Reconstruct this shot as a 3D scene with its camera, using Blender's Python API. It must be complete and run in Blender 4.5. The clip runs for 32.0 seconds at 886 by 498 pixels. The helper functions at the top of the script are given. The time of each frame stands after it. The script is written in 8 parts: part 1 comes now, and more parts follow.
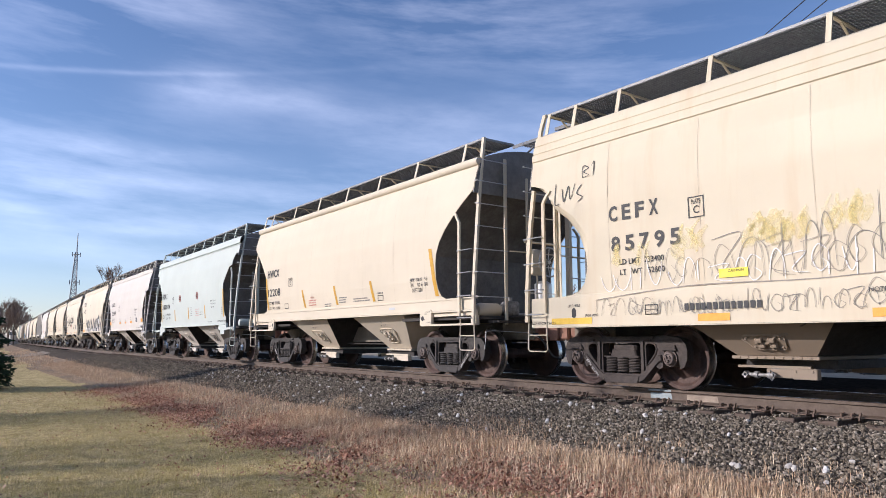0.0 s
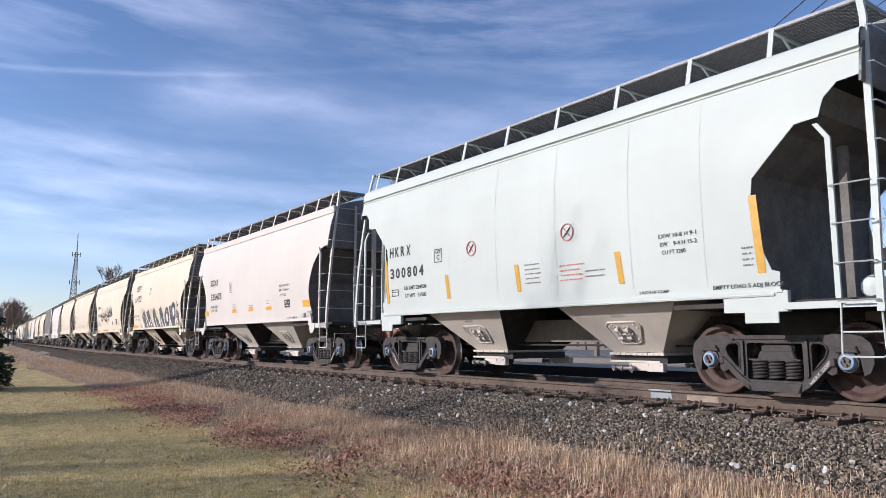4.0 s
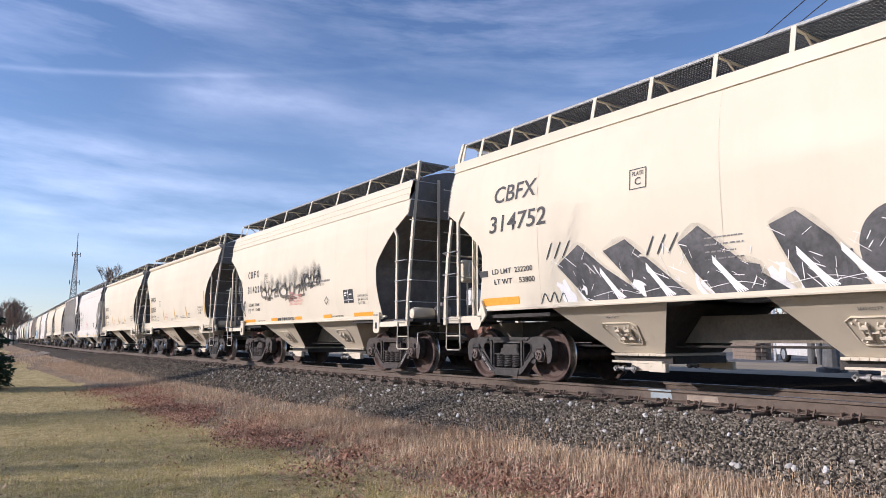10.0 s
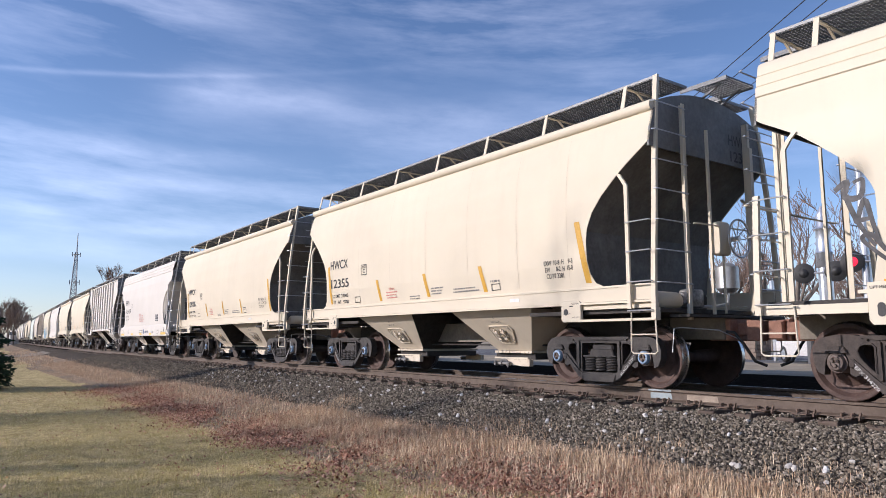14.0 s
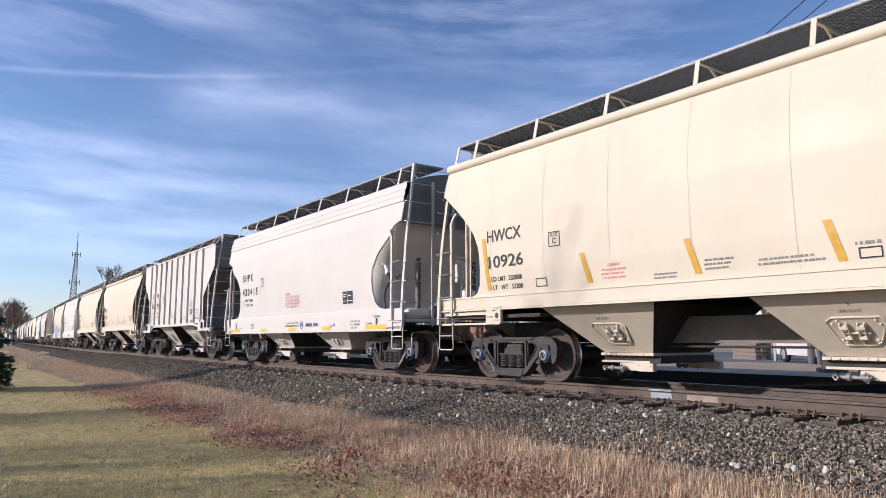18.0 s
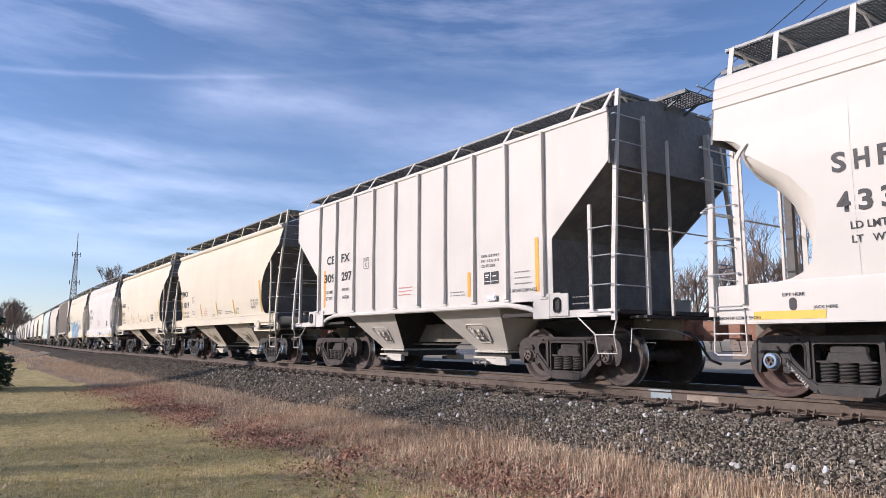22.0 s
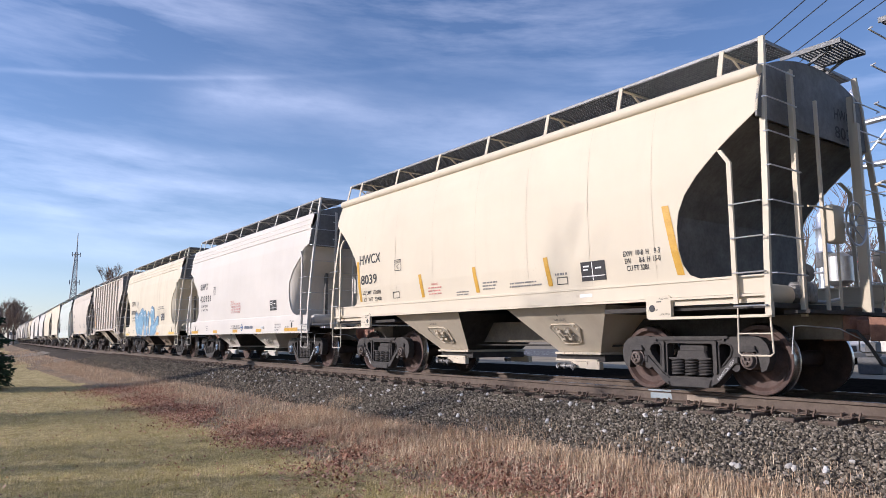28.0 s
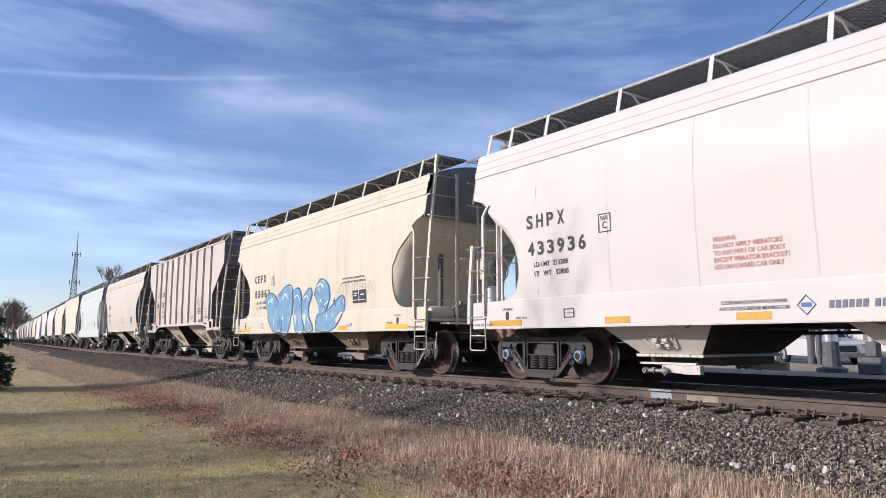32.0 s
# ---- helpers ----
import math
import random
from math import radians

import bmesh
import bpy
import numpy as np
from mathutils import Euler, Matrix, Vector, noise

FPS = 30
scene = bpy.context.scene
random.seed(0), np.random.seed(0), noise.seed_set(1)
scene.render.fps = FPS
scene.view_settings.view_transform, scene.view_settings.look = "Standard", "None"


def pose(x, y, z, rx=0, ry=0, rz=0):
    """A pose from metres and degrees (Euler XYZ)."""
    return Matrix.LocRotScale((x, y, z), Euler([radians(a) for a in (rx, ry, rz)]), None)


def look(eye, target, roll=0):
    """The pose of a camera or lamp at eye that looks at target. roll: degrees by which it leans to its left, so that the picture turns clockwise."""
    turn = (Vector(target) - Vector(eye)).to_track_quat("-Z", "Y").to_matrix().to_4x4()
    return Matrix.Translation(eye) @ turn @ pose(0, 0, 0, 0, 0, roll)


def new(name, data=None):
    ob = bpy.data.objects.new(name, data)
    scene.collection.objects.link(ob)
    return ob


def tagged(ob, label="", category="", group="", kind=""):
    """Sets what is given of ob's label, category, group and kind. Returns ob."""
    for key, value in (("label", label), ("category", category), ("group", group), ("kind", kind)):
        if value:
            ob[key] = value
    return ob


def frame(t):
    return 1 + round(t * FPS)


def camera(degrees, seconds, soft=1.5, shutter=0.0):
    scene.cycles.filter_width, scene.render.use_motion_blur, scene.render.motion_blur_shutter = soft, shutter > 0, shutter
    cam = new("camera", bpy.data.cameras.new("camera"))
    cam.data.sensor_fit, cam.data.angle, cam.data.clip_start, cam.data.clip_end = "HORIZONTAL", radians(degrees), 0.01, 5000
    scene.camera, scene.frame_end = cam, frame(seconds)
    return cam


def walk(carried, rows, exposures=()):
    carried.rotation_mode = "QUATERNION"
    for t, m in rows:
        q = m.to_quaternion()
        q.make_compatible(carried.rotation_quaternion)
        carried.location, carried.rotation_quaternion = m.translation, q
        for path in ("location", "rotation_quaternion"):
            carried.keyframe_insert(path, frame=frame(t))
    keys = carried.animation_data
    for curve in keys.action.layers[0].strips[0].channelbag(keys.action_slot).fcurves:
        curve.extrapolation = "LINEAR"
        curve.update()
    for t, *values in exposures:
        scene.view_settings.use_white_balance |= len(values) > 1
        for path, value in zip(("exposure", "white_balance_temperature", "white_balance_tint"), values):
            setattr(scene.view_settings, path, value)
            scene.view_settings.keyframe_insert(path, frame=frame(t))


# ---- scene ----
from mathutils.geometry import tessellate_polygon

# The track runs along x; the rail top is z = 0. The lens stands beside it at the origin.
TRACK_Y = 9.7215
EYE = (0.0, 0.0, 0.7266)
AIM = (-0.80270, 0.58232, 0.12879)

cam = camera(64.6, 32.0, soft=0.65)
VIEW = look(EYE, (EYE[0] + AIM[0], EYE[1] + AIM[1], EYE[2] + AIM[2]))
walk(cam, [(0.0, VIEW), (32.0, VIEW)], exposures=[(0.0, 0.22, 5850, 21), (32.0, 0.22, 5850, 21)])

# ---- light ----
TO_SUN = Vector((-0.50, -1.0, 0.455)).normalized()
world = bpy.data.worlds.new("sky")
scene.world = world
world.use_nodes = True
wn = world.node_tree.nodes
sky = wn.new("ShaderNodeTexSky")
sky.sky_type = "NISHITA"
sky.sun_disc = False
sky.sun_elevation = math.asin(TO_SUN.z)
sky.sun_rotation = math.atan2(TO_SUN.x, TO_SUN.y)
sky.altitude = 200
sky.air_density, sky.dust_density, sky.ozone_density = 1.0, 0.5, 3.2
wn["Background"].inputs["Strength"].default_value = 0.115
world.node_tree.links.new(sky.outputs[0], wn["Background"].inputs["Color"])

sun = new("sun", bpy.data.lights.new("sun", "SUN"))
sun.data.energy = 4.35
sun.data.angle = radians(0.53)
sun.data.color = (1.0, 0.90, 0.74)
sun.matrix_world = look(TO_SUN * 100, (0, 0, 0))


# ---- materials ----
class Nodes:
    """Short hand for a node material."""

    def __init__(self, name):
        self.mat = bpy.data.materials.new(name)
        self.mat.use_nodes = True
        self.t = self.mat.node_tree
        self.b = self.t.nodes["Principled BSDF"]
        self.co = self.t.nodes.new("ShaderNodeTexCoord")

    def add(self, kind, **sets):
        n = self.t.nodes.new("ShaderNode" + kind)
        for k, v in sets.items():
            n.inputs[k.replace("_", " ")].default_value = v
        return n

    def link(self, a, b):
        self.t.links.new(a, b)

    def coords(self, scale=(1, 1, 1), world_space=False, spread=0.0):
        m = self.t.nodes.new("ShaderNodeMapping")
        m.inputs["Scale"].default_value = scale
        if world_space:
            g = self.t.nodes.new("ShaderNodeNewGeometry")
            self.link(g.outputs["Position"], m.inputs["Vector"])
        else:
            self.link(self.co.outputs["Object"], m.inputs["Vector"])
        if spread:
            oi = self.t.nodes.new("ShaderNodeObjectInfo")
            mul = self.t.nodes.new("ShaderNodeVectorMath")
            mul.operation = "MULTIPLY"
            mul.inputs[1].default_value = (spread, spread * 0.3, spread * 0.7)
            cmb = self.t.nodes.new("ShaderNodeCombineXYZ")
            for i in range(3):
                self.link(oi.outputs["Random"], cmb.inputs[i])
            self.link(cmb.outputs[0], mul.inputs[0])
            self.link(mul.outputs[0], m.inputs["Location"])
        return m.outputs[0]

    def noise(self, vec, scale, detail=4.0, rough=0.6):
        n = self.add("TexNoise", Scale=scale, Detail=detail, Roughness=rough)
        self.link(vec, n.inputs["Vector"])
        return n.outputs["Fac"]

    def ramp(self, fac, stops):
        r = self.t.nodes.new("ShaderNodeValToRGB")
        e = r.color_ramp.elements
        while len(e) < len(stops):
            e.new(0.5)
        for s, (p, c) in zip(e, stops):
            s.position = p
            s.color = (*c, 1) if not isinstance(c, (int, float)) else (c, c, c, 1)
        self.link(fac, r.inputs[0])
        return r.outputs[0]

    def mix(self, fac, a, b, mode="MIX"):
        m = self.t.nodes.new("ShaderNodeMixRGB")
        m.blend_type = mode
        for inp, v in ((m.inputs[0], fac), (m.inputs[1], a), (m.inputs[2], b)):
            if isinstance(v, (int, float)):
                inp.default_value = v
            elif isinstance(v, tuple):
                inp.default_value = (*v, 1)
            else:
                self.link(v, inp)
        return m.outputs[0]

    def bump(self, height, strength=0.3, distance=0.01):
        b = self.add("Bump", Strength=strength, Distance=distance)
        self.link(height, b.inputs["Height"])
        self.link(b.outputs[0], self.b.inputs["Normal"])

    def done(self, colour, rough=0.6, metal=0.0, gloss=0.5):
        self.b.inputs["Specular IOR Level"].default_value = gloss
        if isinstance(colour, tuple):
            self.b.inputs["Base Color"].default_value = (*colour, 1)
        else:
            self.link(colour, self.b.inputs["Base Color"])
        if isinstance(rough, (int, float)):
            self.b.inputs["Roughness"].default_value = rough
        else:
            self.link(rough, self.b.inputs["Roughness"])
        self.b.inputs["Metallic"].default_value = metal
        return self.mat


def shade(c, k):
    return tuple(min(1.0, v * k) for v in c)


def paint(name, base, dirt=0.35, dirt_colour=(0.30, 0.22, 0.15), rust=0.25, rough=0.62):
    """Weathered wagon paint: broad fading, rain streaks down the sheets, rust specks."""
    n = Nodes(name)
    wide = n.noise(n.coords((0.6, 0.6, 0.6), spread=40), 1.0, 4)
    streak = n.noise(n.coords((3.0, 3.0, 0.3), spread=55), 1.0, 5, 0.65)
    fine = n.noise(n.coords((1, 1, 1), spread=20), 26, 5, 0.7)
    c = n.mix(n.ramp(wide, [(0.3, 0.0), (0.75, 1.0)]), shade(base, 0.93), shade(base, 1.04))
    st = n.ramp(streak, [(0.50, 0.0), (0.80, dirt)])
    c = n.mix(st, c, dirt_colour)
    sp = n.ramp(n.mix(1.0, fine, wide, "MULTIPLY"), [(0.42, 0.0), (0.55, rust)])
    c = n.mix(sp, c, (0.22, 0.09, 0.04))
    n.bump(n.noise(n.coords((1, 1, 1), spread=9), 3.0, 3), 0.12, 0.02)
    n.b.inputs["Coat Weight"].default_value = 0.02
    n.b.inputs["Coat Roughness"].default_value = 0.25
    return n.done(c, n.ramp(fine, [(0.3, rough - 0.08), (0.7, rough + 0.15)]), 0.0, 0.28)


def worn(name, a, b, scale=8.0, rough=0.7, metal=0.0, bump=0.3, dist=0.01, stretch=(1, 1, 1)):
    """Two-colour mottled surface with grain."""
    n = Nodes(name)
    v = n.coords(stretch, spread=30)
    f = n.noise(v, scale, 5, 0.65)
    g = n.noise(v, scale * 6, 4, 0.7)
    c = n.mix(n.ramp(f, [(0.35, 0.0), (0.68, 1.0)]), a, b)
    c = n.mix(n.ramp(g, [(0.4, 0.0), (0.75, 0.35)]), c, shade(a, 0.55))
    n.bump(g, bump, dist)
    return n.done(c, n.ramp(g, [(0.3, max(0.05, rough - 0.12)), (0.7, min(1.0, rough + 0.12))]), metal)


CREAM = paint("cream_paint", (0.593, 0.529, 0.414), 0.09)
CREAM_PALE = paint("pale_cream_paint", (0.614, 0.553, 0.437), 0.09)
WHITE = paint("white_paint", (0.572, 0.540, 0.495), 0.10, (0.42, 0.36, 0.30))
OFF_WHITE = paint("off_white_paint", (0.554, 0.528, 0.493), 0.18)
BLUE_WHITE = paint("pale_blue_paint", (0.482, 0.532, 0.501), 0.10, (0.35, 0.34, 0.30))
BUFF = paint("rust_stained_cream_paint", (0.570, 0.508, 0.385), 0.38, (0.46, 0.30, 0.16), 0.4)
GREY = paint("grey_paint", (0.386, 0.368, 0.350), 0.3)
PINKISH = paint("faded_warm_grey_paint", (0.440, 0.400, 0.356), 0.3)
PALE_TAN = paint("pale_tan_paint", (0.524, 0.469, 0.405), 0.22)
OLD_CREAM = paint("weathered_cream_paint", (0.586, 0.530, 0.414), 0.36, (0.28, 0.22, 0.15), 0.3)
# Underframe grime, made near-black to hold the shade under the wagon too.
UNDER = worn("underframe_grime_and_shade", (0.028, 0.024, 0.022), (0.052, 0.046, 0.041), 6, 0.8)
DUSTY = paint("dusty_chute_paint", (0.570, 0.503, 0.399), 0.3)
OLD_CHUTE = paint("brown_chute_paint", (0.24, 0.19, 0.14), 0.3)
DUSTY_WHITE = paint("dusty_white_chute_paint", (0.56, 0.52, 0.46), 0.3)
SILL_GRIME_SHADE = worn("dusty_shaded_sill_paint", (0.15, 0.13, 0.105), (0.21, 0.18, 0.145), 4, 0.8, 0, 0.15)
# Sloping floors and posts: grime, darkened further for the shade under the ends.
GRIME_AND_SHADE = worn("grimy_shaded_slope_paint", (0.10, 0.093, 0.085), (0.165, 0.155, 0.145), 3, 0.8, 0, 0.15)
# End plates: the wagon's paint darkened, their shade put into the colour.
END_PAINT = worn("shaded_end_paint", (0.145, 0.143, 0.14), (0.21, 0.207, 0.2), 2, 0.7, 0, 0.1)
STEEL_DARK = worn("truck_steel", (0.026, 0.023, 0.022), (0.056, 0.049, 0.045), 9, 0.7, 0.0, 0.5)
STEEL_RUST = worn("rusted_truck_steel", (0.036, 0.029, 0.026), (0.074, 0.058, 0.050), 9, 0.8, 0.0, 0.5)
WHEEL_RUST = worn("wheel_rust", (0.054, 0.031, 0.025), (0.100, 0.060, 0.048), 7, 0.75, 0.0, 0.25)
WHEEL_GREY = worn("dusty_wheel", (0.058, 0.043, 0.037), (0.10, 0.077, 0.066), 7, 0.8, 0.0, 0.25)
TREAD = worn("polished_tread", (0.55, 0.54, 0.52), (0.65, 0.64, 0.62), 20, 0.28, 1.0, 0.05)
GALV = worn("galvanised_steel", (0.50, 0.51, 0.52), (0.62, 0.63, 0.64), 14, 0.42, 0.7, 0.1)
BOARD_STEEL = worn("weathered_board_edge", (0.20, 0.205, 0.21), (0.29, 0.295, 0.30), 14, 0.6, 0.3, 0.1)
GRATE = worn("grating_steel", (0.10, 0.105, 0.11), (0.17, 0.175, 0.18), 14, 0.6, 0.3, 0.1)
BLUE_CAP = worn("blue_bearing_cap", (0.15, 0.24, 0.37), (0.30, 0.40, 0.52), 15, 0.5)
RUST_CAP = worn("rusty_bearing_cap", (0.08, 0.06, 0.05), (0.15, 0.115, 0.10), 15, 0.7)
INK = worn("black_lettering", (0.018, 0.018, 0.02), (0.03, 0.03, 0.032), 20, 0.6, 0, 0.05)
GREY_INK = worn("grey_lettering", (0.14, 0.135, 0.13), (0.20, 0.19, 0.18), 20, 0.6, 0, 0.05)
RED_INK = worn("faded_red_lettering", (0.50, 0.17, 0.15), (0.58, 0.24, 0.20), 20, 0.6, 0, 0.05)
BLUE_INK = worn("blue_lettering", (0.06, 0.12, 0.30), (0.09, 0.16, 0.36), 20, 0.6, 0, 0.05)
SLATE_INK = worn("slate_blue_lettering", (0.09, 0.11, 0.16), (0.13, 0.15, 0.21), 20, 0.6, 0, 0.05)
ORANGE = worn("amber_reflector", (0.70, 0.30, 0.015), (0.78, 0.36, 0.03), 12, 0.45, 0, 0.1)
YELLOW = worn("yellow_reflector", (0.62, 0.40, 0.03), (0.70, 0.46, 0.05), 12, 0.45, 0, 0.1)
MUSTARD = worn("mustard_reflector", (0.48, 0.26, 0.015), (0.58, 0.33, 0.03), 12, 0.5, 0, 0.1)
SPRAY_BLACK = worn("black_spray_paint", (0.018, 0.019, 0.022), (0.085, 0.083, 0.088), 3.0, 0.6, 0, 0.1)


def overspray(name, colour, cover, fading=False):
    """A thin mist of paint: fine dots with the sheet showing between them; where it fades, by how much paint was laid."""
    n = Nodes(name)
    v = n.coords((1, 1, 1), spread=30)
    dots = n.ramp(n.noise(v, 70, 3, 0.7), [(0.30, 0.25 * cover), (0.75, cover)])
    cloud = n.ramp(n.noise(v, 6, 3, 0.6), [(0.35, 0.3), (0.65, 1.0)])
    mat = n.done(colour, 0.7, 0.0, 0.2)
    paint_laid = n.mix(1.0, dots, cloud, "MULTIPLY")
    if fading:
        laid = n.t.nodes.new("ShaderNodeAttribute")
        laid.attribute_name = "paint_laid"
        paint_laid = n.mix(1.0, n.mix(0.55, paint_laid, (cover, cover, cover)), laid.outputs["Fac"], "MULTIPLY")
    n.link(paint_laid, n.b.inputs["Alpha"])
    return mat


SPRAY_MIST = overspray("black_overspray", (0.07, 0.068, 0.07), 0.30)
SPRAY_THIN = overspray("thin_black_spray", (0.055, 0.054, 0.056), 0.86, True)
SPRAY_PUFF = overspray("faint_grey_overspray", (0.10, 0.097, 0.097), 0.42, True)
SPRAY_GREY = worn("thin_grey_spray_paint", (0.20, 0.18, 0.155), (0.34, 0.30, 0.25), 4, 0.65, 0, 0.1)
SPRAY_WHITE = worn("white_spray_paint", (0.72, 0.71, 0.70), (0.80, 0.79, 0.78), 7, 0.6, 0, 0.1)
SPRAY_BLUE = worn("pale_blue_spray_paint", (0.10, 0.24, 0.37), (0.20, 0.36, 0.48), 4, 0.6, 0, 0.1)
SPRAY_NAVY = worn("navy_spray_paint", (0.03, 0.10, 0.22), (0.06, 0.16, 0.30), 7, 0.6, 0, 0.1)
SPRAY_YELLOW = overspray("faded_yellow_spray_paint", (0.78, 0.66, 0.30), 0.6)
STICKER = worn("yellow_sticker", (0.80, 0.66, 0.04), (0.86, 0.74, 0.10), 12, 0.5, 0, 0.05)
RUBBER = worn("black_rubber", (0.02, 0.02, 0.02), (0.04, 0.04, 0.04), 15, 0.7)
OILY = worn("oily_gate_steel", (0.13, 0.125, 0.12), (0.34, 0.33, 0.32), 18, 0.5, 0.3, 0.3)
STENCIL = worn("chalky_stencil", (0.42, 0.41, 0.40), (0.55, 0.54, 0.53), 30, 0.8, 0, 0.1)


class G:
    """Collects vertices and faces of one mesh."""

    def __init__(self):
        self.v, self.f = [], []

    def quad(self, a, b, c, d):
        n = len(self.v)
        self.v += [a, b, c, d]
        self.f.append((n, n + 1, n + 2, n + 3))
        return self

    def grid(self, rows, flip=False):
        n, w = len(self.v), len(rows[0])
        for r in rows:
            self.v += r
        for i in range(len(rows) - 1):
            for j in range(w - 1):
                q = (n + i * w + j, n + i * w + j + 1, n + (i + 1) * w + j + 1, n + (i + 1) * w + j)
                self.f.append(q[::-1] if flip else q)
        return self

    def box(self, x0, x1, y0, y1, z0, z1, c=0.0):
        """A box with its edges cut by c."""
        if c <= 0:
            n = len(self.v)
            self.v += [(x, y, z) for z in (z0, z1) for y in (y0, y1) for x in (x0, x1)]
            for q in ((0, 2, 3, 1), (4, 5, 7, 6), (0, 1, 5, 4), (1, 3, 7, 5), (3, 2, 6, 7), (2, 0, 4, 6)):
                self.f.append(tuple(n + i for i in q))
            return self
        return self.prism([(x0 + c, z0), (x1 - c, z0), (x1, z0 + c), (x1, z1 - c), (x1 - c, z1), (x0 + c, z1), (x0, z1 - c), (x0, z0 + c)], y0, y1, c)

    def prism(self, poly, y0, y1, c=0.0):
        """A polygon in x, z (anticlockwise seen from -y) drawn out from y0 to y1; c rounds its rims."""
        k = len(poly)
        cx, cz = sum(p[0] for p in poly) / k, sum(p[1] for p in poly) / k

        def shrink(p):
            dx, dz = p[0] - cx, p[1] - cz
            d = math.hypot(dx, dz) or 1
            s = max(0.0, 1 - c / d)
            return cx + dx * s, cz + dz * s
        rings = []
        if c > 0:
            rings = [([shrink(p) for p in poly], y0), (poly, y0 + c), (poly, y1 - c), ([shrink(p) for p in poly], y1)]
        else:
            rings = [(poly, y0), (poly, y1)]
        n = len(self.v)
        for ring, y in rings:
            self.v += [(p[0], y, p[1]) for p in ring]
        for r in range(len(rings) - 1):
            for i in range(k):
                j = (i + 1) % k
                a = n + r * k
                self.f.append((a + i, a + k + i, a + k + j, a + j))
        self.f.append(tuple(n + i for i in range(k)))
        a = n + (len(rings) - 1) * k
        self.f.append(tuple(a + i for i in reversed(range(k))))
        return self

    def bar(self, p, q, w, h):
        """A rectangular bar from p to q."""
        p, q = Vector(p), Vector(q)
        d = (q - p).normalized()
        s = d.cross(Vector((0, 0, 1)))
        if s.length < 1e-3:
            s = Vector((1, 0, 0))
        s.normalize()
        u = s.cross(d)
        n = len(self.v)
        for o in (p, q):
            for a, b in ((-1, -1), (1, -1), (1, 1), (-1, 1)):
                self.v.append(tuple(o + s * (a * w / 2) + u * (b * h / 2)))
        for i in range(4):
            j = (i + 1) % 4
            self.f.append((n + i, n + j, n + 4 + j, n + 4 + i))
        self.f += [(n + 3, n + 2, n + 1, n), (n + 4, n + 5, n + 6, n + 7)]
        return self

    def tube(self, pts, r, k=8, closed=False):
        """A round bar along points; r a number or one radius a point."""
        pts = [Vector(p) for p in pts]
        m = len(pts)
        n = len(self.v)
        side = None
        for i, p in enumerate(pts):
            if closed:
                d = pts[(i + 1) % m] - pts[i - 1]
            else:
                d = pts[min(i + 1, m - 1)] - pts[max(i - 1, 0)]
            d.normalize()
            if side is None:
                side = d.cross(Vector((0.31, 0.17, 0.94)))
                if side.length < 0.05:
                    side = d.cross(Vector((1, 0, 0)))
            side = (side - d * side.dot(d)).normalized()
            up = d.cross(side)
            rr = r[i] if isinstance(r, (list, tuple)) else r
            for j in range(k):
                a = 2 * math.pi * j / k
                self.v.append(tuple(p + side * (rr * math.cos(a)) + up * (rr * math.sin(a))))
        for i in range(m if closed else m - 1):
            a, b = n + i * k, n + ((i + 1) % m) * k
            for j in range(k):
                jj = (j + 1) % k
                self.f.append((a + j, a + jj, b + jj, b + j))
        if not closed:
            self.f.append(tuple(n + j for j in reversed(range(k))))
            self.f.append(tuple(n + (m - 1) * k + j for j in range(k)))
        return self

    def sweep(self, pts, w, h):
        """A flat bar through points, its section w along x and h along y."""
        n = len(self.v)
        for x, y, z in pts:
            self.v += [(x - w / 2, y - h / 2, z), (x + w / 2, y - h / 2, z), (x + w / 2, y + h / 2, z), (x - w / 2, y + h / 2, z)]
        for i in range(len(pts) - 1):
            a = n + 4 * i
            for j in range(4):
                k = (j + 1) % 4
                self.f.append((a + j, a + k, a + 4 + k, a + 4 + j))
        e = n + 4 * (len(pts) - 1)
        self.f += [(n + 3, n + 2, n + 1, n), (e, e + 1, e + 2, e + 3)]
        return self

    def spin(self, prof, k=32, centre=(0, 0, 0)):
        """A profile of (y, radius) turned round the y axis."""
        n, m = len(self.v), len(prof)
        for j in range(k):
            a = 2 * math.pi * j / k
            for y, r in prof:
                self.v.append((centre[0] + r * math.cos(a), centre[1] + y, centre[2] + r * math.sin(a)))
        for j in range(k):
            a, b = n + j * m, n + ((j + 1) % k) * m
            for i in range(m - 1):
                self.f.append((a + i, a + i + 1, b + i + 1, b + i))
        return self

    def mirror_y(self):
        self.v = [(x, -y, z) for x, y, z in self.v]
        self.f = [f[::-1] for f in self.f]
        return self

    def turn(self):
        """Half a turn round z."""
        self.v = [(-x, -y, z) for x, y, z in self.v]
        return self

    def mesh(self, name, smooth=None):
        me = bpy.data.meshes.new(name)
        me.from_pydata(self.v, [], self.f)
        me.update()
        if smooth is not None:
            me.polygons.foreach_set("use_smooth", [True] * len(me.polygons))
            me.set_sharp_from_angle(angle=radians(smooth))
        return me


def part(name, data, material, parent, label=""):
    """Links a mesh as one object under a thing or part; alike parts share their mesh."""
    me = data.mesh(name) if isinstance(data, G) else data
    if not me.materials:
        me.materials.append(material)
    ob = new(name, me)
    if me.materials[0] != material:
        ob.material_slots[0].link = "OBJECT"
        ob.material_slots[0].material = material
    ob.parent = parent
    if label:
        tagged(ob, label)
    return ob


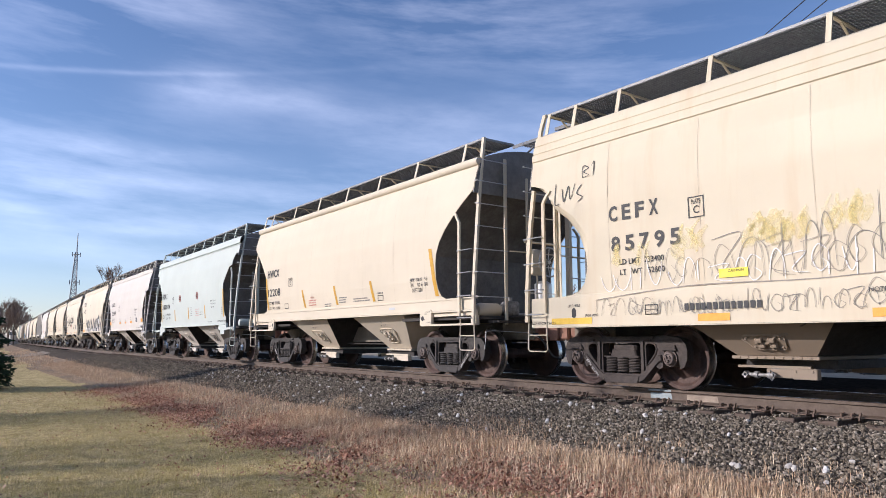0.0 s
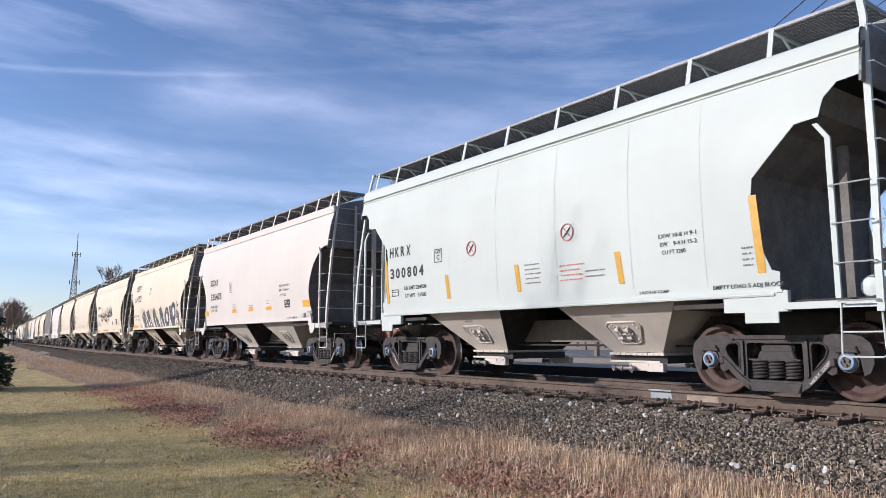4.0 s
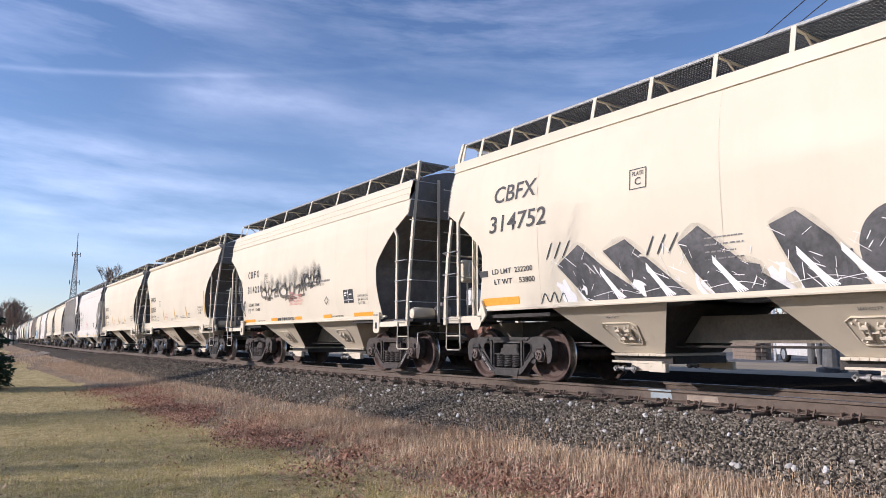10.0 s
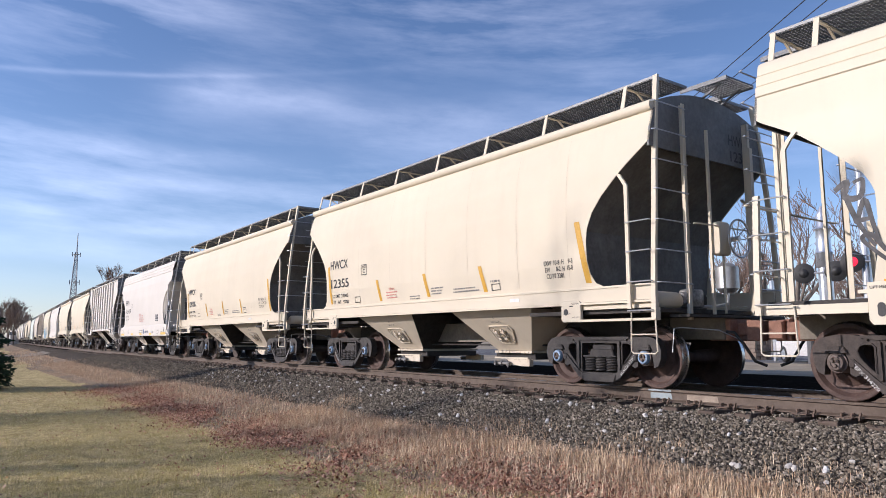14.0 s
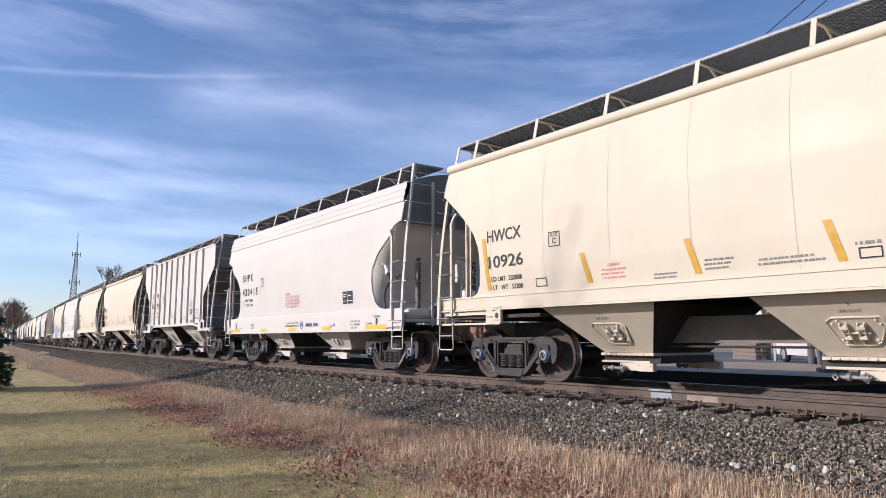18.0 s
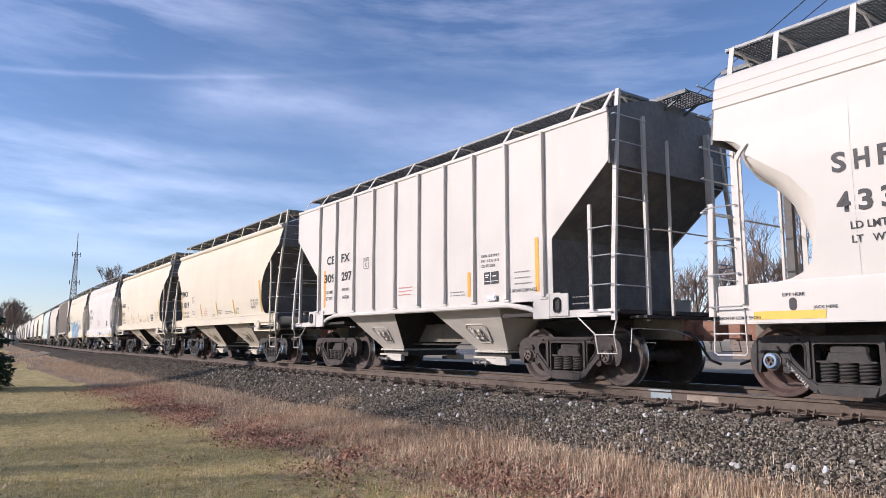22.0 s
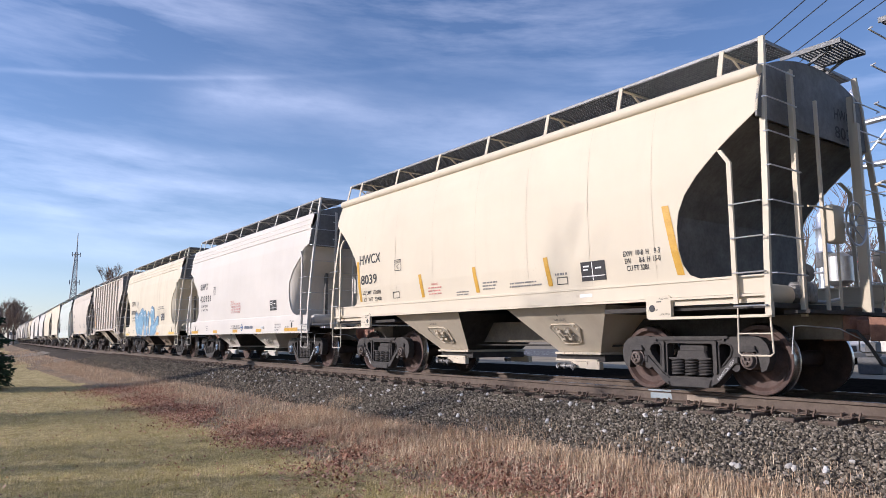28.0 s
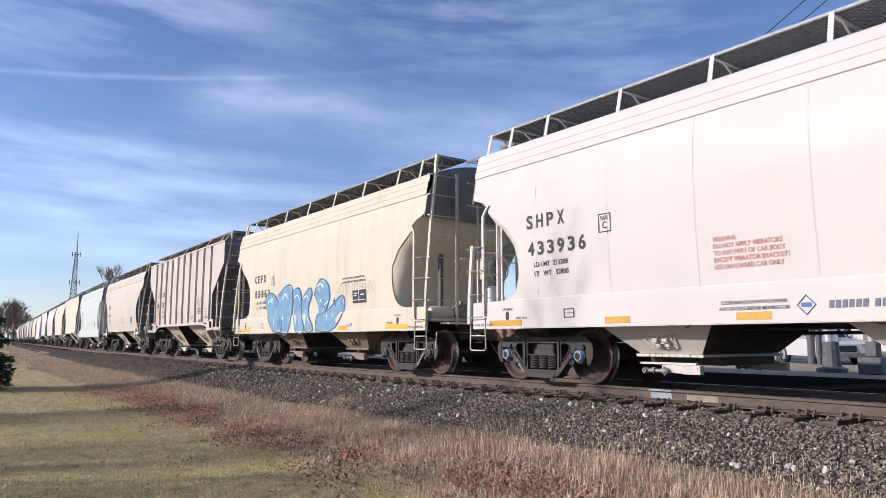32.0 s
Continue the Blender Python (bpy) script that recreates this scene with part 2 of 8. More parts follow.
def thing(name, data, material, label, category, group="", kind="", at=None):
    me = data.mesh(name) if isinstance(data, G) else data
    if me is not None and material is not None and not me.materials:
        me.materials.append(material)
    ob = new(name, me)
    if at is not None:
        ob.matrix_basis = at
    return tagged(ob, label, category, group, kind)


STORE = {}


def kept(key, make, smooth=None):
    """One mesh for each key."""
    if key not in STORE:
        STORE[key] = make().mesh(str(key[0]), smooth)
    return STORE[key]


# ---- hopper wagons ----
def between(table, z):
    """Straight lines through (z, value) pairs."""
    if z <= table[0][0]:
        return table[0][1]
    for (a, va), (b, vb) in zip(table, table[1:]):
        if z <= b:
            return va + (vb - va) * (z - a) / (b - a)
    return table[-1][1]


# Body styles: section (z, half width), cut-out (z, x) at each end, side sill, top chord, roof.
STYLES = {
    "round": dict(sec=[(1.24, 1.50), (1.49, 1.545), (1.9, 1.60), (2.4, 1.622), (2.82, 1.626), (3.3, 1.59), (3.7, 1.52), (4.0, 1.42)],
                  cut=[(1.49, 4.87), (1.50, 4.72), (1.56, 4.57), (1.7, 4.48), (1.9, 4.44), (2.2, 4.435), (2.4, 4.475), (2.62, 4.58), (2.85, 4.78), (3.04, 4.99), (3.19, 5.17), (3.52, 5.62), (3.53, 5.64)],
                  sill=(1.24, 1.50), chord="pipe", bays=(0.72, 3.0, 1.3, 2.25, 1.24), seams=(-4.1, -2.75, -1.35, 0.05, 1.45, 2.85, 4.05), pad=True, half=5.64),
    "flow": dict(sec=[(0.92, 1.60), (1.375, 1.60), (1.40, 1.57), (2.0, 1.61), (2.8, 1.626), (3.3, 1.60), (3.68, 1.535)],
                 cut=[(1.38, 5.62), (1.39, 4.85), (1.42, 4.68), (1.48, 4.54), (1.58, 4.44), (1.8, 4.36), (2.05, 4.33), (2.3, 4.35), (2.62, 4.61), (2.95, 5.09), (2.97, 5.14), (3.08, 5.17), (3.18, 5.29), (3.27, 5.58), (3.29, 5.62)],
                 sill=(0.92, 1.38), chord="ribs", bays=(0.95, 2.75, 1.25, 2.3, 0.92), seams=(-3.9, -2.35, -0.85, 0.7, 2.2, 3.6), pad=False, half=5.62),
    "sox": dict(sec=[(1.24, 1.53), (1.5, 1.56), (1.9, 1.60), (2.4, 1.62), (2.82, 1.626), (3.3, 1.59), (3.7, 1.52), (4.0, 1.42)],
                cut=[(1.12, 4.66), (1.5, 4.62), (1.6, 4.57), (1.67, 4.54), (1.95, 4.50), (2.1, 4.51), (2.31, 4.58), (2.5, 4.68), (2.7, 4.81), (3.06, 5.25), (3.10, 5.45), (3.12, 5.62)],
                sill=(1.24, 1.40), chord="strip", bays=(0.72, 3.0, 1.3, 2.25, 1.24), seams=(-1.6, 1.7, 3.6), pad=False, half=5.64),
    "slant": dict(sec=[(1.24, 1.53), (1.5, 1.56), (1.9, 1.60), (2.4, 1.62), (2.82, 1.626), (3.3, 1.59), (3.7, 1.52), (4.0, 1.42)],
                  cut=[(1.24, 4.77), (1.5, 4.69), (1.8, 4.62), (2.0, 4.59), (2.21, 4.58), (2.3, 4.605), (2.42, 4.665), (2.69, 4.98), (3.05, 5.52), (3.12, 5.63)],
                  sill=(1.24, 1.36), chord="strip", bays=(0.72, 3.0, 1.3, 2.25, 1.24), seams=(-3.1, 0.3), pad=False, half=5.64),
    "poly": dict(sec=[(1.24, 1.50), (1.49, 1.545), (1.9, 1.60), (2.4, 1.622), (2.82, 1.626), (3.3, 1.60), (3.68, 1.535)],
                 cut=[(1.28, 4.44), (1.45, 4.40), (1.60, 4.36), (1.74, 4.34), (2.0, 4.31), (2.27, 4.31), (2.38, 4.35), (2.5, 4.42), (2.74, 4.68), (2.9, 4.87), (3.07, 5.09), (3.34, 5.56), (3.40, 5.64)],
                 sill=(1.24, 1.44), chord="ribs", bays=(0.72, 3.0, 1.3, 2.25, 1.24), seams=(-4.12, -2.4, -0.8, 0.62, 2.3, 3.9), pad=False, half=5.64),
    "angled": dict(sec=[(1.28, 1.55), (1.5, 1.57), (1.9, 1.60), (2.4, 1.62), (2.82, 1.626), (3.3, 1.60), (3.84, 1.50)],
                   cut=[(1.28, 4.56), (1.49, 4.58), (1.52, 4.48), (1.73, 4.40), (2.4, 4.29), (2.63, 4.32), (3.17, 4.88), (3.19, 5.16), (3.4, 5.22), (3.55, 5.37), (3.57, 5.64)],
                   sill=(1.28, 1.40), chord="band", bays=(0.72, 3.0, 1.3, 2.25, 1.24), seams=(-3.4, -2.0, -0.6, 0.9, 2.4, 3.6), pad=False, half=5.64),
    "ribbed": dict(sec=[(1.36, 1.56), (2.6, 1.57), (4.18, 1.56)],
                   cut=[(1.36, 4.55), (1.46, 4.52), (1.461, 4.37), (2.34, 4.37), (2.36, 4.385), (3.38, 5.60), (3.42, 5.64)],
                   sill=(1.25, 1.38), chord="none", bays=(0.72, 2.87, 1.38, 2.3, 1.30), seams=(), pad=False, half=5.64,
                   ribs=tuple(-4.2 + 0.9333 * i for i in range(10))),
}


def width_at(style, z):
    return between(STYLES[style]["sec"], z)


def end_at(style, z):
    return between(STYLES[style]["cut"], z)


def side_sheet(style):
    """The bulging side plate with its cut-out ends, 12 mm thick."""
    s = STYLES[style]
    g = G()
    z0, z1 = s["sec"][0][0], s["sec"][-1][0]
    zs = sorted({round(z0 + (z1 - z0) * i / 34, 3) for i in range(35)} | {z for z, _ in s["cut"] if z0 < z < z1})
    us = [-1, -0.97, -0.9, -0.7, -0.5, -0.25, 0, 0.25, 0.5, 0.7, 0.9, 0.97, 1]
    outer = [[(u * end_at(style, z), -width_at(style, z), z) for u in us] for z in zs]
    inner = [[(x, y + 0.012, z) for x, y, z in r] for r in outer]
    g.grid(outer)
    g.grid(inner, True)
    for a, b in ((0, 1),):
        g.grid([[r[0] for r in outer], [r[0] for r in inner]], True)
        g.grid([[r[-1] for r in outer], [r[-1] for r in inner]])
        g.grid([outer[0], inner[0]], True)
        g.grid([outer[-1], inner[-1]])
    return g


def strip_on(style, x0, x1, z0, z1, lift=0.006, lean=0.0, rows=6):
    """A band that follows the side's curve; lean shifts its foot along x."""
    g = G()
    grid = []
    for i in range(rows + 1):
        z = z0 + (z1 - z0) * i / rows
        k = lean * (1 - i / rows)
        y = -width_at(style, z) - lift
        grid.append([(x0 + k, y, z), (x1 + k, y, z)])
    return g.grid(grid)


def roof_curve(style):
    w0, z0 = (1.40, 4.13) if style != "ribbed" else (1.56, 4.18)
    crown = 4.43 if style != "ribbed" else 4.54
    return [(w0 * i / 8, crown - (crown - z0) * (abs(i) / 8) ** 2.0) for i in range(-8, 9)]


def roof_sheet(style):
    g = G()
    c = roof_curve(style)
    h = STYLES[style]["half"]
    g.grid([[(x, y, z) for y, z in c] for x in (-h, -h / 2, 0, h / 2, h)], True)
    return g


def top_chord(style):
    s = STYLES[style]
    g = G()
    h = s["half"] - 0.02
    if s["chord"] == "pipe":
        g.tube([(-h, -1.405, 4.075), (h, -1.405, 4.075)], 0.085, 12)
    elif s["chord"] == "strip":
        g.prism([(-h, 3.985), (h, 3.985), (h, 4.15), (-h, 4.15)], -1.45, -1.385, 0.012)
        g.box(-h, h, -1.46, -1.40, 3.965, 3.985)
    elif s["chord"] == "band":
        prof = [(1.50, 3.835), (1.515, 3.84), (1.515, 3.86), (1.475, 3.865), (1.475, 3.885), (1.52, 3.90), (1.50, 4.03), (1.46, 4.11), (1.40, 4.15), (1.36, 4.15)]
        g.grid([[(x, -w, z) for w, z in prof] for x in (-h, h)], True)
    elif s["chord"] == "ribs":
        prof = [(1.535, 3.675), (1.555, 3.69), (1.545, 3.80), (1.515, 3.815), (1.525, 3.83), (1.51, 3.94), (1.48, 3.955), (1.49, 3.97), (1.46, 4.10), (1.40, 4.15), (1.36, 4.15)]
        g.grid([[(x, -w, z) for w, z in prof] for x in (-h, h)], True)
    else:
        g.prism([(-h, 4.14), (h, 4.14), (h, 4.2), (-h, 4.2)], -1.585, -1.54, 0.01)
    return g


def side_sill(style):
    s = STYLES[style]
    z0, z1 = s["sill"]
    g = G()
    w = width_at(style, z0 + 0.02)
    if style == "flow":
        g.box(-5.62, 5.62, -1.602, -1.45, z0 - 0.014, z0 - 0.002, 0)
    elif style == "round":
        g.box(-5.66, 5.66, -1.575, -1.548, z0 + 0.035, z1 - 0.03, 0.006)
    elif style == "ribbed":
        g.tube([(-4.05, -1.52, 1.14), (-3.75, -1.55, 1.24), (-3.3, -1.58, 1.305), (3.3, -1.58, 1.305), (3.75, -1.55, 1.24), (4.05, -1.52, 1.14)], 0.045, 8)
        g.box(-4.3, 4.3, -1.59, -1.5, 1.345, 1.37)
    else:
        up = 0.05 if style in ("sox", "slant") else 0.0
        g.box(-4.6, 4.6, -w - 0.03, -w + 0.04, z0 - 0.03 + up, z0 + 0.01 + up, 0.006)
        g.tube([(-4.5, -w - 0.02, z0 - 0.05 + up), (4.5, -w - 0.02, z0 - 0.05 + up)], 0.022, 6)
    return g


def sill_flange(upper):
    """Flange along the foot or the head of the round-sided wagons' sill."""
    z0, z1 = STYLES["round"]["sill"]
    return G().box(-5.66, 5.66, -1.59 if upper else -1.60, -1.50, z1 - 0.03 if upper else z0, z1 if upper else z0 + 0.03, 0.006)


def end_beam(style):
    """Bolster side girder with the end sill under the ladders, at the leading near corner."""
    g = G()
    if style == "round":
        g.box(4.28, 5.66, -1.545, -1.49, 1.165, 1.235, 0.006)
        g.box(4.2, 5.66, -1.60, -1.46, 0.985, 1.02, 0.004)
        g.box(5.58, 5.66, -1.54, -1.46, 1.02, 1.165, 0.004)
    elif style == "flow":
        g.box(5.0, 5.63, -1.585, -1.53, 0.94, 1.36, 0.006)
    elif style == "angled":
        g.box(4.62, 5.66, -1.60, -1.55, 1.05, 1.13, 0.006)
        g.box(3.82, 4.66, -1.57, -1.50, 1.03, 1.275, 0.006)
        g.box(4.12, 4.55, -1.60, -1.572, 0.90, 1.03, 0.006)
    elif style == "ribbed":
        g.box(4.3, 5.66, -1.585, -1.55, 1.06, 1.17, 0.006)
        g.box(3.93, 4.32, -1.60, -1.545, 1.05, 1.45, 0.006)
    else:
        if style == "poly":
            return g.box(4.47, 5.66, -1.595, -1.55, 1.0, 1.11, 0.006)
        g.box(4.62, 5.66, -1.60, -1.55, 1.03, 1.15, 0.006)
        g.prism([(4.5, 1.15), (4.62, 1.03), (4.75, 1.15), (4.62, 1.42)], -1.60, -1.56, 0.004)
    return g


def jack_pad(style):
    g = G()
    if style == "round":
        g.prism([(3.91, 0.985), (4.24, 0.985), (4.28, 1.02), (4.28, 1.28), (4.24, 1.31), (3.91, 1.31), (3.87, 1.28), (3.87, 1.02)], -1.602, -1.54, 0.004)
    elif style == "poly":
        g.prism([(4.25, 0.87), (4.43, 0.87), (4.47, 0.92), (4.47, 1.32), (4.21, 1.32), (4.21, 0.92)], -1.605, -1.56, 0.004)
    elif style == "ribbed":
        g.box(4.33, 4.75, -1.61, -1.588, 1.08, 1.44, 0.01)
    elif style == "flow":
        g.box(4.62, 4.72, -1.612, -1.602, 1.08, 1.24, 0.03)
    else:
        g.prism([(4.70, 0.90), (4.86, 0.90), (4.93, 1.0), (4.93, 1.13), (4.63, 1.13), (4.63, 1.0)], -1.615, -1.60, 0.004)
    return g


def end_sheet(style):
    """The upright bulkhead at the leading end with its frame posts."""
    h = STYLES[style]["half"]
    c = roof_curve(style)
    zb = STYLES[style]["cut"][-1][0] - 0.08
    low = [(w, z) for z, w in STYLES[style]["sec"] if z > zb]
    ring = [(-width_at(style, zb), zb)] + [(-w, z) for w, z in low] + c[1:-1] + [(w, z) for w, z in reversed(low)] + [(width_at(style, zb), zb)]
    g = G()
    n = len(ring)
    g.v += [(h - 0.03, y, z) for y, z in ring] + [(h, y, z) for y, z in ring]
    g.f += [tuple(range(n))[::-1], tuple(range(n, 2 * n))]
    for i in range(n):
        j = (i + 1) % n
        g.f.append((i, j, n + j, n + i))
    return g


def slope_sheet(style):
    """The sloping end floor from the bulkhead down to the hopper."""
    h = STYLES[style]["half"]
    zb = STYLES[style]["cut"][-1][0] - 0.06
    x2, z2 = STYLES[style]["bays"][1] - 0.05, STYLES[style]["bays"][4] - 0.1
    zm, xm = min(((z, x) for z, x in STYLES[style]["cut"] if 1.6 < z < 2.6), key=lambda p: p[1])
    g = G()
    rows = []
    for i in range(13):
        if i < 9:
            z = zb + (zm - zb) * i / 8
            x = min(end_at(style, z), h + (x2 - h) * (zb - z) / (zb - z2)) - 0.012
            x = max(x, xm - 0.012)
        else:
            z = zm + (1.16 - zm) * (i - 8) / 4
            x = xm - 0.012
        w = width_at(style, max(z, 1.3)) - 0.016
        if style != "flow":
            rows.append([(x, -w, z), (x, 0, z), (x, w, z)])
            continue
        # the rounded end of the tank swells out between the cut-outs
        x = end_at(style, max(z, 1.45)) - 0.012
        swell = min(0.62 * max(0.0, min(1.0, (z - 1.42) / 0.8)), 5.52 - x)
        rows.append([(x + swell * math.cos(math.pi / 2 * u), w * math.sin(math.pi / 2 * u), z) for u in [j / 7 - 1 for j in range(15)]])
    g.grid(rows)
    g.grid([[(x - 0.015, y, z + 0.015) for x, y, z in r] for r in rows], True)
    return g


def deck(style):
    g = G()
    g.box(3.0, 5.66, -1.47, 1.47, 1.10, 1.16)
    g.box(5.66, 5.98, -1.25, 1.25, 1.03, 1.07)
    return g


def hopper(style):
    """The leading bay's chute: four sloping plates and the flange at the foot."""
    a, b, c, d, zt = STYLES[style]["bays"]
    zb, wt, wb = 0.52, 1.44, 0.74
    if style == "flow":
        wt, wb, a = 1.36, 1.0, 0.85
    g = G()
    top = [(a, -wt, zt), (b, -wt, zt), (b, wt, zt), (a, wt, zt)]
    bot = [(c, -wb, zb), (d, -wb, zb), (d, wb, zb), (c, wb, zb)]
    for i in range(3):
        j = (i + 1) % 4
        g.quad(bot[i], bot[j], top[j], top[i])
    g.quad(*top)
    g.box(c - 0.05, d + 0.05, -wb - 0.05, wb + 0.05, 0.475, 0.515, 0.006)
    for i in range(9):
        x = c + (d - c) * (i + 0.5) / 9
        g.box(x - 0.018, x + 0.018, -wb - 0.062, -wb - 0.05, 0.482, 0.506)
    return g


def inner_slope(style):
    """The chute's plate towards the middle of the wagon; it runs on under the ridge."""
    a, b, c, d, zt = STYLES[style]["bays"]
    wt, wb = (1.36, 1.0) if style == "flow" else (1.44, 0.74)
    a = 0.85 if style == "flow" else a
    g = G()
    g.quad((c, wb, 0.52), (c, -wb, 0.52), (a, -wt, zt), (a, wt, zt))
    g.quad((c + 0.012, -wb, 0.52), (c + 0.012, wb, 0.52), (a + 0.012, wt, zt), (a + 0.012, -wt, zt))
    return g


def saddle(style):
    """Dark ridge between the two bays, over the centre sill."""
    a, zt = STYLES[style]["bays"][0], STYLES[style]["bays"][4]
    g = G()
    g.grid([[(-a - 0.3, -1.4, zt - 0.05), (0, -1.4, zt + 0.5), (a + 0.3, -1.4, zt - 0.05)], [(-a - 0.3, 1.4, zt - 0.05), (0, 1.4, zt + 0.5), (a + 0.3, 1.4, zt - 0.05)]])
    g.box(-3.4, 3.4, -1.35, 1.35, zt + 0.5, zt + 0.52)
    return g


def centre_sill(style):
    g = G()
    g.box(-1.35, 1.35, -0.42, 0.42, 0.67, 1.06, 0.01)
    return g


def draft_sill(style):
    return G().box(2.2, 4.95, -0.3, 0.3, 0.72, 1.05, 0.01)


def sill_end(style):
    return G().box(4.95, 5.9, -0.3, 0.3, 0.72, 1.05, 0.01)


def outlet_gate(style):
    c, d = STYLES[style]["bays"][2:4]
    return G().box(c - 0.1, d + 0.05, -0.70, 0.70, 0.36, 0.47)


def gate_plate(style):
    """Sliding gate's end beside the bay's middle: a bright block and the thinner rack plate."""
    g = G()
    g.box(0.30, 0.60, -0.92, -0.82, 0.245, 0.37, 0.008)
    g.box(-0.04, 0.30, -0.90, -0.86, 0.255, 0.365, 0.006)
    g.box(-0.45, 0.5, -0.86, -0.80, 0.37, 0.40, 0.004)
    for x in (0.34, 0.55):
        g.spin([(-0.012, 0.0), (-0.01, 0.014), (0.01, 0.016)], 6, (x, -0.92, 0.34))
    return g


def gate_shaft(style):
    """Capstan that slides the gate: shaft, boss, square socket and a locking link."""
    g = G()
    z = 0.285
    g.tube([(0.10, -0.94, z), (-0.30, -0.94, z)], 0.026, 8)
    g.tube([(0.08, -0.94, z), (0.0, -0.94, z)], 0.042, 8)
    g.tube([(-0.12, -0.94, z), (-0.17, -0.94, z)], 0.046, 8)
    g.spin([(-0.03, 0.02), (-0.035, 0.044), (0.05, 0.048), (0.05, 0.0)], 4, (-0.28, -0.96, z))
    g.tube([(0.05, -0.97, z + 0.06), (0.12, -0.98, z + 0.01), (0.07, -0.98, z - 0.06), (0.03, -0.97, z - 0.02)], 0.01, 6, True)
    return g


def access_hatch(style):
    a, b, c, d, zt = STYLES[style]["bays"]
    wt, wb = (1.36, 1.0) if style == "flow" else (1.44, 0.74)
    zb = 0.52

    def spot(u, k, lift):
        x = (c + (a - c) * k) * (1 - u) + (d + (b - d) * k) * u
        y = -(wb + (wt - wb) * k) - lift
        return (x, y, zb + (zt - zb) * k)
    g = G()
    ring = [(0.31, 0.24), (0.34, 0.19), (0.62, 0.19), (0.67, 0.24), (0.70, 0.54), (0.66, 0.62), (0.36, 0.62), (0.31, 0.56)]
    n = len(g.v)
    g.v += [spot(u, k, 0.012) for u, k in ring]
    g.f.append(tuple(range(n, n + len(ring)))[::-1])
    g.tube([spot(u, k, 0.014) for u, k in ring], 0.012, 5, True)
    for u in (0.42, 0.54):
        for du in (-0.022, 0.022):
            g.tube([spot(u + du, 0.22, 0.015), spot(u + du, 0.27, 0.055), spot(u + du, 0.50, 0.055), spot(u + du, 0.54, 0.02)], 0.013, 6)
        g.tube([spot(u - 0.03, 0.30, 0.05), spot(u + 0.03, 0.30, 0.05)], 0.03, 6)
        g.tube([spot(u - 0.03, 0.46, 0.05), spot(u + 0.03, 0.46, 0.05)], 0.03, 6)
    g.tube([spot(0.38, 0.38, 0.035), spot(0.60, 0.38, 0.035)], 0.016, 6)
    for u, k in ring:
        q = (0.505 + (u - 0.505) * 0.82, 0.40 + (k - 0.40) * 0.80)
        g.tube([spot(q[0], q[1], 0.012), spot(q[0], q[1], 0.03)], 0.013, 6)
    return g


POSTS = {"round": (-5.5, -4.9, -3.2, -1.58, 0.05, 1.67, 3.28, 5.02), "flow": (-5.45, -4.83, -3.9, -2.3, -0.7, 0.9, 2.5, 4.1, 5.04), "ribbed": (-5.5, -4.4, -2.7, -1.86, -0.19, 1.5, 3.1, 4.78, 5.47),
         "sox": (-5.5, -4.94, -4.08, -3.1, -2.07, -0.95, 0.12, 1.2, 2.3, 3.36, 4.32, 5.18), "slant": (-5.5, -4.94, -4.08, -3.1, -2.07, -0.95, 0.12, 1.2, 2.3, 3.36, 4.32, 5.18), "poly": (-5.5, -4.95, -3.36, -1.7, 0.05, 1.75, 3.4, 4.95), "angled": (-5.3, -4.4, -3.2, -1.9, -0.6, 0.7, 2.0, 3.3, 4.5)}


def grating(style):
    """Bars of one running board, seen from below as a fine lattice."""
    g = G()
    y0, y1, z = -1.235, -0.48, 4.545
    for i in range(13):
        y = y0 + (y1 - y0) * i / 12
        g.box(-5.55, 5.55, y - 0.005, y + 0.005, z - 0.02, z + 0.015)
    n = 240
    for i in range(n + 1):
        x = -5.55 + 11.1 * i / n
        g.box(x - 0.0075, x + 0.0075, y0, y1, z - 0.006, z + 0.012)
    return g


def board_edge(style):
    g = G()
    g.box(-5.56, 5.56, -1.25, -1.236, 4.535, 4.572)
    g.box(-5.56, 5.56, -0.476, -0.46, 4.535, 4.572)
    g.box(5.548, 5.562, -1.236, -0.476, 4.53, 4.572)
    g.box(-5.562, -5.548, -1.236, -0.476, 4.53, 4.572)
    return g


def board_post(style):
    g = G()
    zb = 4.14 if style != "ribbed" else 4.2
    w = 1.36 if style != "ribbed" else 1.5
    g.bar((0, -w, zb), (0, -1.255, 4.55), 0.07, 0.014)
    g.bar((0, -1.25, 4.515), (0, -0.5, 4.515), 0.045, 0.02)
    g.bar((0, -0.98, 4.505), (0, -0.72, 4.33), 0.03, 0.02)
    return g


def crossover(style):
    """Short platform of grating over the leading end."""
    g = G()
    x0, x1, y0, y1, z = 5.5, 6.12, -0.25, 0.45, 4.60
    for i in range(13):
        x = x0 + (x1 - x0) * i / 12
        g.box(x - 0.006, x + 0.006, y0, y1, z - 0.006, z + 0.012)
    for i in range(11):
        y = y0 + (y1 - y0) * i / 10
        g.box(x0, x1, y - 0.004, y + 0.004, z - 0.02, z + 0.012)
    g.box(x0 - 0.2, x1, y0 - 0.02, y0, z - 0.04, z + 0.025)
    g.box(x0 - 0.2, x1, y1, y1 + 0.02, z - 0.04, z + 0.025)
    for y in (-0.16, 0.36):
        g.bar((5.5, y, 4.36), (5.95, y, 4.57), 0.03, 0.03)
    return g


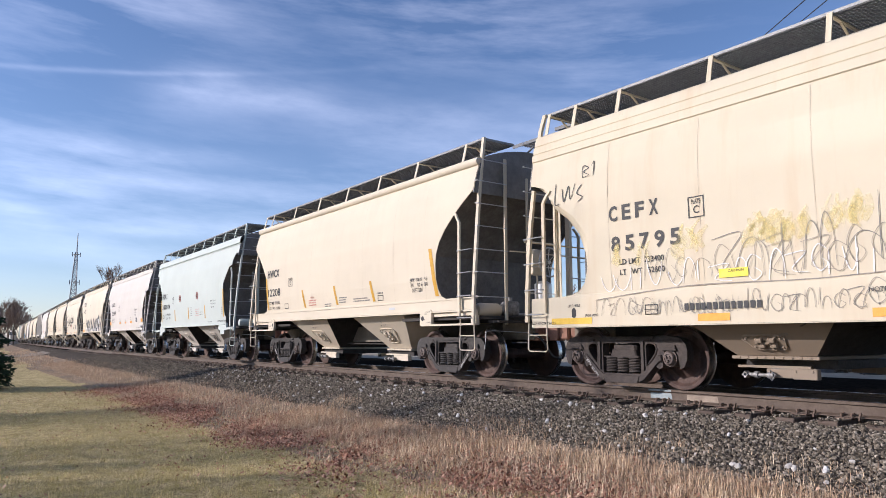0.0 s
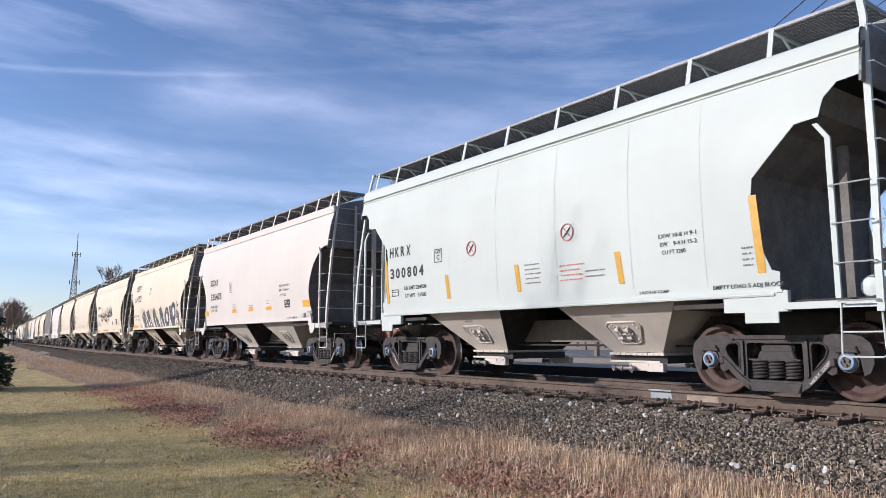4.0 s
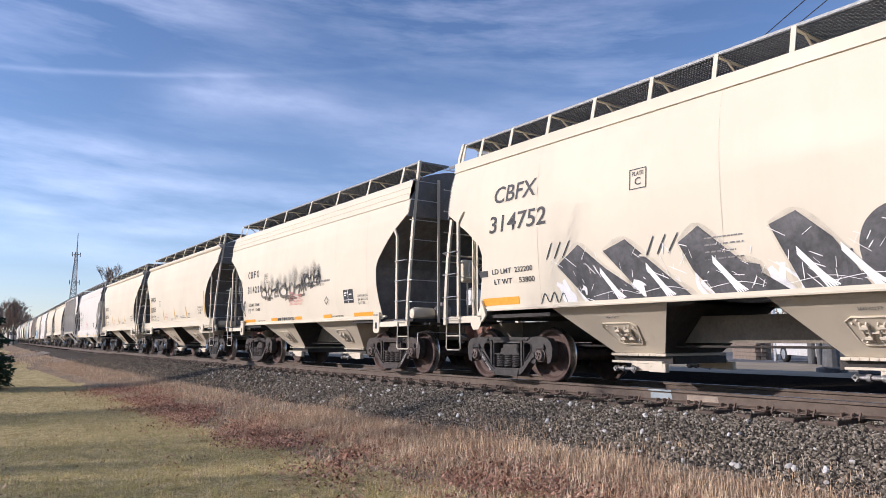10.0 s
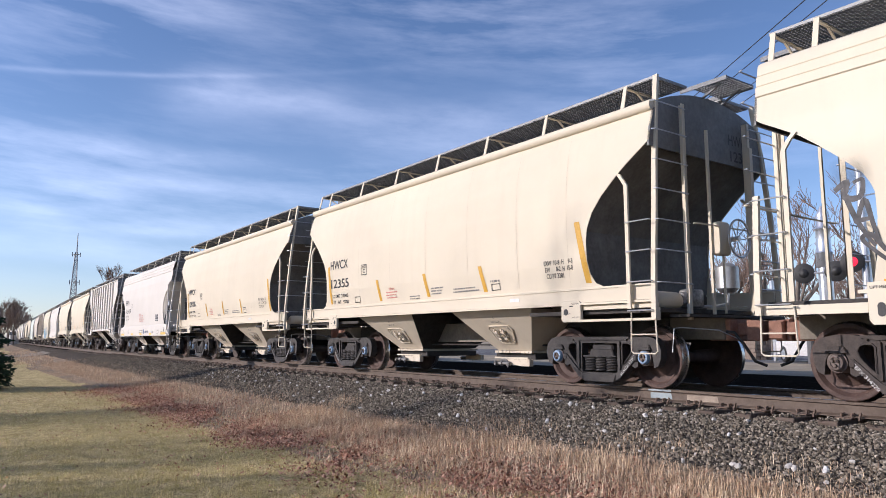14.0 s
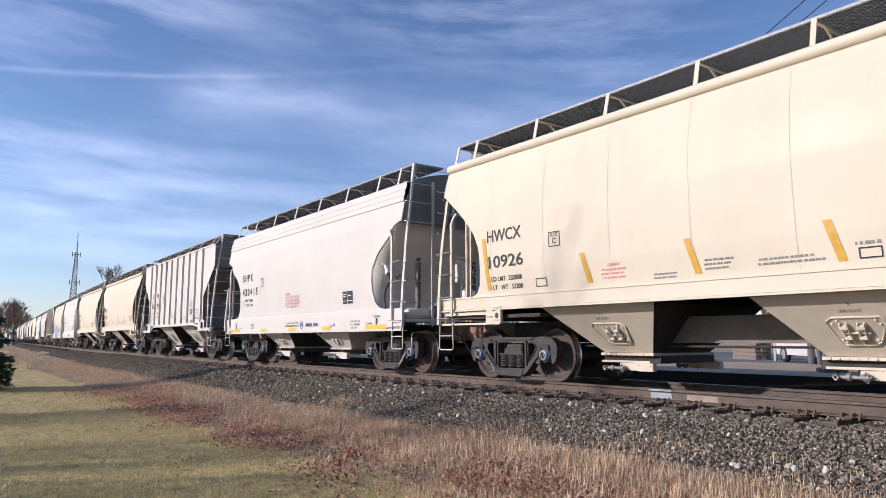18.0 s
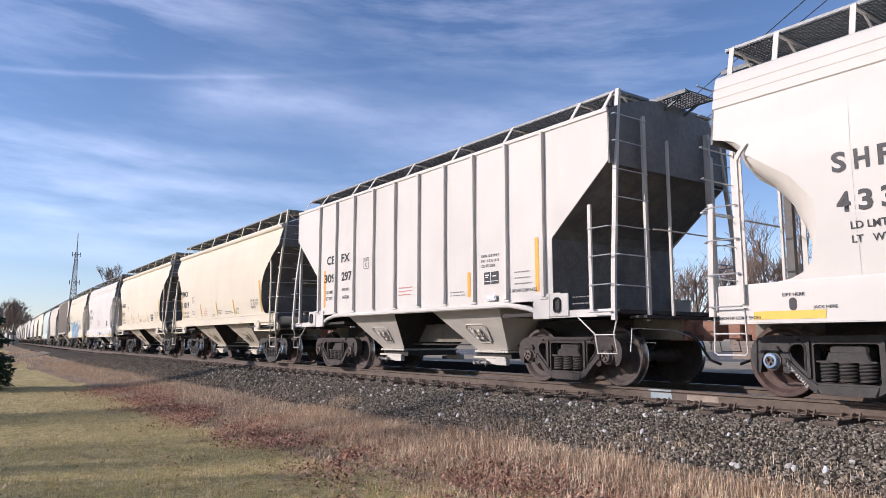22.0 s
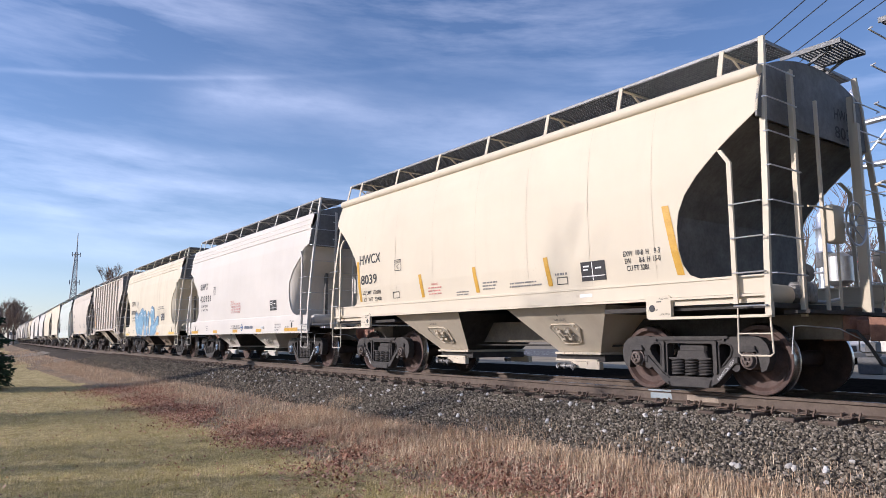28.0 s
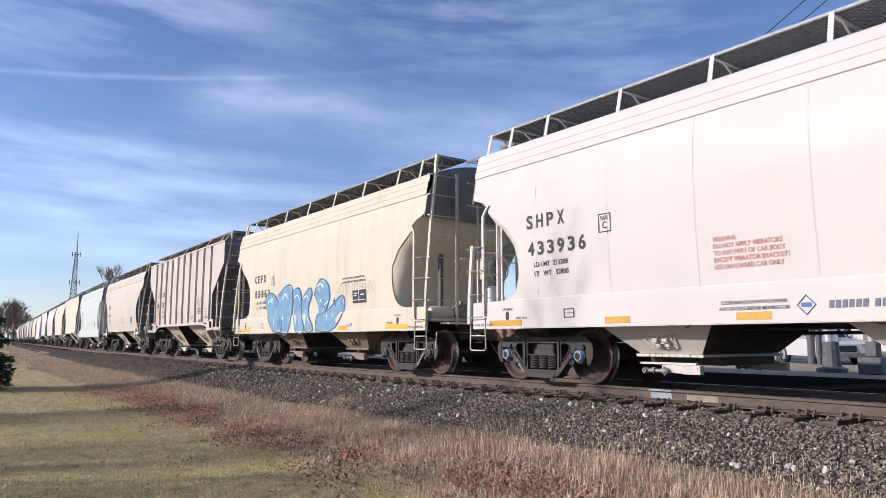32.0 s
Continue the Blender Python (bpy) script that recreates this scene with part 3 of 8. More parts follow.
def corner_stile(style, top="board"):
    """The tall stile at the leading near corner; it leans in towards the roof."""
    high = {"board": 4.56, "bend": 4.28, "eave": 4.02, "low": 2.45}[top]

    def spot(z):
        return (5.69 - 0.09 * max(0, (z - 2.5) / 2.06), -1.635 + 0.36 * max(0.0, (z - 1.0) / 3.56) ** 1.6, z)
    pts = [spot(1.0 + (high - 1.0) * i / 8) for i in range(9)]
    if top == "bend":
        pts.append((5.56, -1.26, 4.57))
    return G().sweep(pts, 0.075, 0.05)


def inner_stile(style):
    t = 2.92 if style != "ribbed" else 2.75
    pts = [(5.268, -1.638, 1.15), (5.268, -1.638, t)]
    if style != "ribbed":
        pts += [(5.20, -1.638, t + 0.1), (5.13, -1.62, t + 0.19)]
    return G().sweep(pts, 0.06, 0.035)


def end_stiles(style):
    g = G()
    g.box(5.735, 5.75, -0.90, -0.83, 1.0, 4.16)
    g.box(5.66, 5.75, -0.845, -0.83, 1.0, 4.16)
    return g


def rung(x0, x1):
    return lambda: G().tube([(x0, -1.655, 0), (x0, -1.70, 0), (x1, -1.70, 0), (x1, -1.655, 0)], 0.0095, 6)


def end_rung():
    return G().tube([(5.74, -1.62, 0), (5.79, -1.60, 0), (5.79, -0.87, 0), (5.74, -0.86, 0)], 0.0095, 6)


def stirrup(style):
    g = G()
    if style == "ribbed":
        pts = [(4.95, -1.6, 1.05), (5.28, -1.6, 0.80), (5.33, -1.6, 0.52), (5.7, -1.6, 0.52), (5.64, -1.6, 0.80), (5.72, -1.6, 1.05)]
    else:
        pts = [(5.27, -1.61, 1.1), (5.25, -1.61, 0.56), (5.29, -1.61, 0.53), (5.66, -1.61, 0.53), (5.70, -1.61, 0.56), (5.68, -1.61, 1.1)]
    g.tube(pts, 0.0115, 6)
    z = 0.79
    g.tube([(5.27, -1.61, z), (5.68, -1.61, z)], 0.010, 6)
    return g


def end_posts(style):
    """Upright posts, cross rail and uncoupling rod at the leading end."""
    g = G()
    g.box(5.72, 5.80, 0.80, 0.88, 1.05, 3.75)
    if style in ("sox", "slant"):
        g.box(5.70, 5.80, -0.36, -0.27, 1.05, 4.25, 0.01)
    else:
        g.box(5.74, 5.78, -0.34, -0.30, 1.05, 3.85)
    g.tube([(5.84, -0.85, 2.37), (5.88, -0.75, 2.37), (5.88, 1.5, 2.37), (5.75, 1.58, 2.37)], 0.013, 6)
    return g


def slope_post(style):
    """Upright that carries the sloping end over the truck."""
    return G().box(5.0, 5.1, -0.84, -0.76, 1.16, 2.55 if style == "flow" else 3.0, 0.008)


def uncoupling_rod(style):
    g = G()
    g.tube([(5.86, -1.5, 0.55), (5.9, -1.5, 0.87), (5.92, -1.35, 0.88), (6.0, -0.6, 0.85), (6.1, -0.25, 0.72)], 0.008, 6)
    return g


def brake_gear(style):
    g = G()
    g.box(5.75, 5.90, -0.30, -0.02, 1.95, 2.45, 0.03)
    g.tube([(5.85, -0.16, 1.1), (5.85, -0.16, 2.0)], 0.02, 6)
    return g


def air_tank(style):
    return G().spin([(-0.3, 0.0), (-0.28, 0.1), (-0.22, 0.13), (0.22, 0.13), (0.28, 0.1), (0.3, 0.0)], 16, (5.5, -1.12, 1.27))


def brake_cylinder(style):
    """Upright brake cylinder on the end platform, with its pipe."""
    g = G()
    g.tube([(5.72, 0.12, 1.42), (5.72, 0.12, 1.48), (5.72, 0.12, 1.80), (5.72, 0.12, 1.86)], [0.10, 0.17, 0.17, 0.08], 16)
    g.tube([(5.72, 0.12, 1.42), (5.72, 0.10, 1.25), (5.66, -0.2, 1.2), (5.6, -0.7, 1.2)], 0.022, 7)
    return g


def control_valve(style):
    g = G()
    g.box(5.48, 5.74, -0.80, -0.52, 1.17, 1.44, 0.03)
    g.box(5.53, 5.69, -0.86, -0.80, 1.22, 1.40, 0.02)
    g.tube([(5.6, -0.66, 1.44), (5.6, -0.66, 1.52)], 0.05, 10)
    return g


def brake_wheel(style):
    g = G()
    cx, cy, cz = 6.02, 0.02, 2.2
    g.tube([(cx, cy + 0.28 * math.cos(a), cz + 0.28 * math.sin(a)) for a in [2 * math.pi * i / 28 for i in range(28)]], 0.016, 6, True)
    for i in range(8):
        a = 2 * math.pi * i / 8
        g.tube([(cx - 0.04, cy + 0.05 * math.cos(a), cz + 0.05 * math.sin(a)), (cx, cy + 0.28 * math.cos(a), cz + 0.28 * math.sin(a))], 0.009, 5)
    g.tube([(5.88, cy, cz), (cx, cy, cz)], 0.04, 8)
    return g


def coupler(style):
    g = G()
    g.box(5.62, 5.98, -0.28, 0.28, 0.70, 1.02, 0.02)
    g.box(5.9, 6.2, -0.09, 0.09, 0.78, 0.96, 0.02)
    g.prism([(6.15, 0.70), (6.36, 0.70), (6.40, 0.76), (6.40, 0.98), (6.15, 1.0)], -0.16, 0.06, 0.02)
    g.prism([(6.2, 0.72), (6.42, 0.72), (6.42, 0.98), (6.2, 0.98)], -0.02, 0.16, 0.03)
    return g


def air_hose(style):
    g = G()
    g.tube([(6.0, -0.42, 0.83), (6.12, -0.42, 0.82), (6.22, -0.36, 0.66), (6.3, -0.22, 0.42), (6.4, -0.1, 0.36)], 0.022, 8)
    return g


def piping(style):
    """Brake pipe and rods under the frame."""
    g = G()
    z = 0.86 if style == "flow" else 0.62
    g.tube([(-5.2, -0.55, 0.72), (-3.0, -0.55, z), (3.0, -0.55, z), (5.2, -0.55, 0.72)], 0.018, 6)
    g.tube([(-3.2, 0.3, 0.80), (3.2, 0.3, 0.82)], 0.025, 6)
    return g


# Truck parts, about the truck's centre; the axles stand 0.889 m before and behind it.
def truck_bolster():
    g = G()
    g.box(-0.22, 0.22, -1.02, 1.02, 0.42, 0.66, 0.03)
    g.box(-0.35, 0.35, -0.35, 0.35, 0.62, 0.74, 0.03)
    for s in (-1, 1):
        g.box(s * 0.47 - 0.06, s * 0.47 + 0.06, -0.9, 0.9, 0.36, 0.5, 0.02)
    return g


def plate_with_holes(outer, holes, y0, y1):
    """A cast plate: an outline in x, z with openings, from y0 to y1, its front rim cut back a little."""
    g = G()
    loops = [outer] + holes
    flat = [p for l in loops for p in l]
    tri = tessellate_polygon([[Vector((x, z, 0)) for x, z in l] for l in loops])
    n = len(flat)
    g.v += [(x, y0, z) for x, z in flat] + [(x, y1, z) for x, z in flat]
    for a, b, c in tri:
        pa, pb, pc = flat[a], flat[b], flat[c]
        turn = (pb[0] - pa[0]) * (pc[1] - pa[1]) - (pb[1] - pa[1]) * (pc[0] - pa[0])
        f = (a, b, c) if turn > 0 else (a, c, b)
        g.f.append(f)
        g.f.append((f[2] + n, f[1] + n, f[0] + n))
    k = 0
    for l in loops:
        m = len(l)
        for i in range(m):
            j = (i + 1) % m
            q = (k + i, k + j, n + k + j, n + k + i)
            g.f.append(q[::-1] if l is outer else q)
        k += m
    return g


def side_frame():
    half = [(0.45, 0.745), (0.6, 0.755), (0.75, 0.775), (0.92, 0.77), (1.06, 0.74), (1.14, 0.67), (1.175, 0.57), (1.165, 0.44), (1.12, 0.34), (1.05, 0.31), (1.025, 0.48), (0.985, 0.56), (0.889, 0.59), (0.795, 0.56), (0.76, 0.48),
            (0.755, 0.33), (0.70, 0.30), (0.63, 0.335), (0.53, 0.25), (0.43, 0.13), (0.34, 0.085), (0.2, 0.075)]
    outer = [(x, z) for x, z in half] + [(-x, z) for x, z in reversed(half)]
    outer = outer[::-1]
    tri = [(0.47, 0.345), (0.53, 0.39), (0.635, 0.505), (0.665, 0.585), (0.64, 0.645), (0.58, 0.67), (0.50, 0.67), (0.465, 0.63)]
    mid = [(-0.35, 0.215), (0.35, 0.215), (0.365, 0.24), (0.365, 0.65), (0.34, 0.67), (-0.34, 0.67), (-0.365, 0.65), (-0.365, 0.24)]
    g = plate_with_holes(outer, [tri, [(-x, z) for x, z in reversed(tri)], mid], -1.09, -0.94)
    # raised flanges along the arms and the spring seat
    for s in (1, -1):
        def m(p):
            q = [(s * x, z) for x, z in p]
            return q if s > 0 else q[::-1]
        g.prism(m([(0.33, 0.09), (0.43, 0.14), (0.755, 0.46), (0.70, 0.50), (0.42, 0.24), (0.34, 0.20)]), -1.115, -1.085, 0.012)
        g.prism(m([(0.79, 0.60), (1.0, 0.60), (0.99, 0.64), (0.80, 0.64)]), -1.12, -1.085, 0.01)
    g.prism([(-0.47, 0.715), (0.47, 0.715), (0.62, 0.735), (0.62, 0.765), (-0.62, 0.765), (-0.62, 0.735)], -1.115, -1.085, 0.012)
    g.prism([(-0.31, 0.078), (0.31, 0.078), (0.36, 0.19), (-0.36, 0.19)], -1.125, -1.085, 0.015)
    g.prism([(-0.26, 0.47), (0.26, 0.47), (0.22, 0.57), (-0.22, 0.57)], -1.05, -0.94, 0.02)
    g.box(-0.34, 0.34, -1.10, -1.07, 0.455, 0.475, 0.004)
    for s in (-1, 1):
        g.box(s * 0.42 - 0.02, s * 0.42 + 0.02, -1.12, -1.085, 0.26, 0.70, 0.01)
        g.tube([(s * 0.47, -1.095, 0.345), (s * 0.53, -1.095, 0.39), (s * 0.635, -1.095, 0.505), (s * 0.665, -1.095, 0.585), (s * 0.64, -1.095, 0.645), (s * 0.58, -1.095, 0.67), (s * 0.50, -1.095, 0.67), (s * 0.465, -1.095, 0.63)], 0.014, 6, True)
        g.prism([(s * 0.889 - 0.13, 0.565), (s * 0.889 + 0.13, 0.565), (s * 0.889 + 0.11, 0.61), (s * 0.889 - 0.11, 0.61)], -1.135, -1.05, 0.012)
        g.box(s * 0.72 - 0.035, s * 0.72 + 0.035, -1.125, -1.06, 0.40, 0.50, 0.015)
        g.spin([(-0.03, 0.0), (-0.028, 0.018), (0.01, 0.02)], 6, (s * 0.55, -1.09, 0.72))
    return g


def spring_nest():
    g = G()
    for cx in (-0.22, 0.0, 0.22):
        pts = []
        for i in range(61):
            a = 2 * math.pi * i / 10
            pts.append((cx + 0.092 * math.cos(a), -1.02 + 0.092 * math.sin(a), 0.225 + 0.235 * i / 60))
        g.tube(pts, 0.018, 5)
    return g


def bearing():
    """End cap with its three bolts and the adapter round it; centre at the axle's end."""
    g = G()
    g.spin([(-0.148, 0.055), (-0.158, 0.06), (-0.150, 0.085), (-0.125, 0.098), (-0.10, 0.102)], 20)
    return g


def bearing_housing():
    """The bearing's drum, the hub plate and three cap screws with their lock."""
    g = G()
    g.spin([(-0.142, 0.0), (-0.142, 0.058)], 20)
    g.spin([(-0.105, 0.095), (-0.10, 0.118), (-0.02, 0.122), (0.12, 0.122)], 20)
    for i in range(3):
        a = 0.5 + 2 * math.pi * i / 3
        g.spin([(-0.175, 0.0), (-0.173, 0.018), (-0.14, 0.021)], 6, (0.036 * math.cos(a), 0, 0.036 * math.sin(a)))
    return g


def wheelset():
    """Axle with two wheels; the axle lies on y."""
    g = G()
    prof = [(-0.06, 0.10), (-0.80, 0.115), (-0.83, 0.16), (-0.80, 0.20), (-0.755, 0.28), (-0.765, 0.36), (-0.80, 0.385), (-0.822, 0.40), (-0.822, 0.445), (-0.815, 0.455)]
    rim = [(-0.815, 0.455), (-0.72, 0.460), (-0.70, 0.472), (-0.69, 0.483), (-0.68, 0.480), (-0.672, 0.45), (-0.68, 0.38), (-0.70, 0.34), (-0.70, 0.2), (-0.66, 0.12), (-0.06, 0.10)]
    g.spin(prof, 40)
    g.spin(rim, 40)
    h = G()
    h.v, h.f = list(g.v), list(g.f)
    h.mirror_y()
    n = len(g.v)
    g.v += h.v
    g.f += [tuple(n + i for i in f) for f in h.f]
    g.tube([(0, -0.95, 0), (0, 0.95, 0)], 0.08, 12)
    # dried mud and chalk arcs that show the wheel's turning
    for a0, a1, r0, r1 in ((0.2, 0.55, 0.405, 0.44), (2.6, 2.75, 0.40, 0.445)):
        rows = []
        for r in (r0, r1):
            rows.append([(r * math.cos(a0 + (a1 - a0) * i / 5), -0.8235, r * math.sin(a0 + (a1 - a0) * i / 5)) for i in range(6)])
        g.grid(rows)
    return g


AXLE = 0.889
SPINNERS = []


def truck(wagon, x, steel, wheel, cap, near=True):
    body = part("truck", kept(("truck",), truck_bolster), steel, wagon, "grimy cast steel truck")
    body.location = (x, 0, 0)
    for s in (1, -1):
        f = part("side_frame", kept(("side_frame", s), lambda: side_frame() if s > 0 else side_frame().mirror_y()), steel, body)
        part("spring_nest", kept(("spring_nest", s), lambda: spring_nest() if s > 0 else spring_nest().mirror_y(), 60), steel, body)
    for dx in (-AXLE, AXLE):
        me = kept(("wheelset", wheel.name), wheelset, 35)
        if not me.materials:
            me.materials.append(wheel)
            me.materials.append(TREAD)
            for f in me.polygons:
                c = f.center
                q = math.hypot(c.x, c.z)
                f.material_index = 1 if 0.452 < q and abs(c.y) > 0.69 else 0
        w = part("wheelset", me, wheel, body, "rusty wheels on one axle with dusty faces")
        w.location = (dx, 0, 0.457)
        if near:
            SPINNERS.append(w)
        for s in (1, -1):
            b = part("bearing_cap", kept(("bearing_cap", s), lambda: bearing() if s > 0 else bearing().mirror_y(), 40), cap, body, "blue bearing cap" if cap == BLUE_CAP else "rust brown bearing cap")
            b.location = (dx, -1.0 * s, 0.457)
            h = part("bearing_housing", kept(("bearing_housing", s), lambda: bearing_housing() if s > 0 else bearing_housing().mirror_y(), 40), RUST_CAP, body)
            h.location = (dx, -1.0 * s, 0.457)
    return body


def corner_copies(name, key, make, material, wagon, smooth=None):
    """A piece at the leading near corner and its three mirror images."""
    out = []
    for k, how in enumerate(((1, 1), (1, -1), (-1, 1), (-1, -1))):
        def build(h=how):
            g = make()
            if h[1] < 0:
                g.mirror_y()
            if h[0] < 0:
                g.v = [(-x, y, z) for x, y, z in g.v]
                g.f = [f[::-1] for f in g.f]
            return g
        out.append(part(name, kept((name, key, k), build, smooth), material, wagon))
    return out


def both(name, key, make, material, wagon, smooth=None, axis="y", label="", kind=""):
    out = []
    for k in (1, -1):
        def build(s=k):
            g = make()
            if s < 0 and axis == "y":
                g.mirror_y()
            if s < 0 and axis == "x":
                g.v = [(-x, y, z) for x, y, z in g.v]
                g.f = [f[::-1] for f in g.f]
            if s < 0 and axis == "turn":
                g.turn()
            return g
        out.append(tagged(part(name, kept((name, key, k, axis), build, smooth), material, wagon, label), kind=kind))
    return out


def letter_mesh(text, height, stretch=1.0, slant=0.0, bold=0.0):
    """Flat lettering of the built-in font: x to the right, y up, from its lower left corner."""
    key = ("letters", text, round(height, 3), round(stretch, 3), slant, bold)
    if key not in STORE:
        cu = bpy.data.curves.new("letters", "FONT")
        cu.body = text
        cu.size = 1.0
        cu.resolution_u = 3
        cu.shear = slant
        cu.offset = bold
        ob = bpy.data.objects.new("letters", cu)
        scene.collection.objects.link(ob)
        bpy.context.view_layer.update()
        me = bpy.data.meshes.new_from_object(ob.evaluated_get(bpy.context.evaluated_depsgraph_get()))
        bpy.data.objects.remove(ob)
        bpy.data.curves.remove(cu)
        k = height / 0.7
        for v in me.vertices:
            v.co = (v.co.x * k * stretch, v.co.y * k, 0)
        STORE[key] = me
    return STORE[key]


def lettering(wagon, style, text, x, z, height, width, ink, lift=0.008, slant=0.0, heavy=False, label=""):
    """Words on the near side, bent to the sheet, from x to x + width."""
    base = letter_mesh(text, height, 1.0, slant, 0.03 if heavy else 0.012)
    xs = [v.co.x for v in base.vertices]
    lo, hi = min(xs), max(xs)
    k = width / max(0.01, hi - lo)
    me = base.copy()
    me.name = "lettering"
    for v in me.vertices:
        zz = z + v.co.y
        v.co = (x + (v.co.x - lo) * k, -width_at(style, zz) - lift, zz)
    me.materials.clear()
    me.materials.append(ink)
    return part("lettering", me, ink, wagon, label)


def spaced(wagon, style, text, x, z, height, width, ink, fill=0.64, lift=0.008):
    """Stencil letters set apart, each of one breadth."""
    pitch = width / (len(text) - 1 + fill)
    for i, ch in enumerate(text):
        k = 0.35 if ch in "1I" else 1.0
        w = pitch * fill * k
        lettering(wagon, style, ch, x + i * pitch + (pitch * fill - w) / 2, z, height, w, ink, lift, 0.0, True)


def frame_number(wagon, x, text):
    """White stencilled owner's number along the outer arms of both trucks' side frames."""
    base = letter_mesh(text, 0.043, 1.0, 0.0, 0.004)
    hi = max(v.co.x for v in base.vertices)
    for s in (1, -1):
        me = base.copy()
        a = math.radians(47) * s
        for v in me.vertices:
            u, q = v.co.x * 0.40 / hi, v.co.y
            x0, z0 = (x + 0.462, 0.175) if s > 0 else (-x - 0.735, 0.44)
            v.co = (x0 + u * math.cos(a) - q * math.sin(a), -1.118, z0 + u * math.sin(a) + q * math.cos(a))
        me.materials.clear()
        me.materials.append(STENCIL)
        part("lettering", me, STENCIL, wagon, "small white stencilled number")


def end_marks(wagon, style, mark, number):
    """Owner's mark and number in faded grey on the leading end plate."""
    h = STYLES[style]["half"] + 0.006
    for text, z in ((mark, 3.78), (number, 3.52)):
        base = letter_mesh(text, 0.17, 1.0, 0.0, 0.012)
        hi = max(v.co.x for v in base.vertices)
        me = base.copy()
        for v in me.vertices:
            v.co = (h, 0.45 + v.co.x / hi * 0.66, z + v.co.y)
        me.materials.clear()
        me.materials.append(END_INK)
        part("lettering", me, END_INK, wagon, "faded dark lettering on the end")


def chute_words(wagon, style, text, u, k, height, width, flip=False):
    """Small print on the near face of a discharge chute."""
    a, b, c, d, zt = STYLES[style]["bays"]
    wt, wb = (1.36, 1.0) if style == "flow" else (1.44, 0.74)
    zb = 0.52
    base = letter_mesh(text, height, 1.0, 0.0, 0.012)
    xs = [v.co.x for v in base.vertices]
    lo, hi = min(xs), max(xs)
    me = base.copy()
    xm = (c + (a - c) * k) * (1 - u) + (d + (b - d) * k) * u
    for v in me.vertices:
        kk = k + v.co.y / (zt - zb)
        v.co = ((-xm if flip else xm) - width / 2 + (v.co.x - lo) / (hi - lo) * width, -(wb + (wt - wb) * kk) - 0.008, zb + (zt - zb) * kk)
    me.materials.clear()
    me.materials.append(GREY_INK)
    part("lettering", me, GREY_INK, wagon)


def fine_print(wagon, style, x, z, width, lines, ink, gap=0.075, thick=0.02, seed=0):
    """Writing too small to read: rows of short bars."""
    rnd = random.Random(seed + int(x * 100))
    ink = GREY_INK if ink == INK else ink
    g = G()
    for i in range(lines):
        zz = z - i * gap
        u = x + rnd.uniform(0, 0.04) * width
        end = x + width * rnd.uniform(0.75, 1.0)
        while u < end:
            w = min(rnd.uniform(0.018, 0.075), end - u)
            y = -width_at(style, zz) - 0.008
            g.quad((u, y, zz), (u + w, y, zz), (u + w, y, zz + thick), (u, y, zz + thick))
            u += w + rnd.choice((0.010, 0.010, 0.024))
    return tagged(part("fine_print", g, ink, wagon, "lines of print too small to read"), kind="stuff")


def boxed(wagon, style, x, z, w, h, ink=None, t=0.014):
    """A thin square frame stencilled on the side."""
    ink = ink or INK
    g = G()
    y0, y1 = -width_at(style, z) - 0.008, -width_at(style, z + h) - 0.008
    for a, b, c, d in ((x, x + w, 0, t), (x, x + w, h - t, h), (x, x + t, t, h - t), (x + w - t, x + w, t, h - t)):
        ya = y0 + (y1 - y0) * c / h
        yb = y0 + (y1 - y0) * d / h
        g.quad((a, ya, z + c), (b, ya, z + c), (b, yb, z + d), (a, yb, z + d))
    return part("stencil_frame", g, ink, wagon)


def plate_c(wagon, style, x, z, w=0.28, h=0.34):
    boxed(wagon, style, x, z, w, h)
    lettering(wagon, style, "PLATE", x + 0.05, z + h * 0.66, 0.06, w - 0.1, INK)
    lettering(wagon, style, "C", x + w * 0.32, z + h * 0.2, h * 0.36, w * 0.36, INK)


def data_panel(wagon, style, x, z, w=0.42, h=0.26):
    part("data_panel", strip_on(style, x, x + w, z, z + h, 0.006, rows=2), INK, wagon, "black inspection stencil panel")
    g = G()
    for a, b, c, d in ((0.46, 0.49, 0.02, 0.98), (0.02, 0.98, 0.22, 0.26), (0.1, 0.35, 0.72, 0.8), (0.1, 0.3, 0.55, 0.62), (0.6, 0.85, 0.6, 0.68)):
        y = -width_at(style, z + h * c) - 0.010
        y2 = -width_at(style, z + h * d) - 0.010
        g.quad((x + w * a, y, z + h * c), (x + w * b, y, z + h * c), (x + w * b, y2, z + h * d), (x + w * a, y2, z + h * d))
    tagged(part("panel_print", g, SPRAY_WHITE, wagon), kind="stuff")


def stripe(wagon, style, x, z0, z1, w=0.09, lean=0.0, colour=None):
    colour = colour or ORANGE
    part("reflector_stripe", strip_on(style, x, x + w, z0, z1, 0.006, lean), colour, wagon)


def laid_on(ob, amounts):
    """How much paint lies at each point of a sprayed shape, 0 to 1."""
    ob.data.attributes.new("paint_laid", "FLOAT", "POINT").data.foreach_set("value", amounts)


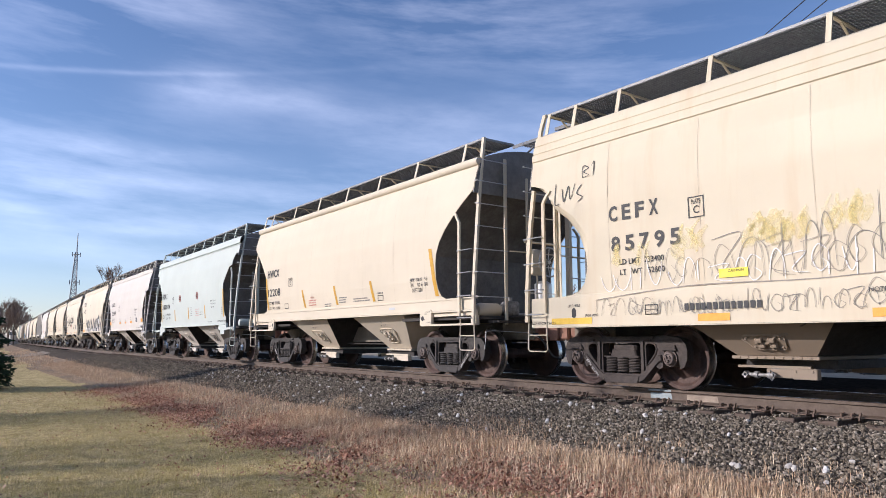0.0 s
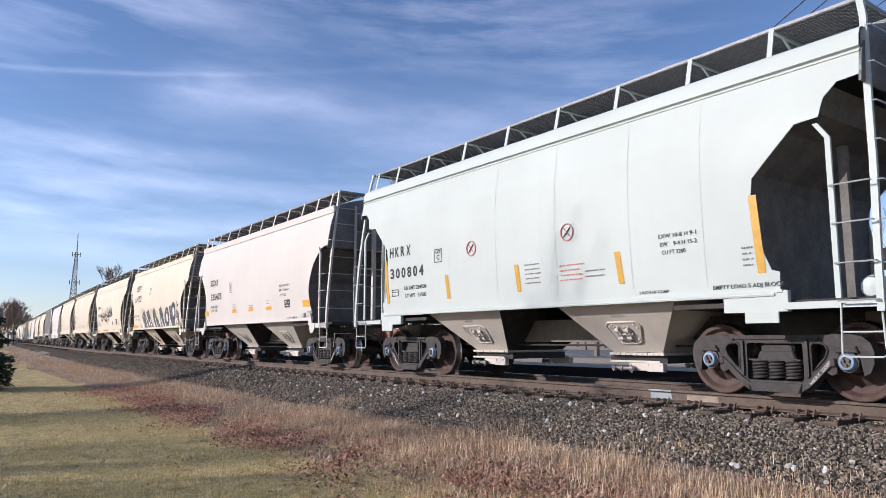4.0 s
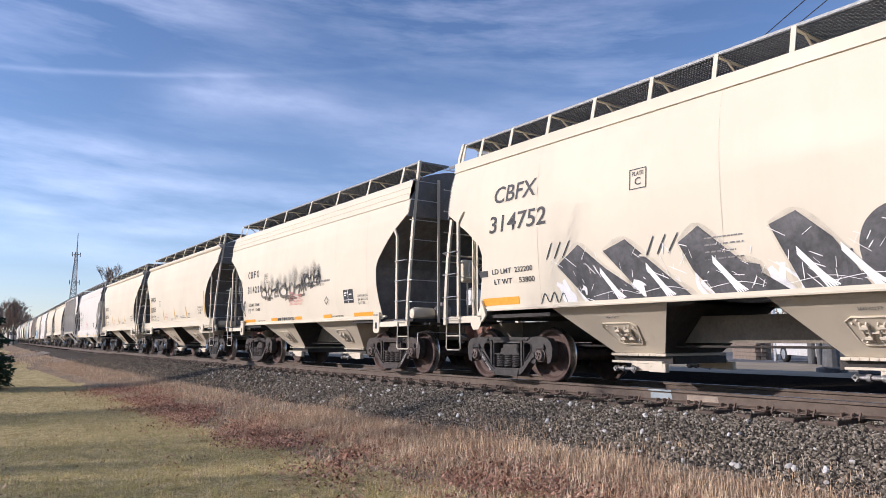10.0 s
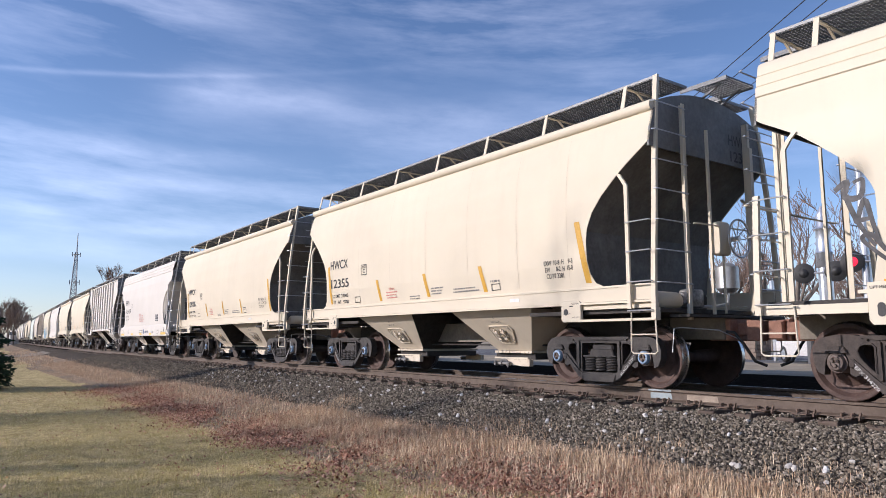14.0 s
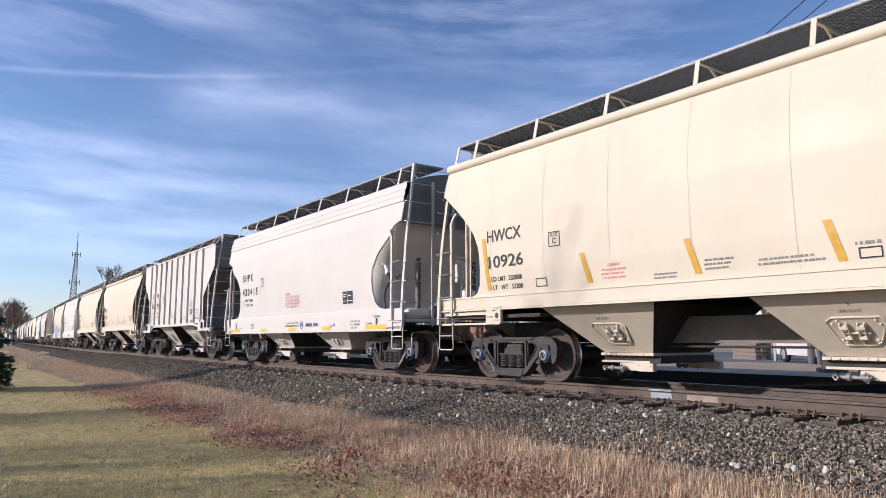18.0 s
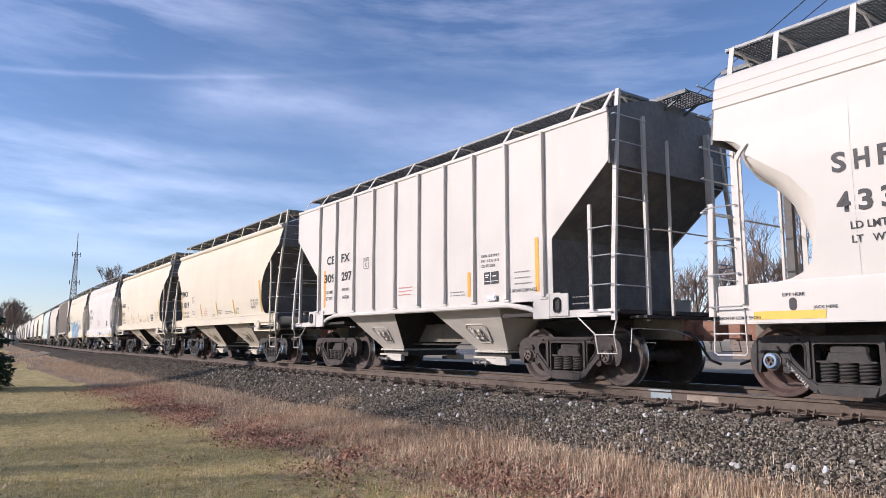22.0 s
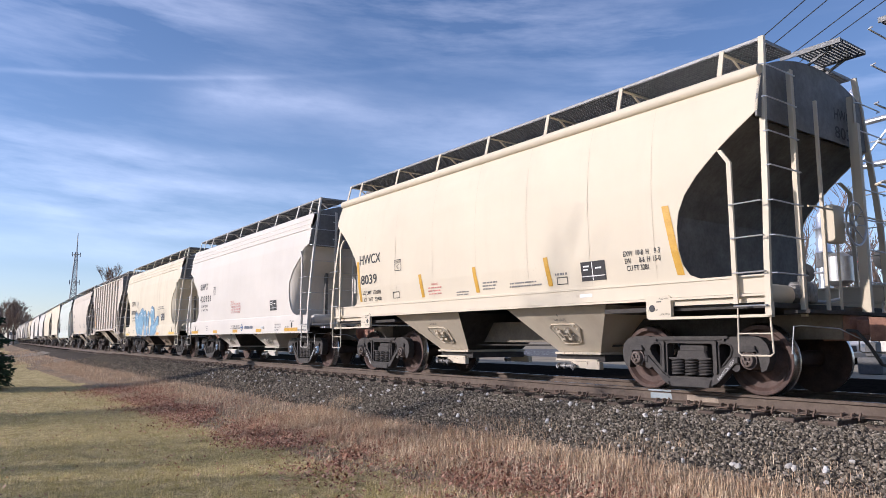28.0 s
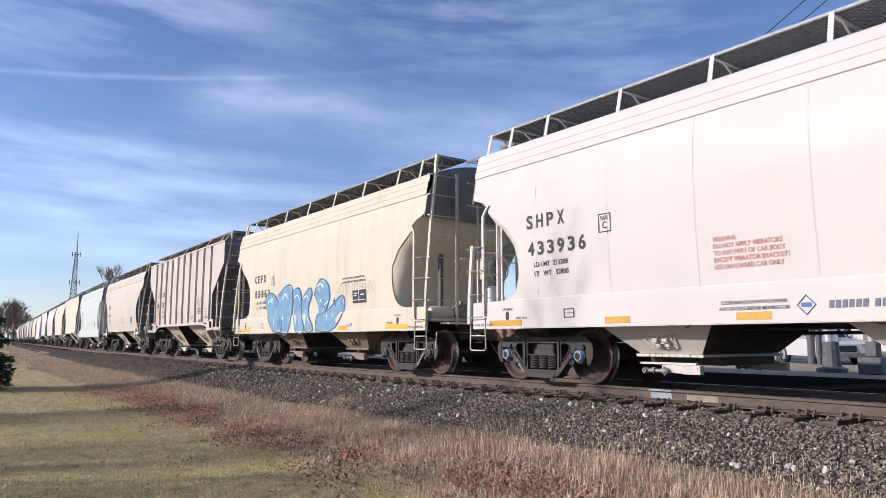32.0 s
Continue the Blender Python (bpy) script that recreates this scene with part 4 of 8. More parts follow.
def spray(wagon, style, strokes, colour, lift=0.007, label="", fade=None):
    """Sprayed lines: each stroke is a list of (x, z) points and a breadth."""
    g = G()
    for turn, (pts, wide) in enumerate(strokes):
        raised = lift + 0.00018 * (turn % 12)
        fine = []
        for i in range(len(pts) - 1):
            p0, p1, p2, p3 = pts[max(i - 1, 0)], pts[i], pts[i + 1], pts[min(i + 2, len(pts) - 1)]
            for j in range(5):
                t = j / 5
                fine.append(tuple(0.5 * (2 * p1[k] + (p2[k] - p0[k]) * t + (2 * p0[k] - 5 * p1[k] + 4 * p2[k] - p3[k]) * t * t + (3 * p1[k] - p0[k] - 3 * p2[k] + p3[k]) * t ** 3) for k in (0, 1)))
        fine.append(pts[-1])
        rows = [[], []]
        for i, (x, z) in enumerate(fine):
            a, b = fine[max(i - 1, 0)], fine[min(i + 1, len(fine) - 1)]
            dx, dz = b[0] - a[0], b[1] - a[1]
            d = math.hypot(dx, dz) or 1
            k = wide * 0.5 * (0.55 + 0.45 * math.sin(math.pi * min(1, 0.15 + i / len(fine))))
            for r, s in ((0, -1), (1, 1)):
                zz = z + s * dx / d * k
                rows[r].append((x - s * dz / d * k, -width_at(style, zz) - raised, zz))
        g.grid(rows)
    ob = tagged(part("spray_paint", g, colour, wagon, label), kind="stuff")
    if fade:
        laid_on(ob, [max(0.12, min(1.0, (fade[1] - z) / (fade[1] - fade[0]))) for _, _, z in g.v])
    return ob


def patch(wagon, style, polys, colour, lift=0.006, label="", soft=False):
    """Filled sprayed shapes, each a fan of (x, z) points; soft ones thin out to their rim."""
    g = G()
    amounts = []
    for turn, p in enumerate(polys):
        raised = lift + 0.00018 * (turn % 12)
        cx, cz = sum(q[0] for q in p) / len(p), sum(q[1] for q in p) / len(p)
        n = len(g.v)
        rings = (1.0, 0.55)
        amounts += [0.0] * len(p) + [0.5] * len(p) + [1.0]
        for k in rings:
            for x, z in p:
                zz = cz + (z - cz) * k
                g.v.append((cx + (x - cx) * k, -width_at(style, zz) - raised, zz))
        g.v.append((cx, -width_at(style, cz) - raised, cz))
        m = len(p)
        for i in range(m):
            j = (i + 1) % m
            g.f.append((n + i, n + j, n + m + j, n + m + i))
            g.f.append((n + m + i, n + m + j, n + 2 * m))
    ob = tagged(part("spray_paint", g, colour, wagon, label), kind="stuff")
    if soft:
        laid_on(ob, amounts)
    return ob


def wagon_body(style, colour, label, near=True, trucks=8.36, steel=None, wheel=None, cap=None, brake=True, lead="board", trail="eave"):
    """One covered hopper with its parts; the near side is -y, the leading end +x."""
    w = thing("hopper_wagon", None, None, label, "rail wagon", "wagons of the freight train")
    w.scale.z = 1.031 if style == "angled" else 1.018
    s = STYLES[style]
    both("side_sheet", style, lambda: side_sheet(style), colour, w, 25)
    part("roof", kept(("roof", style), lambda: roof_sheet(style), 40), colour, w)
    both("top_chord", style, lambda: top_chord(style), colour, w, 40)
    both("side_sill", style, lambda: side_sill(style), colour, w, 40)
    if style == "round":
        for upper in (True, False):
            both("sill_flange", upper, lambda: sill_flange(upper), colour, w, 40)
    pale = colour in (WHITE, OFF_WHITE, BLUE_WHITE)
    chute = DUSTY_WHITE if pale else OLD_CHUTE if style == "flow" else DUSTY
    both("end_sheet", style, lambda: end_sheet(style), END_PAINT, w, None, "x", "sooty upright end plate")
    both("slope_sheet", style, lambda: slope_sheet(style), (DUSTY_WHITE if pale else colour) if style == "flow" else GRIME_AND_SHADE, w, 50 if style == "flow" else None, "x", "rounded end of the tank" if style == "flow" else "grimy sloping end floor")
    both("hopper_chute", style, lambda: hopper(style), chute, w, None, "x", "dusty discharge chute")
    # UNDER's near-black also carries the shade round the bays, sills and deck.
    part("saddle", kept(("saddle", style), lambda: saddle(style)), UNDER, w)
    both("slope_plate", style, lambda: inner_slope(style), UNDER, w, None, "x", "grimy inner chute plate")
    if style != "flow":
        part("centre_sill", kept(("centre_sill", style), lambda: centre_sill(style)), SILL_GRIME_SHADE, w, "grimy centre sill between the chutes")
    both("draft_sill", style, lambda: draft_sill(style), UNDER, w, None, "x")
    # the pale sill end takes this darker colour in place of its shade
    both("sill_end", style, lambda: sill_end(style), SILL_GRIME_SHADE, w, None, "x", "grimy end of the draft sill")
    both("running_board", style, lambda: grating(style), GRATE, w, None, "y", "dark steel grating walkway", "stuff")
    both("board_edge", style, lambda: board_edge(style), BOARD_STEEL, w)
    truck(w, -trucks / 2, steel or STEEL_DARK, wheel or WHEEL_RUST, cap or RUST_CAP, near)
    truck(w, trucks / 2, steel or STEEL_DARK, wheel or WHEEL_RUST, cap or RUST_CAP, near)
    for x in POSTS[style]:
        for k in (1, -1):
            p = part("board_post", kept(("board_post", style == "ribbed", k), lambda: board_post(style) if k > 0 else board_post(style).mirror_y()), colour, w)
            p.location.x = x
    # on flow wagons the deck is an added pale sheet that bounces light
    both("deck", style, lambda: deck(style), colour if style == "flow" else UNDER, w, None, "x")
    for fx in (1, -1):
        for fy in (1, -1):
            top = lead if fx > 0 else trail

            def build():
                g = corner_stile(style, top)
                g.v = [(fx * x, fy * y, z) for x, y, z in g.v]
                if fx * fy < 0:
                    g.f = [f[::-1] for f in g.f]
                return g
            part("corner_stile", kept(("corner_stile", top, fx, fy), build), colour, w)
    corner_copies("inner_stile", style == "ribbed", lambda: inner_stile(style), colour, w)
    corner_copies("end_girder", style, lambda: end_beam(style), colour, w)
    if not near:
        return w
    both("crossover_platform", style, lambda: crossover(style), GRATE, w, None, "turn", "dark steel grating platform", "stuff")
    if style not in ("flow", "angled"):
        corner_copies("jack_pad", style, lambda: jack_pad(style), colour, w)
    corner_copies("stirrup", style == "ribbed", lambda: stirrup(style), colour, w, 50)
    for k, lad in enumerate(corner_copies("end_ladder", "all", lambda: end_stiles(style), colour, w)):
        fx, fy = ((1, 1), (1, -1), (-1, 1), (-1, -1))[k]
        for z in (1.5, 1.95, 2.37, 2.8, 3.22, 3.65, 4.06):
            def er(fx=fx, fy=fy):
                g = end_rung()
                g.v = [(fx * x, fy * y, z) for x, y, z in g.v]
                return g
            part("rung", kept(("end_rung", k), er, 50), GALV, lad).location.z = z
    lads = [o for o in w.children if o.name.startswith("corner_stile")]
    for k, lad in enumerate(lads):
        fx, fy = ((1, 1), (1, -1), (-1, 1), (-1, -1))[k]
        for z in (1.12, 1.52, 1.95, 2.37):
            def sr(fx=fx, fy=fy):
                g = rung(5.27, 5.69)()
                g.v = [(fx * x, fy * y, z) for x, y, z in g.v]
                return g
            part("rung", kept(("side_rung", k), sr, 50), GALV, lad).location.z = z
    for x in s["seams"]:
        for k in (1, -1):
            def seam():
                g = strip_on(style, -0.0032, 0.0032, s["sill"][1] + 0.02, s["sec"][-1][0] - 0.03, 0.004, 0.0, 14)
                return g if k > 0 else g.mirror_y()
            part("weld_seam", kept(("weld_seam", style, k), seam), SEAM_PALE if pale else SEAM, w).location.x = x
    for x in s.get("ribs", ()):
        for k in (1, -1):
            def rib():
                g = G()
                g.prism([(-0.028, 1.40), (0.028, 1.40), (0.028, 4.15), (-0.028, 4.15)], -1.635, -1.565, 0.012)
                g.box(-0.085, 0.085, -1.62, -1.57, 1.365, 1.395, 0.006)
                return g if k > 0 else g.mirror_y()
            part("side_rib", kept(("side_rib", k), rib), colour, w).location.x = x
    both("outlet_gate", style, lambda: outlet_gate(style), UNDER, w, None, "x")
    mid = (s["bays"][2] + s["bays"][3]) / 2
    for x in (-mid, mid):
        for k in (1, -1):
            o = part("gate_plate", kept(("gate_plate", k), lambda: gate_plate(style) if k > 0 else gate_plate(style).mirror_y()), chute, w, "pale sliding gate plate")
            o.location = (x, -0.26 * k if style == "flow" else 0, 0)
            o = part("gate_shaft", kept(("gate_shaft", k), lambda: gate_shaft(style) if k > 0 else gate_shaft(style).mirror_y(), 50), OILY, w)
            o.location = (x, -0.26 * k if style == "flow" else 0, 0)
    both("access_hatch", style, lambda: access_hatch(style), chute, w, 50, "x")
    if style in ("flow", "angled"):
        corner_copies("slope_post", style, lambda: slope_post(style), GRIME_AND_SHADE, w)
    both("end_post", style, lambda: end_posts(style), colour, w, None, "turn")
    both("uncoupling_rod", style, lambda: uncoupling_rod(style), GALV, w, 50, "turn")
    both("coupler", style, lambda: coupler(style), RUST_STEEL, w, None, "turn", "rust brown knuckle coupler")
    both("air_hose", style, lambda: air_hose(style), RUBBER, w, 50, "turn", "black rubber air hose")
    part("brake_piping", kept(("piping", style), lambda: piping(style), 50), UNDER, w)
    if brake:
        part("brake_gear", kept(("brake_gear", style), lambda: brake_gear(style), 45), colour, w, "hand brake gear box with its rod")
        part("air_tank", kept(("air_tank", style), lambda: air_tank(style), 45), colour, w, "small round brake air tank")
        part("brake_cylinder", kept(("brake_cylinder", style), lambda: brake_cylinder(style), 45), GALV, w, "dull grey upright brake cylinder")
        part("control_valve", kept(("control_valve", style), lambda: control_valve(style), 45), OILY, w, "grimy brake control valve")
        part("brake_wheel", kept(("brake_wheel", style), lambda: brake_wheel(style), 50), GALV, w, "spoked steel hand brake wheel")
    return w


SEAM_PALE = worn("pale_seam_bead", (0.53, 0.505, 0.47), (0.58, 0.55, 0.51), 6, 0.6, 0, 0.1)
END_INK = worn("sooty_lettering", (0.05, 0.05, 0.05), (0.085, 0.085, 0.085), 20, 0.7, 0, 0.05)
SEAM = worn("seam_bead_paint", (0.47, 0.41, 0.31), (0.57, 0.50, 0.385), 6, 0.6, 0, 0.1)
RUST_STEEL = worn("rust_brown_casting", (0.20, 0.10, 0.07), (0.30, 0.16, 0.11), 9, 0.85)


def common_marks(w, style, mark, number, limit, light, x=-4.33, z=2.44, cut="3281", heavy=False, ink=None, slant=0.0, mark_w=0.9, num_w=0.95, num_x=None, gap=0.45, size=0.23):
    """Owner's letters, number and the weight lines on the near side."""
    ink = ink or INK
    nx = x + 0.02 if num_x is None else num_x
    if style in ("flow", "poly") and heavy:
        spaced(w, style, mark, x, z, size * 0.92, mark_w, ink)
        spaced(w, style, number, nx, z - gap, size * 0.92, num_w, ink)
    else:
        lettering(w, style, mark, x, z, size, mark_w, ink, slant=slant, heavy=heavy)
        lettering(w, style, number, nx, z - gap, size, num_w, ink, slant=slant, heavy=heavy)
    if limit:
        lettering(w, style, "LD LMT  " + limit, x + 0.15, z - gap - 0.2, 0.08, 0.78, ink)
        lettering(w, style, "LT   WT   " + light, x + 0.15, z - gap - 0.35, 0.08, 0.78, ink)


# Where the marks stand on each of the round-sided wagons.
ROUND_MARKS = {
    "12208": dict(mark=-4.37, high=2.53, wide=0.88, number=-4.35, load=-4.30, plate=-2.82, plate_z=2.19, box=-3.15, box_z=1.59, stripe=-4.52, lean=0.10),
    "12355": dict(mark=-4.19, high=2.44, wide=0.91, number=-4.17, load=-4.12, plate=-2.62, plate_z=2.20, box=-2.98, box_z=1.58, stripe=-4.34, lean=0.10),
    "8039": dict(mark=-4.33, high=2.44, wide=0.95, number=-4.28, load=-4.22, plate=-2.78, plate_z=2.18, box=-2.9, box_z=1.60, stripe=-4.47, lean=0.09),
    "11019": dict(mark=-4.45, high=2.41, wide=0.88, number=-4.38, load=-4.30, plate=-2.96, plate_z=2.12, box=-3.0, box_z=1.68, stripe=-4.64, lean=0.21),
}
ROUND_MARKS["10926"] = ROUND_MARKS["12355"]


def car_round(colour, number, limit, light, exw="9-3", ew="8-2", steel=None, wheel=None, cap=None, edge=None, label=""):
    s = "round"
    w = wagon_body(s, colour, label, True, 8.36, steel, wheel, cap)
    m = ROUND_MARKS.get(number, ROUND_MARKS["11019"])
    lettering(w, s, "HWCX", m["mark"], m["high"], 0.21, m["wide"], INK, heavy=number in ("11019", "12208"))
    lettering(w, s, number, m["number"], 1.98, 0.21, 0.92 if len(number) > 4 else 0.72, INK, heavy=number == "11019")
    lettering(w, s, "LD LMT  " + limit, m["load"], 1.74, 0.08, 0.81, INK)
    lettering(w, s, "LT   WT   " + light, m["load"] + 0.03, 1.59, 0.08, 0.78, INK)
    plate_c(w, s, m["plate"], m["plate_z"], 0.26, 0.24)
    boxed(w, s, m["box"], m["box_z"], 0.26, 0.14)
    e = edge or MUSTARD
    stripe(w, s, m["stripe"], 1.59, 2.52, 0.10, m["lean"], e)
    late = number == "8039"
    for x in (-1.87, -0.07, 1.83) if late else (-1.96, -0.07, 1.76):
        stripe(w, s, x, 1.57, 2.04, 0.10, 0.08 if late else 0.13, e)
    stripe(w, s, 4.21, 1.57, 2.52, 0.115, 0.17, e)
    lettering(w, s, "WARNING", -1.42, 1.79, 0.045, 0.24, RED_INK)
    fine_print(w, s, -1.55, 1.73, 0.54, 3, RED_INK, 0.06, 0.025)
    fine_print(w, s, -0.62, 1.60, 0.5, 2, INK, 0.05)
    fine_print(w, s, 0.20, 1.72, 0.46, 3, INK, 0.055, 0.025)
    fine_print(w, s, 0.94, 1.66, 0.88, 2, INK, 0.055, 0.025)
    boxed(w, s, 2.11, 1.58, 0.24, 0.12)
    fine_print(w, s, 2.08, 1.73, 0.28, 1, INK, 0.07, 0.035)
    lettering(w, s, "EXW  10-8  H    " + exw, 3.50, 1.90, 0.075, 0.64, INK)
    lettering(w, s, "EW       " + ew + "  H  15-0", 3.52, 1.795, 0.075, 0.62, INK)
    lettering(w, s, "CU FT 3281", 3.54, 1.69, 0.075, 0.39, INK)
    tag_holder(w, s, 2.58, 1.33)
    if number == "8039":
        data_panel(w, s, 2.65, 1.60, 0.49, 0.29)
    pad_marks(w, s)
    end_marks(w, s, "HWCX", number)
    frame_number(w, 4.18, "HWCX " + number)
    for f in (False, True):
        chute_words(w, s, "1641 CU FT", 0.5, 0.70, 0.035, 0.26, f)
        chute_words(w, s, "A" if f else "B", 0.5, 0.80, 0.035, 0.03, f)
    return w


def tag_holder(w, s, x, z):
    g = G()
    y = -width_at(s, z) - 0.045
    g.box(x, x + 0.3, y - 0.01, y + 0.02, z, z + 0.1, 0.01)
    g.box(x + 0.03, x + 0.27, y - 0.018, y - 0.01, z + 0.025, z + 0.075)
    part("card_board", g, GALV, w, "small grey card holder")


def pad_marks(w, s):
    """Jacking hole and lifting marks on the pads of the near side."""
    g = G()
    for x in (4.07, -4.07):
        g.spin([(-0.004, 0.0), (-0.004, 0.045), (0.0, 0.05)], 14, (x - 0.1 if x > 0 else x + 0.1, -1.602, 1.14))
        g.quad((x - 0.02, -1.605, 1.22), (x + 0.06, -1.605, 1.22), (x + 0.06, -1.605, 1.235), (x - 0.02, -1.605, 1.235))
    part("jack_hole", g, INK, w, "black round jacking hole")
    for x in (3.9, -4.26):
        for t, dx, z in (("PULL HERE", 0.19, 1.255), ("LIFT HERE", 0.01, 1.105), ("JACK HERE", 0.20, 1.045)):
            base = letter_mesh(t, 0.024)
            hi = max(v.co.x for v in base.vertices)
            me = base.copy()
            for v in me.vertices:
                v.co = (x + dx + v.co.x * 0.16 / hi, -1.604, z + v.co.y)
            me.materials.clear()
            me.materials.append(INK)
            part("lettering", me, INK, w)


def car_flow(colour, mark, number, limit, light, white=True, steel=None, wheel=None, cap=None, label="", edge=None):
    s = "flow"
    w = wagon_body(s, colour, label, True, 8.7 if white else 8.36, steel, wheel, cap, True, "board" if white else "bend", "low" if white else "bend")
    e = edge or YELLOW
    common_marks(w, s, mark, number, limit, light, -4.11 if white else -3.88, 2.555 if white else 2.44, heavy=True, mark_w=0.88, num_w=1.3 if white else 1.2)
    plate_c(w, s, -2.52, 2.30, 0.24, 0.28)
    for x, ww in ((-5.15, 0.86), (-2.46, 0.46), (-0.34, 0.46), (1.82, 0.46), (4.07, 0.92)):
        stripe(w, s, x, 0.955, 1.05, ww, 0.0, e if white or abs(x) < 3 else YELLOW)
    boxed(w, s, -3.3, 1.06, 0.22, 0.14)
    boxed(w, s, -3.3, 1.06, 0.22, 0.075, None, 0.008)
    for x0, x1, x2 in ((-4.78, -4.71, -4.43), (4.46, 4.53, 4.11)):
        lettering(w, s, "LIFT HERE", x0, 1.215, 0.04, 0.26, INK)
        lettering(w, s, "JACK HERE", x2, 1.065, 0.035, 0.27, INK)
        q = [(x1 + 0.047 + 0.045 * math.cos(a), 1.125 + (0.03 if math.sin(a) > 0 else -0.03) + 0.045 * math.sin(a)) for a in [2 * math.pi * (i + 0.5) / 16 for i in range(16)]]
        part("lift_slot", G().prism(q, -1.604, -1.59), INK, w, "black oval lifting slot")
    lettering(w, s, "2 INCH HF COMP SHOES", 5.0, 0.955, 0.045, 0.56, INK)
    lettering(w, s, "2 INCH HF COMP SHOES", -5.66, 0.96, 0.04, 0.6, INK)
    end_marks(w, s, mark, number)
    frame_number(w, (8.7 if white else 8.36) / 2, mark + " " + number)
    for f in (False, True):
        fine = "1629"
        chute_words(w, s, fine, 0.62 if not f else 0.3, 0.62, 0.03, 0.1, f)
    if white:
        for i, (t, ww) in enumerate((("WARNING", 0.32), ("DO NOT APPLY VIBRATORS", 0.92), ("TO ANY PART OF CAR BODY", 0.95), ("EXCEPT VIBRATOR BRACKETS", 1.0), ("USE ON LOADED CAR ONLY", 0.92))):
            lettering(w, s, t, -0.61, 1.95 - 0.088 * i, 0.06, ww, RED_INK)
        lettering(w, s, "CLOSE AND LOCK HATCH COVERS", -0.54, 1.15, 0.042, 0.86, INK)
        lettering(w, s, "AND OUTLETS BEFORE MOVING CAR", -0.57, 1.075, 0.042, 0.92, INK)
        g = G()
        g.tube([(0.54, -1.606, 1.0), (0.645, -1.606, 1.11), (0.54, -1.606, 1.22), (0.435, -1.606, 1.11)], 0.007, 5, True)
        g.quad((0.48, -1.606, 1.085), (0.60, -1.606, 1.085), (0.60, -1.606, 1.135), (0.48, -1.606, 1.135))
        part("emblem", g, BLUE_INK, w, "small blue diamond emblem")
        g = G()
        for i in range(10):
            x = 0.79 + i * 0.071 + (0.05 if i > 5 else 0)
            g.quad((x, -1.608, 1.065), (x + 0.05, -1.608, 1.065), (x + 0.062, -1.608, 1.15), (x + 0.012, -1.608, 1.15))
        tagged(part("maker_band", g, SLATE_INK, w, "row of slanted slate blue marks"), kind="stuff")
        data_panel(w, s, 2.9, 1.57, 0.52, 0.3)
        for i, (t, ww) in enumerate((("EXW 10-8 H  8-5", 0.45), ("EW    8-0 H16-9", 0.45), ("CU FT 3258", 0.29))):
            lettering(w, s, t, 3.35, 1.13 - 0.075 * i, 0.042, ww, INK)
    g = G()
    g.box(2.25, 2.5, -1.625, -1.602, 1.05, 1.12, 0.01)
    part("card_board", g, GALV, w, "small grey card holder")
    # cable and fitting inside the leading cut-out
    if number == "433415":
        g = G()
        g.tube([(4.87, -1.48, 2.16), (5.01, -1.52, 2.00), (4.93, -1.60, 1.80), (4.99, -1.65, 1.60), (5.12, -1.70, 1.42)], 0.026, 7)
        g.tube([(4.89, -1.44, 2.14), (5.13, -1.40, 2.04), (5.29, -1.45, 2.12), (5.47, -1.50, 2.06)], 0.018, 7)
        part("air_line", g, RUBBER, w, "black air line")
        g = G()
        g.tube([(4.57, -1.40, 2.44), (4.63, -1.41, 2.38), (4.67, -1.42, 2.35), (4.77, -1.44, 2.26), (4.79, -1.44, 2.24), (4.89, -1.46, 2.15)], [0.11, 0.11, 0.06, 0.06, 0.085, 0.085], 14)
        part("vibrator_fitting", g, GALV, w)
    return w


def car_sox():
    s = "sox"
    w = wagon_body(s, WHITE, "white covered hopper wagon with orange reflector blocks", True, 9.02, STEEL_DARK, WHEEL_RUST, BLUE_CAP, False, "board", "bend")
    common_marks(w, s, "SOXX", "325475", "", "", -4.0, 2.62, mark_w=0.9, num_w=1.2, num_x=-3.95, gap=0.5, size=0.22)
    lettering(w, s, "LD LMT 234600", -3.92, 1.84, 0.08, 0.75, INK)
    lettering(w, s, "LT WT   51400", -3.92, 1.70, 0.08, 0.7, INK)
    plate_c(w, s, -1.92, 2.28)
    end_marks(w, s, "SOXX", "325475")
    frame_number(w, 4.51, "SOXX 325475")
    for x, ww, z, h in ((-4.65, 0.4, 1.58, 0.17), (-1.66, 0.42, 1.60, 0.1), (-0.1, 0.42, 1.6, 0.1), (1.4, 0.46, 1.6, 0.1), (4.1, 0.46, 1.59, 0.18)):
        part("reflector_block", strip_on(s, x, x + ww, z, z + h, 0.006, rows=2), ORANGE, w)
    fine_print(w, s, -1.6, 1.86, 0.4, 3, INK, 0.07)
    fine_print(w, s, -0.05, 1.78, 0.4, 2, INK, 0.06)
    fine_print(w, s, 1.45, 1.86, 0.3, 2, INK, 0.08)
    lettering(w, s, "EXW 10-8 H 8-9", 2.5, 2.22, 0.07, 0.75, INK)
    lettering(w, s, "EW    9-4 H 14-11", 2.52, 2.09, 0.07, 0.7, INK)
    lettering(w, s, "CU FT 3282", 2.54, 1.95, 0.07, 0.45, INK)
    data_panel(w, s, 2.85, 1.62, 0.4, 0.22)
    lettering(w, s, "JACK HERE", 4.4, 1.42, 0.06, 0.36, INK, 0.02)
    lettering(w, s, "LIFT HERE", 4.4, 1.32, 0.06, 0.36, INK, 0.02)
    lettering(w, s, "2 INCH HF COMP SHOES", 3.0, 1.3, 0.055, 0.7, INK, 0.02)
    tag_holder(w, s, 3.95, 1.33)
    return w


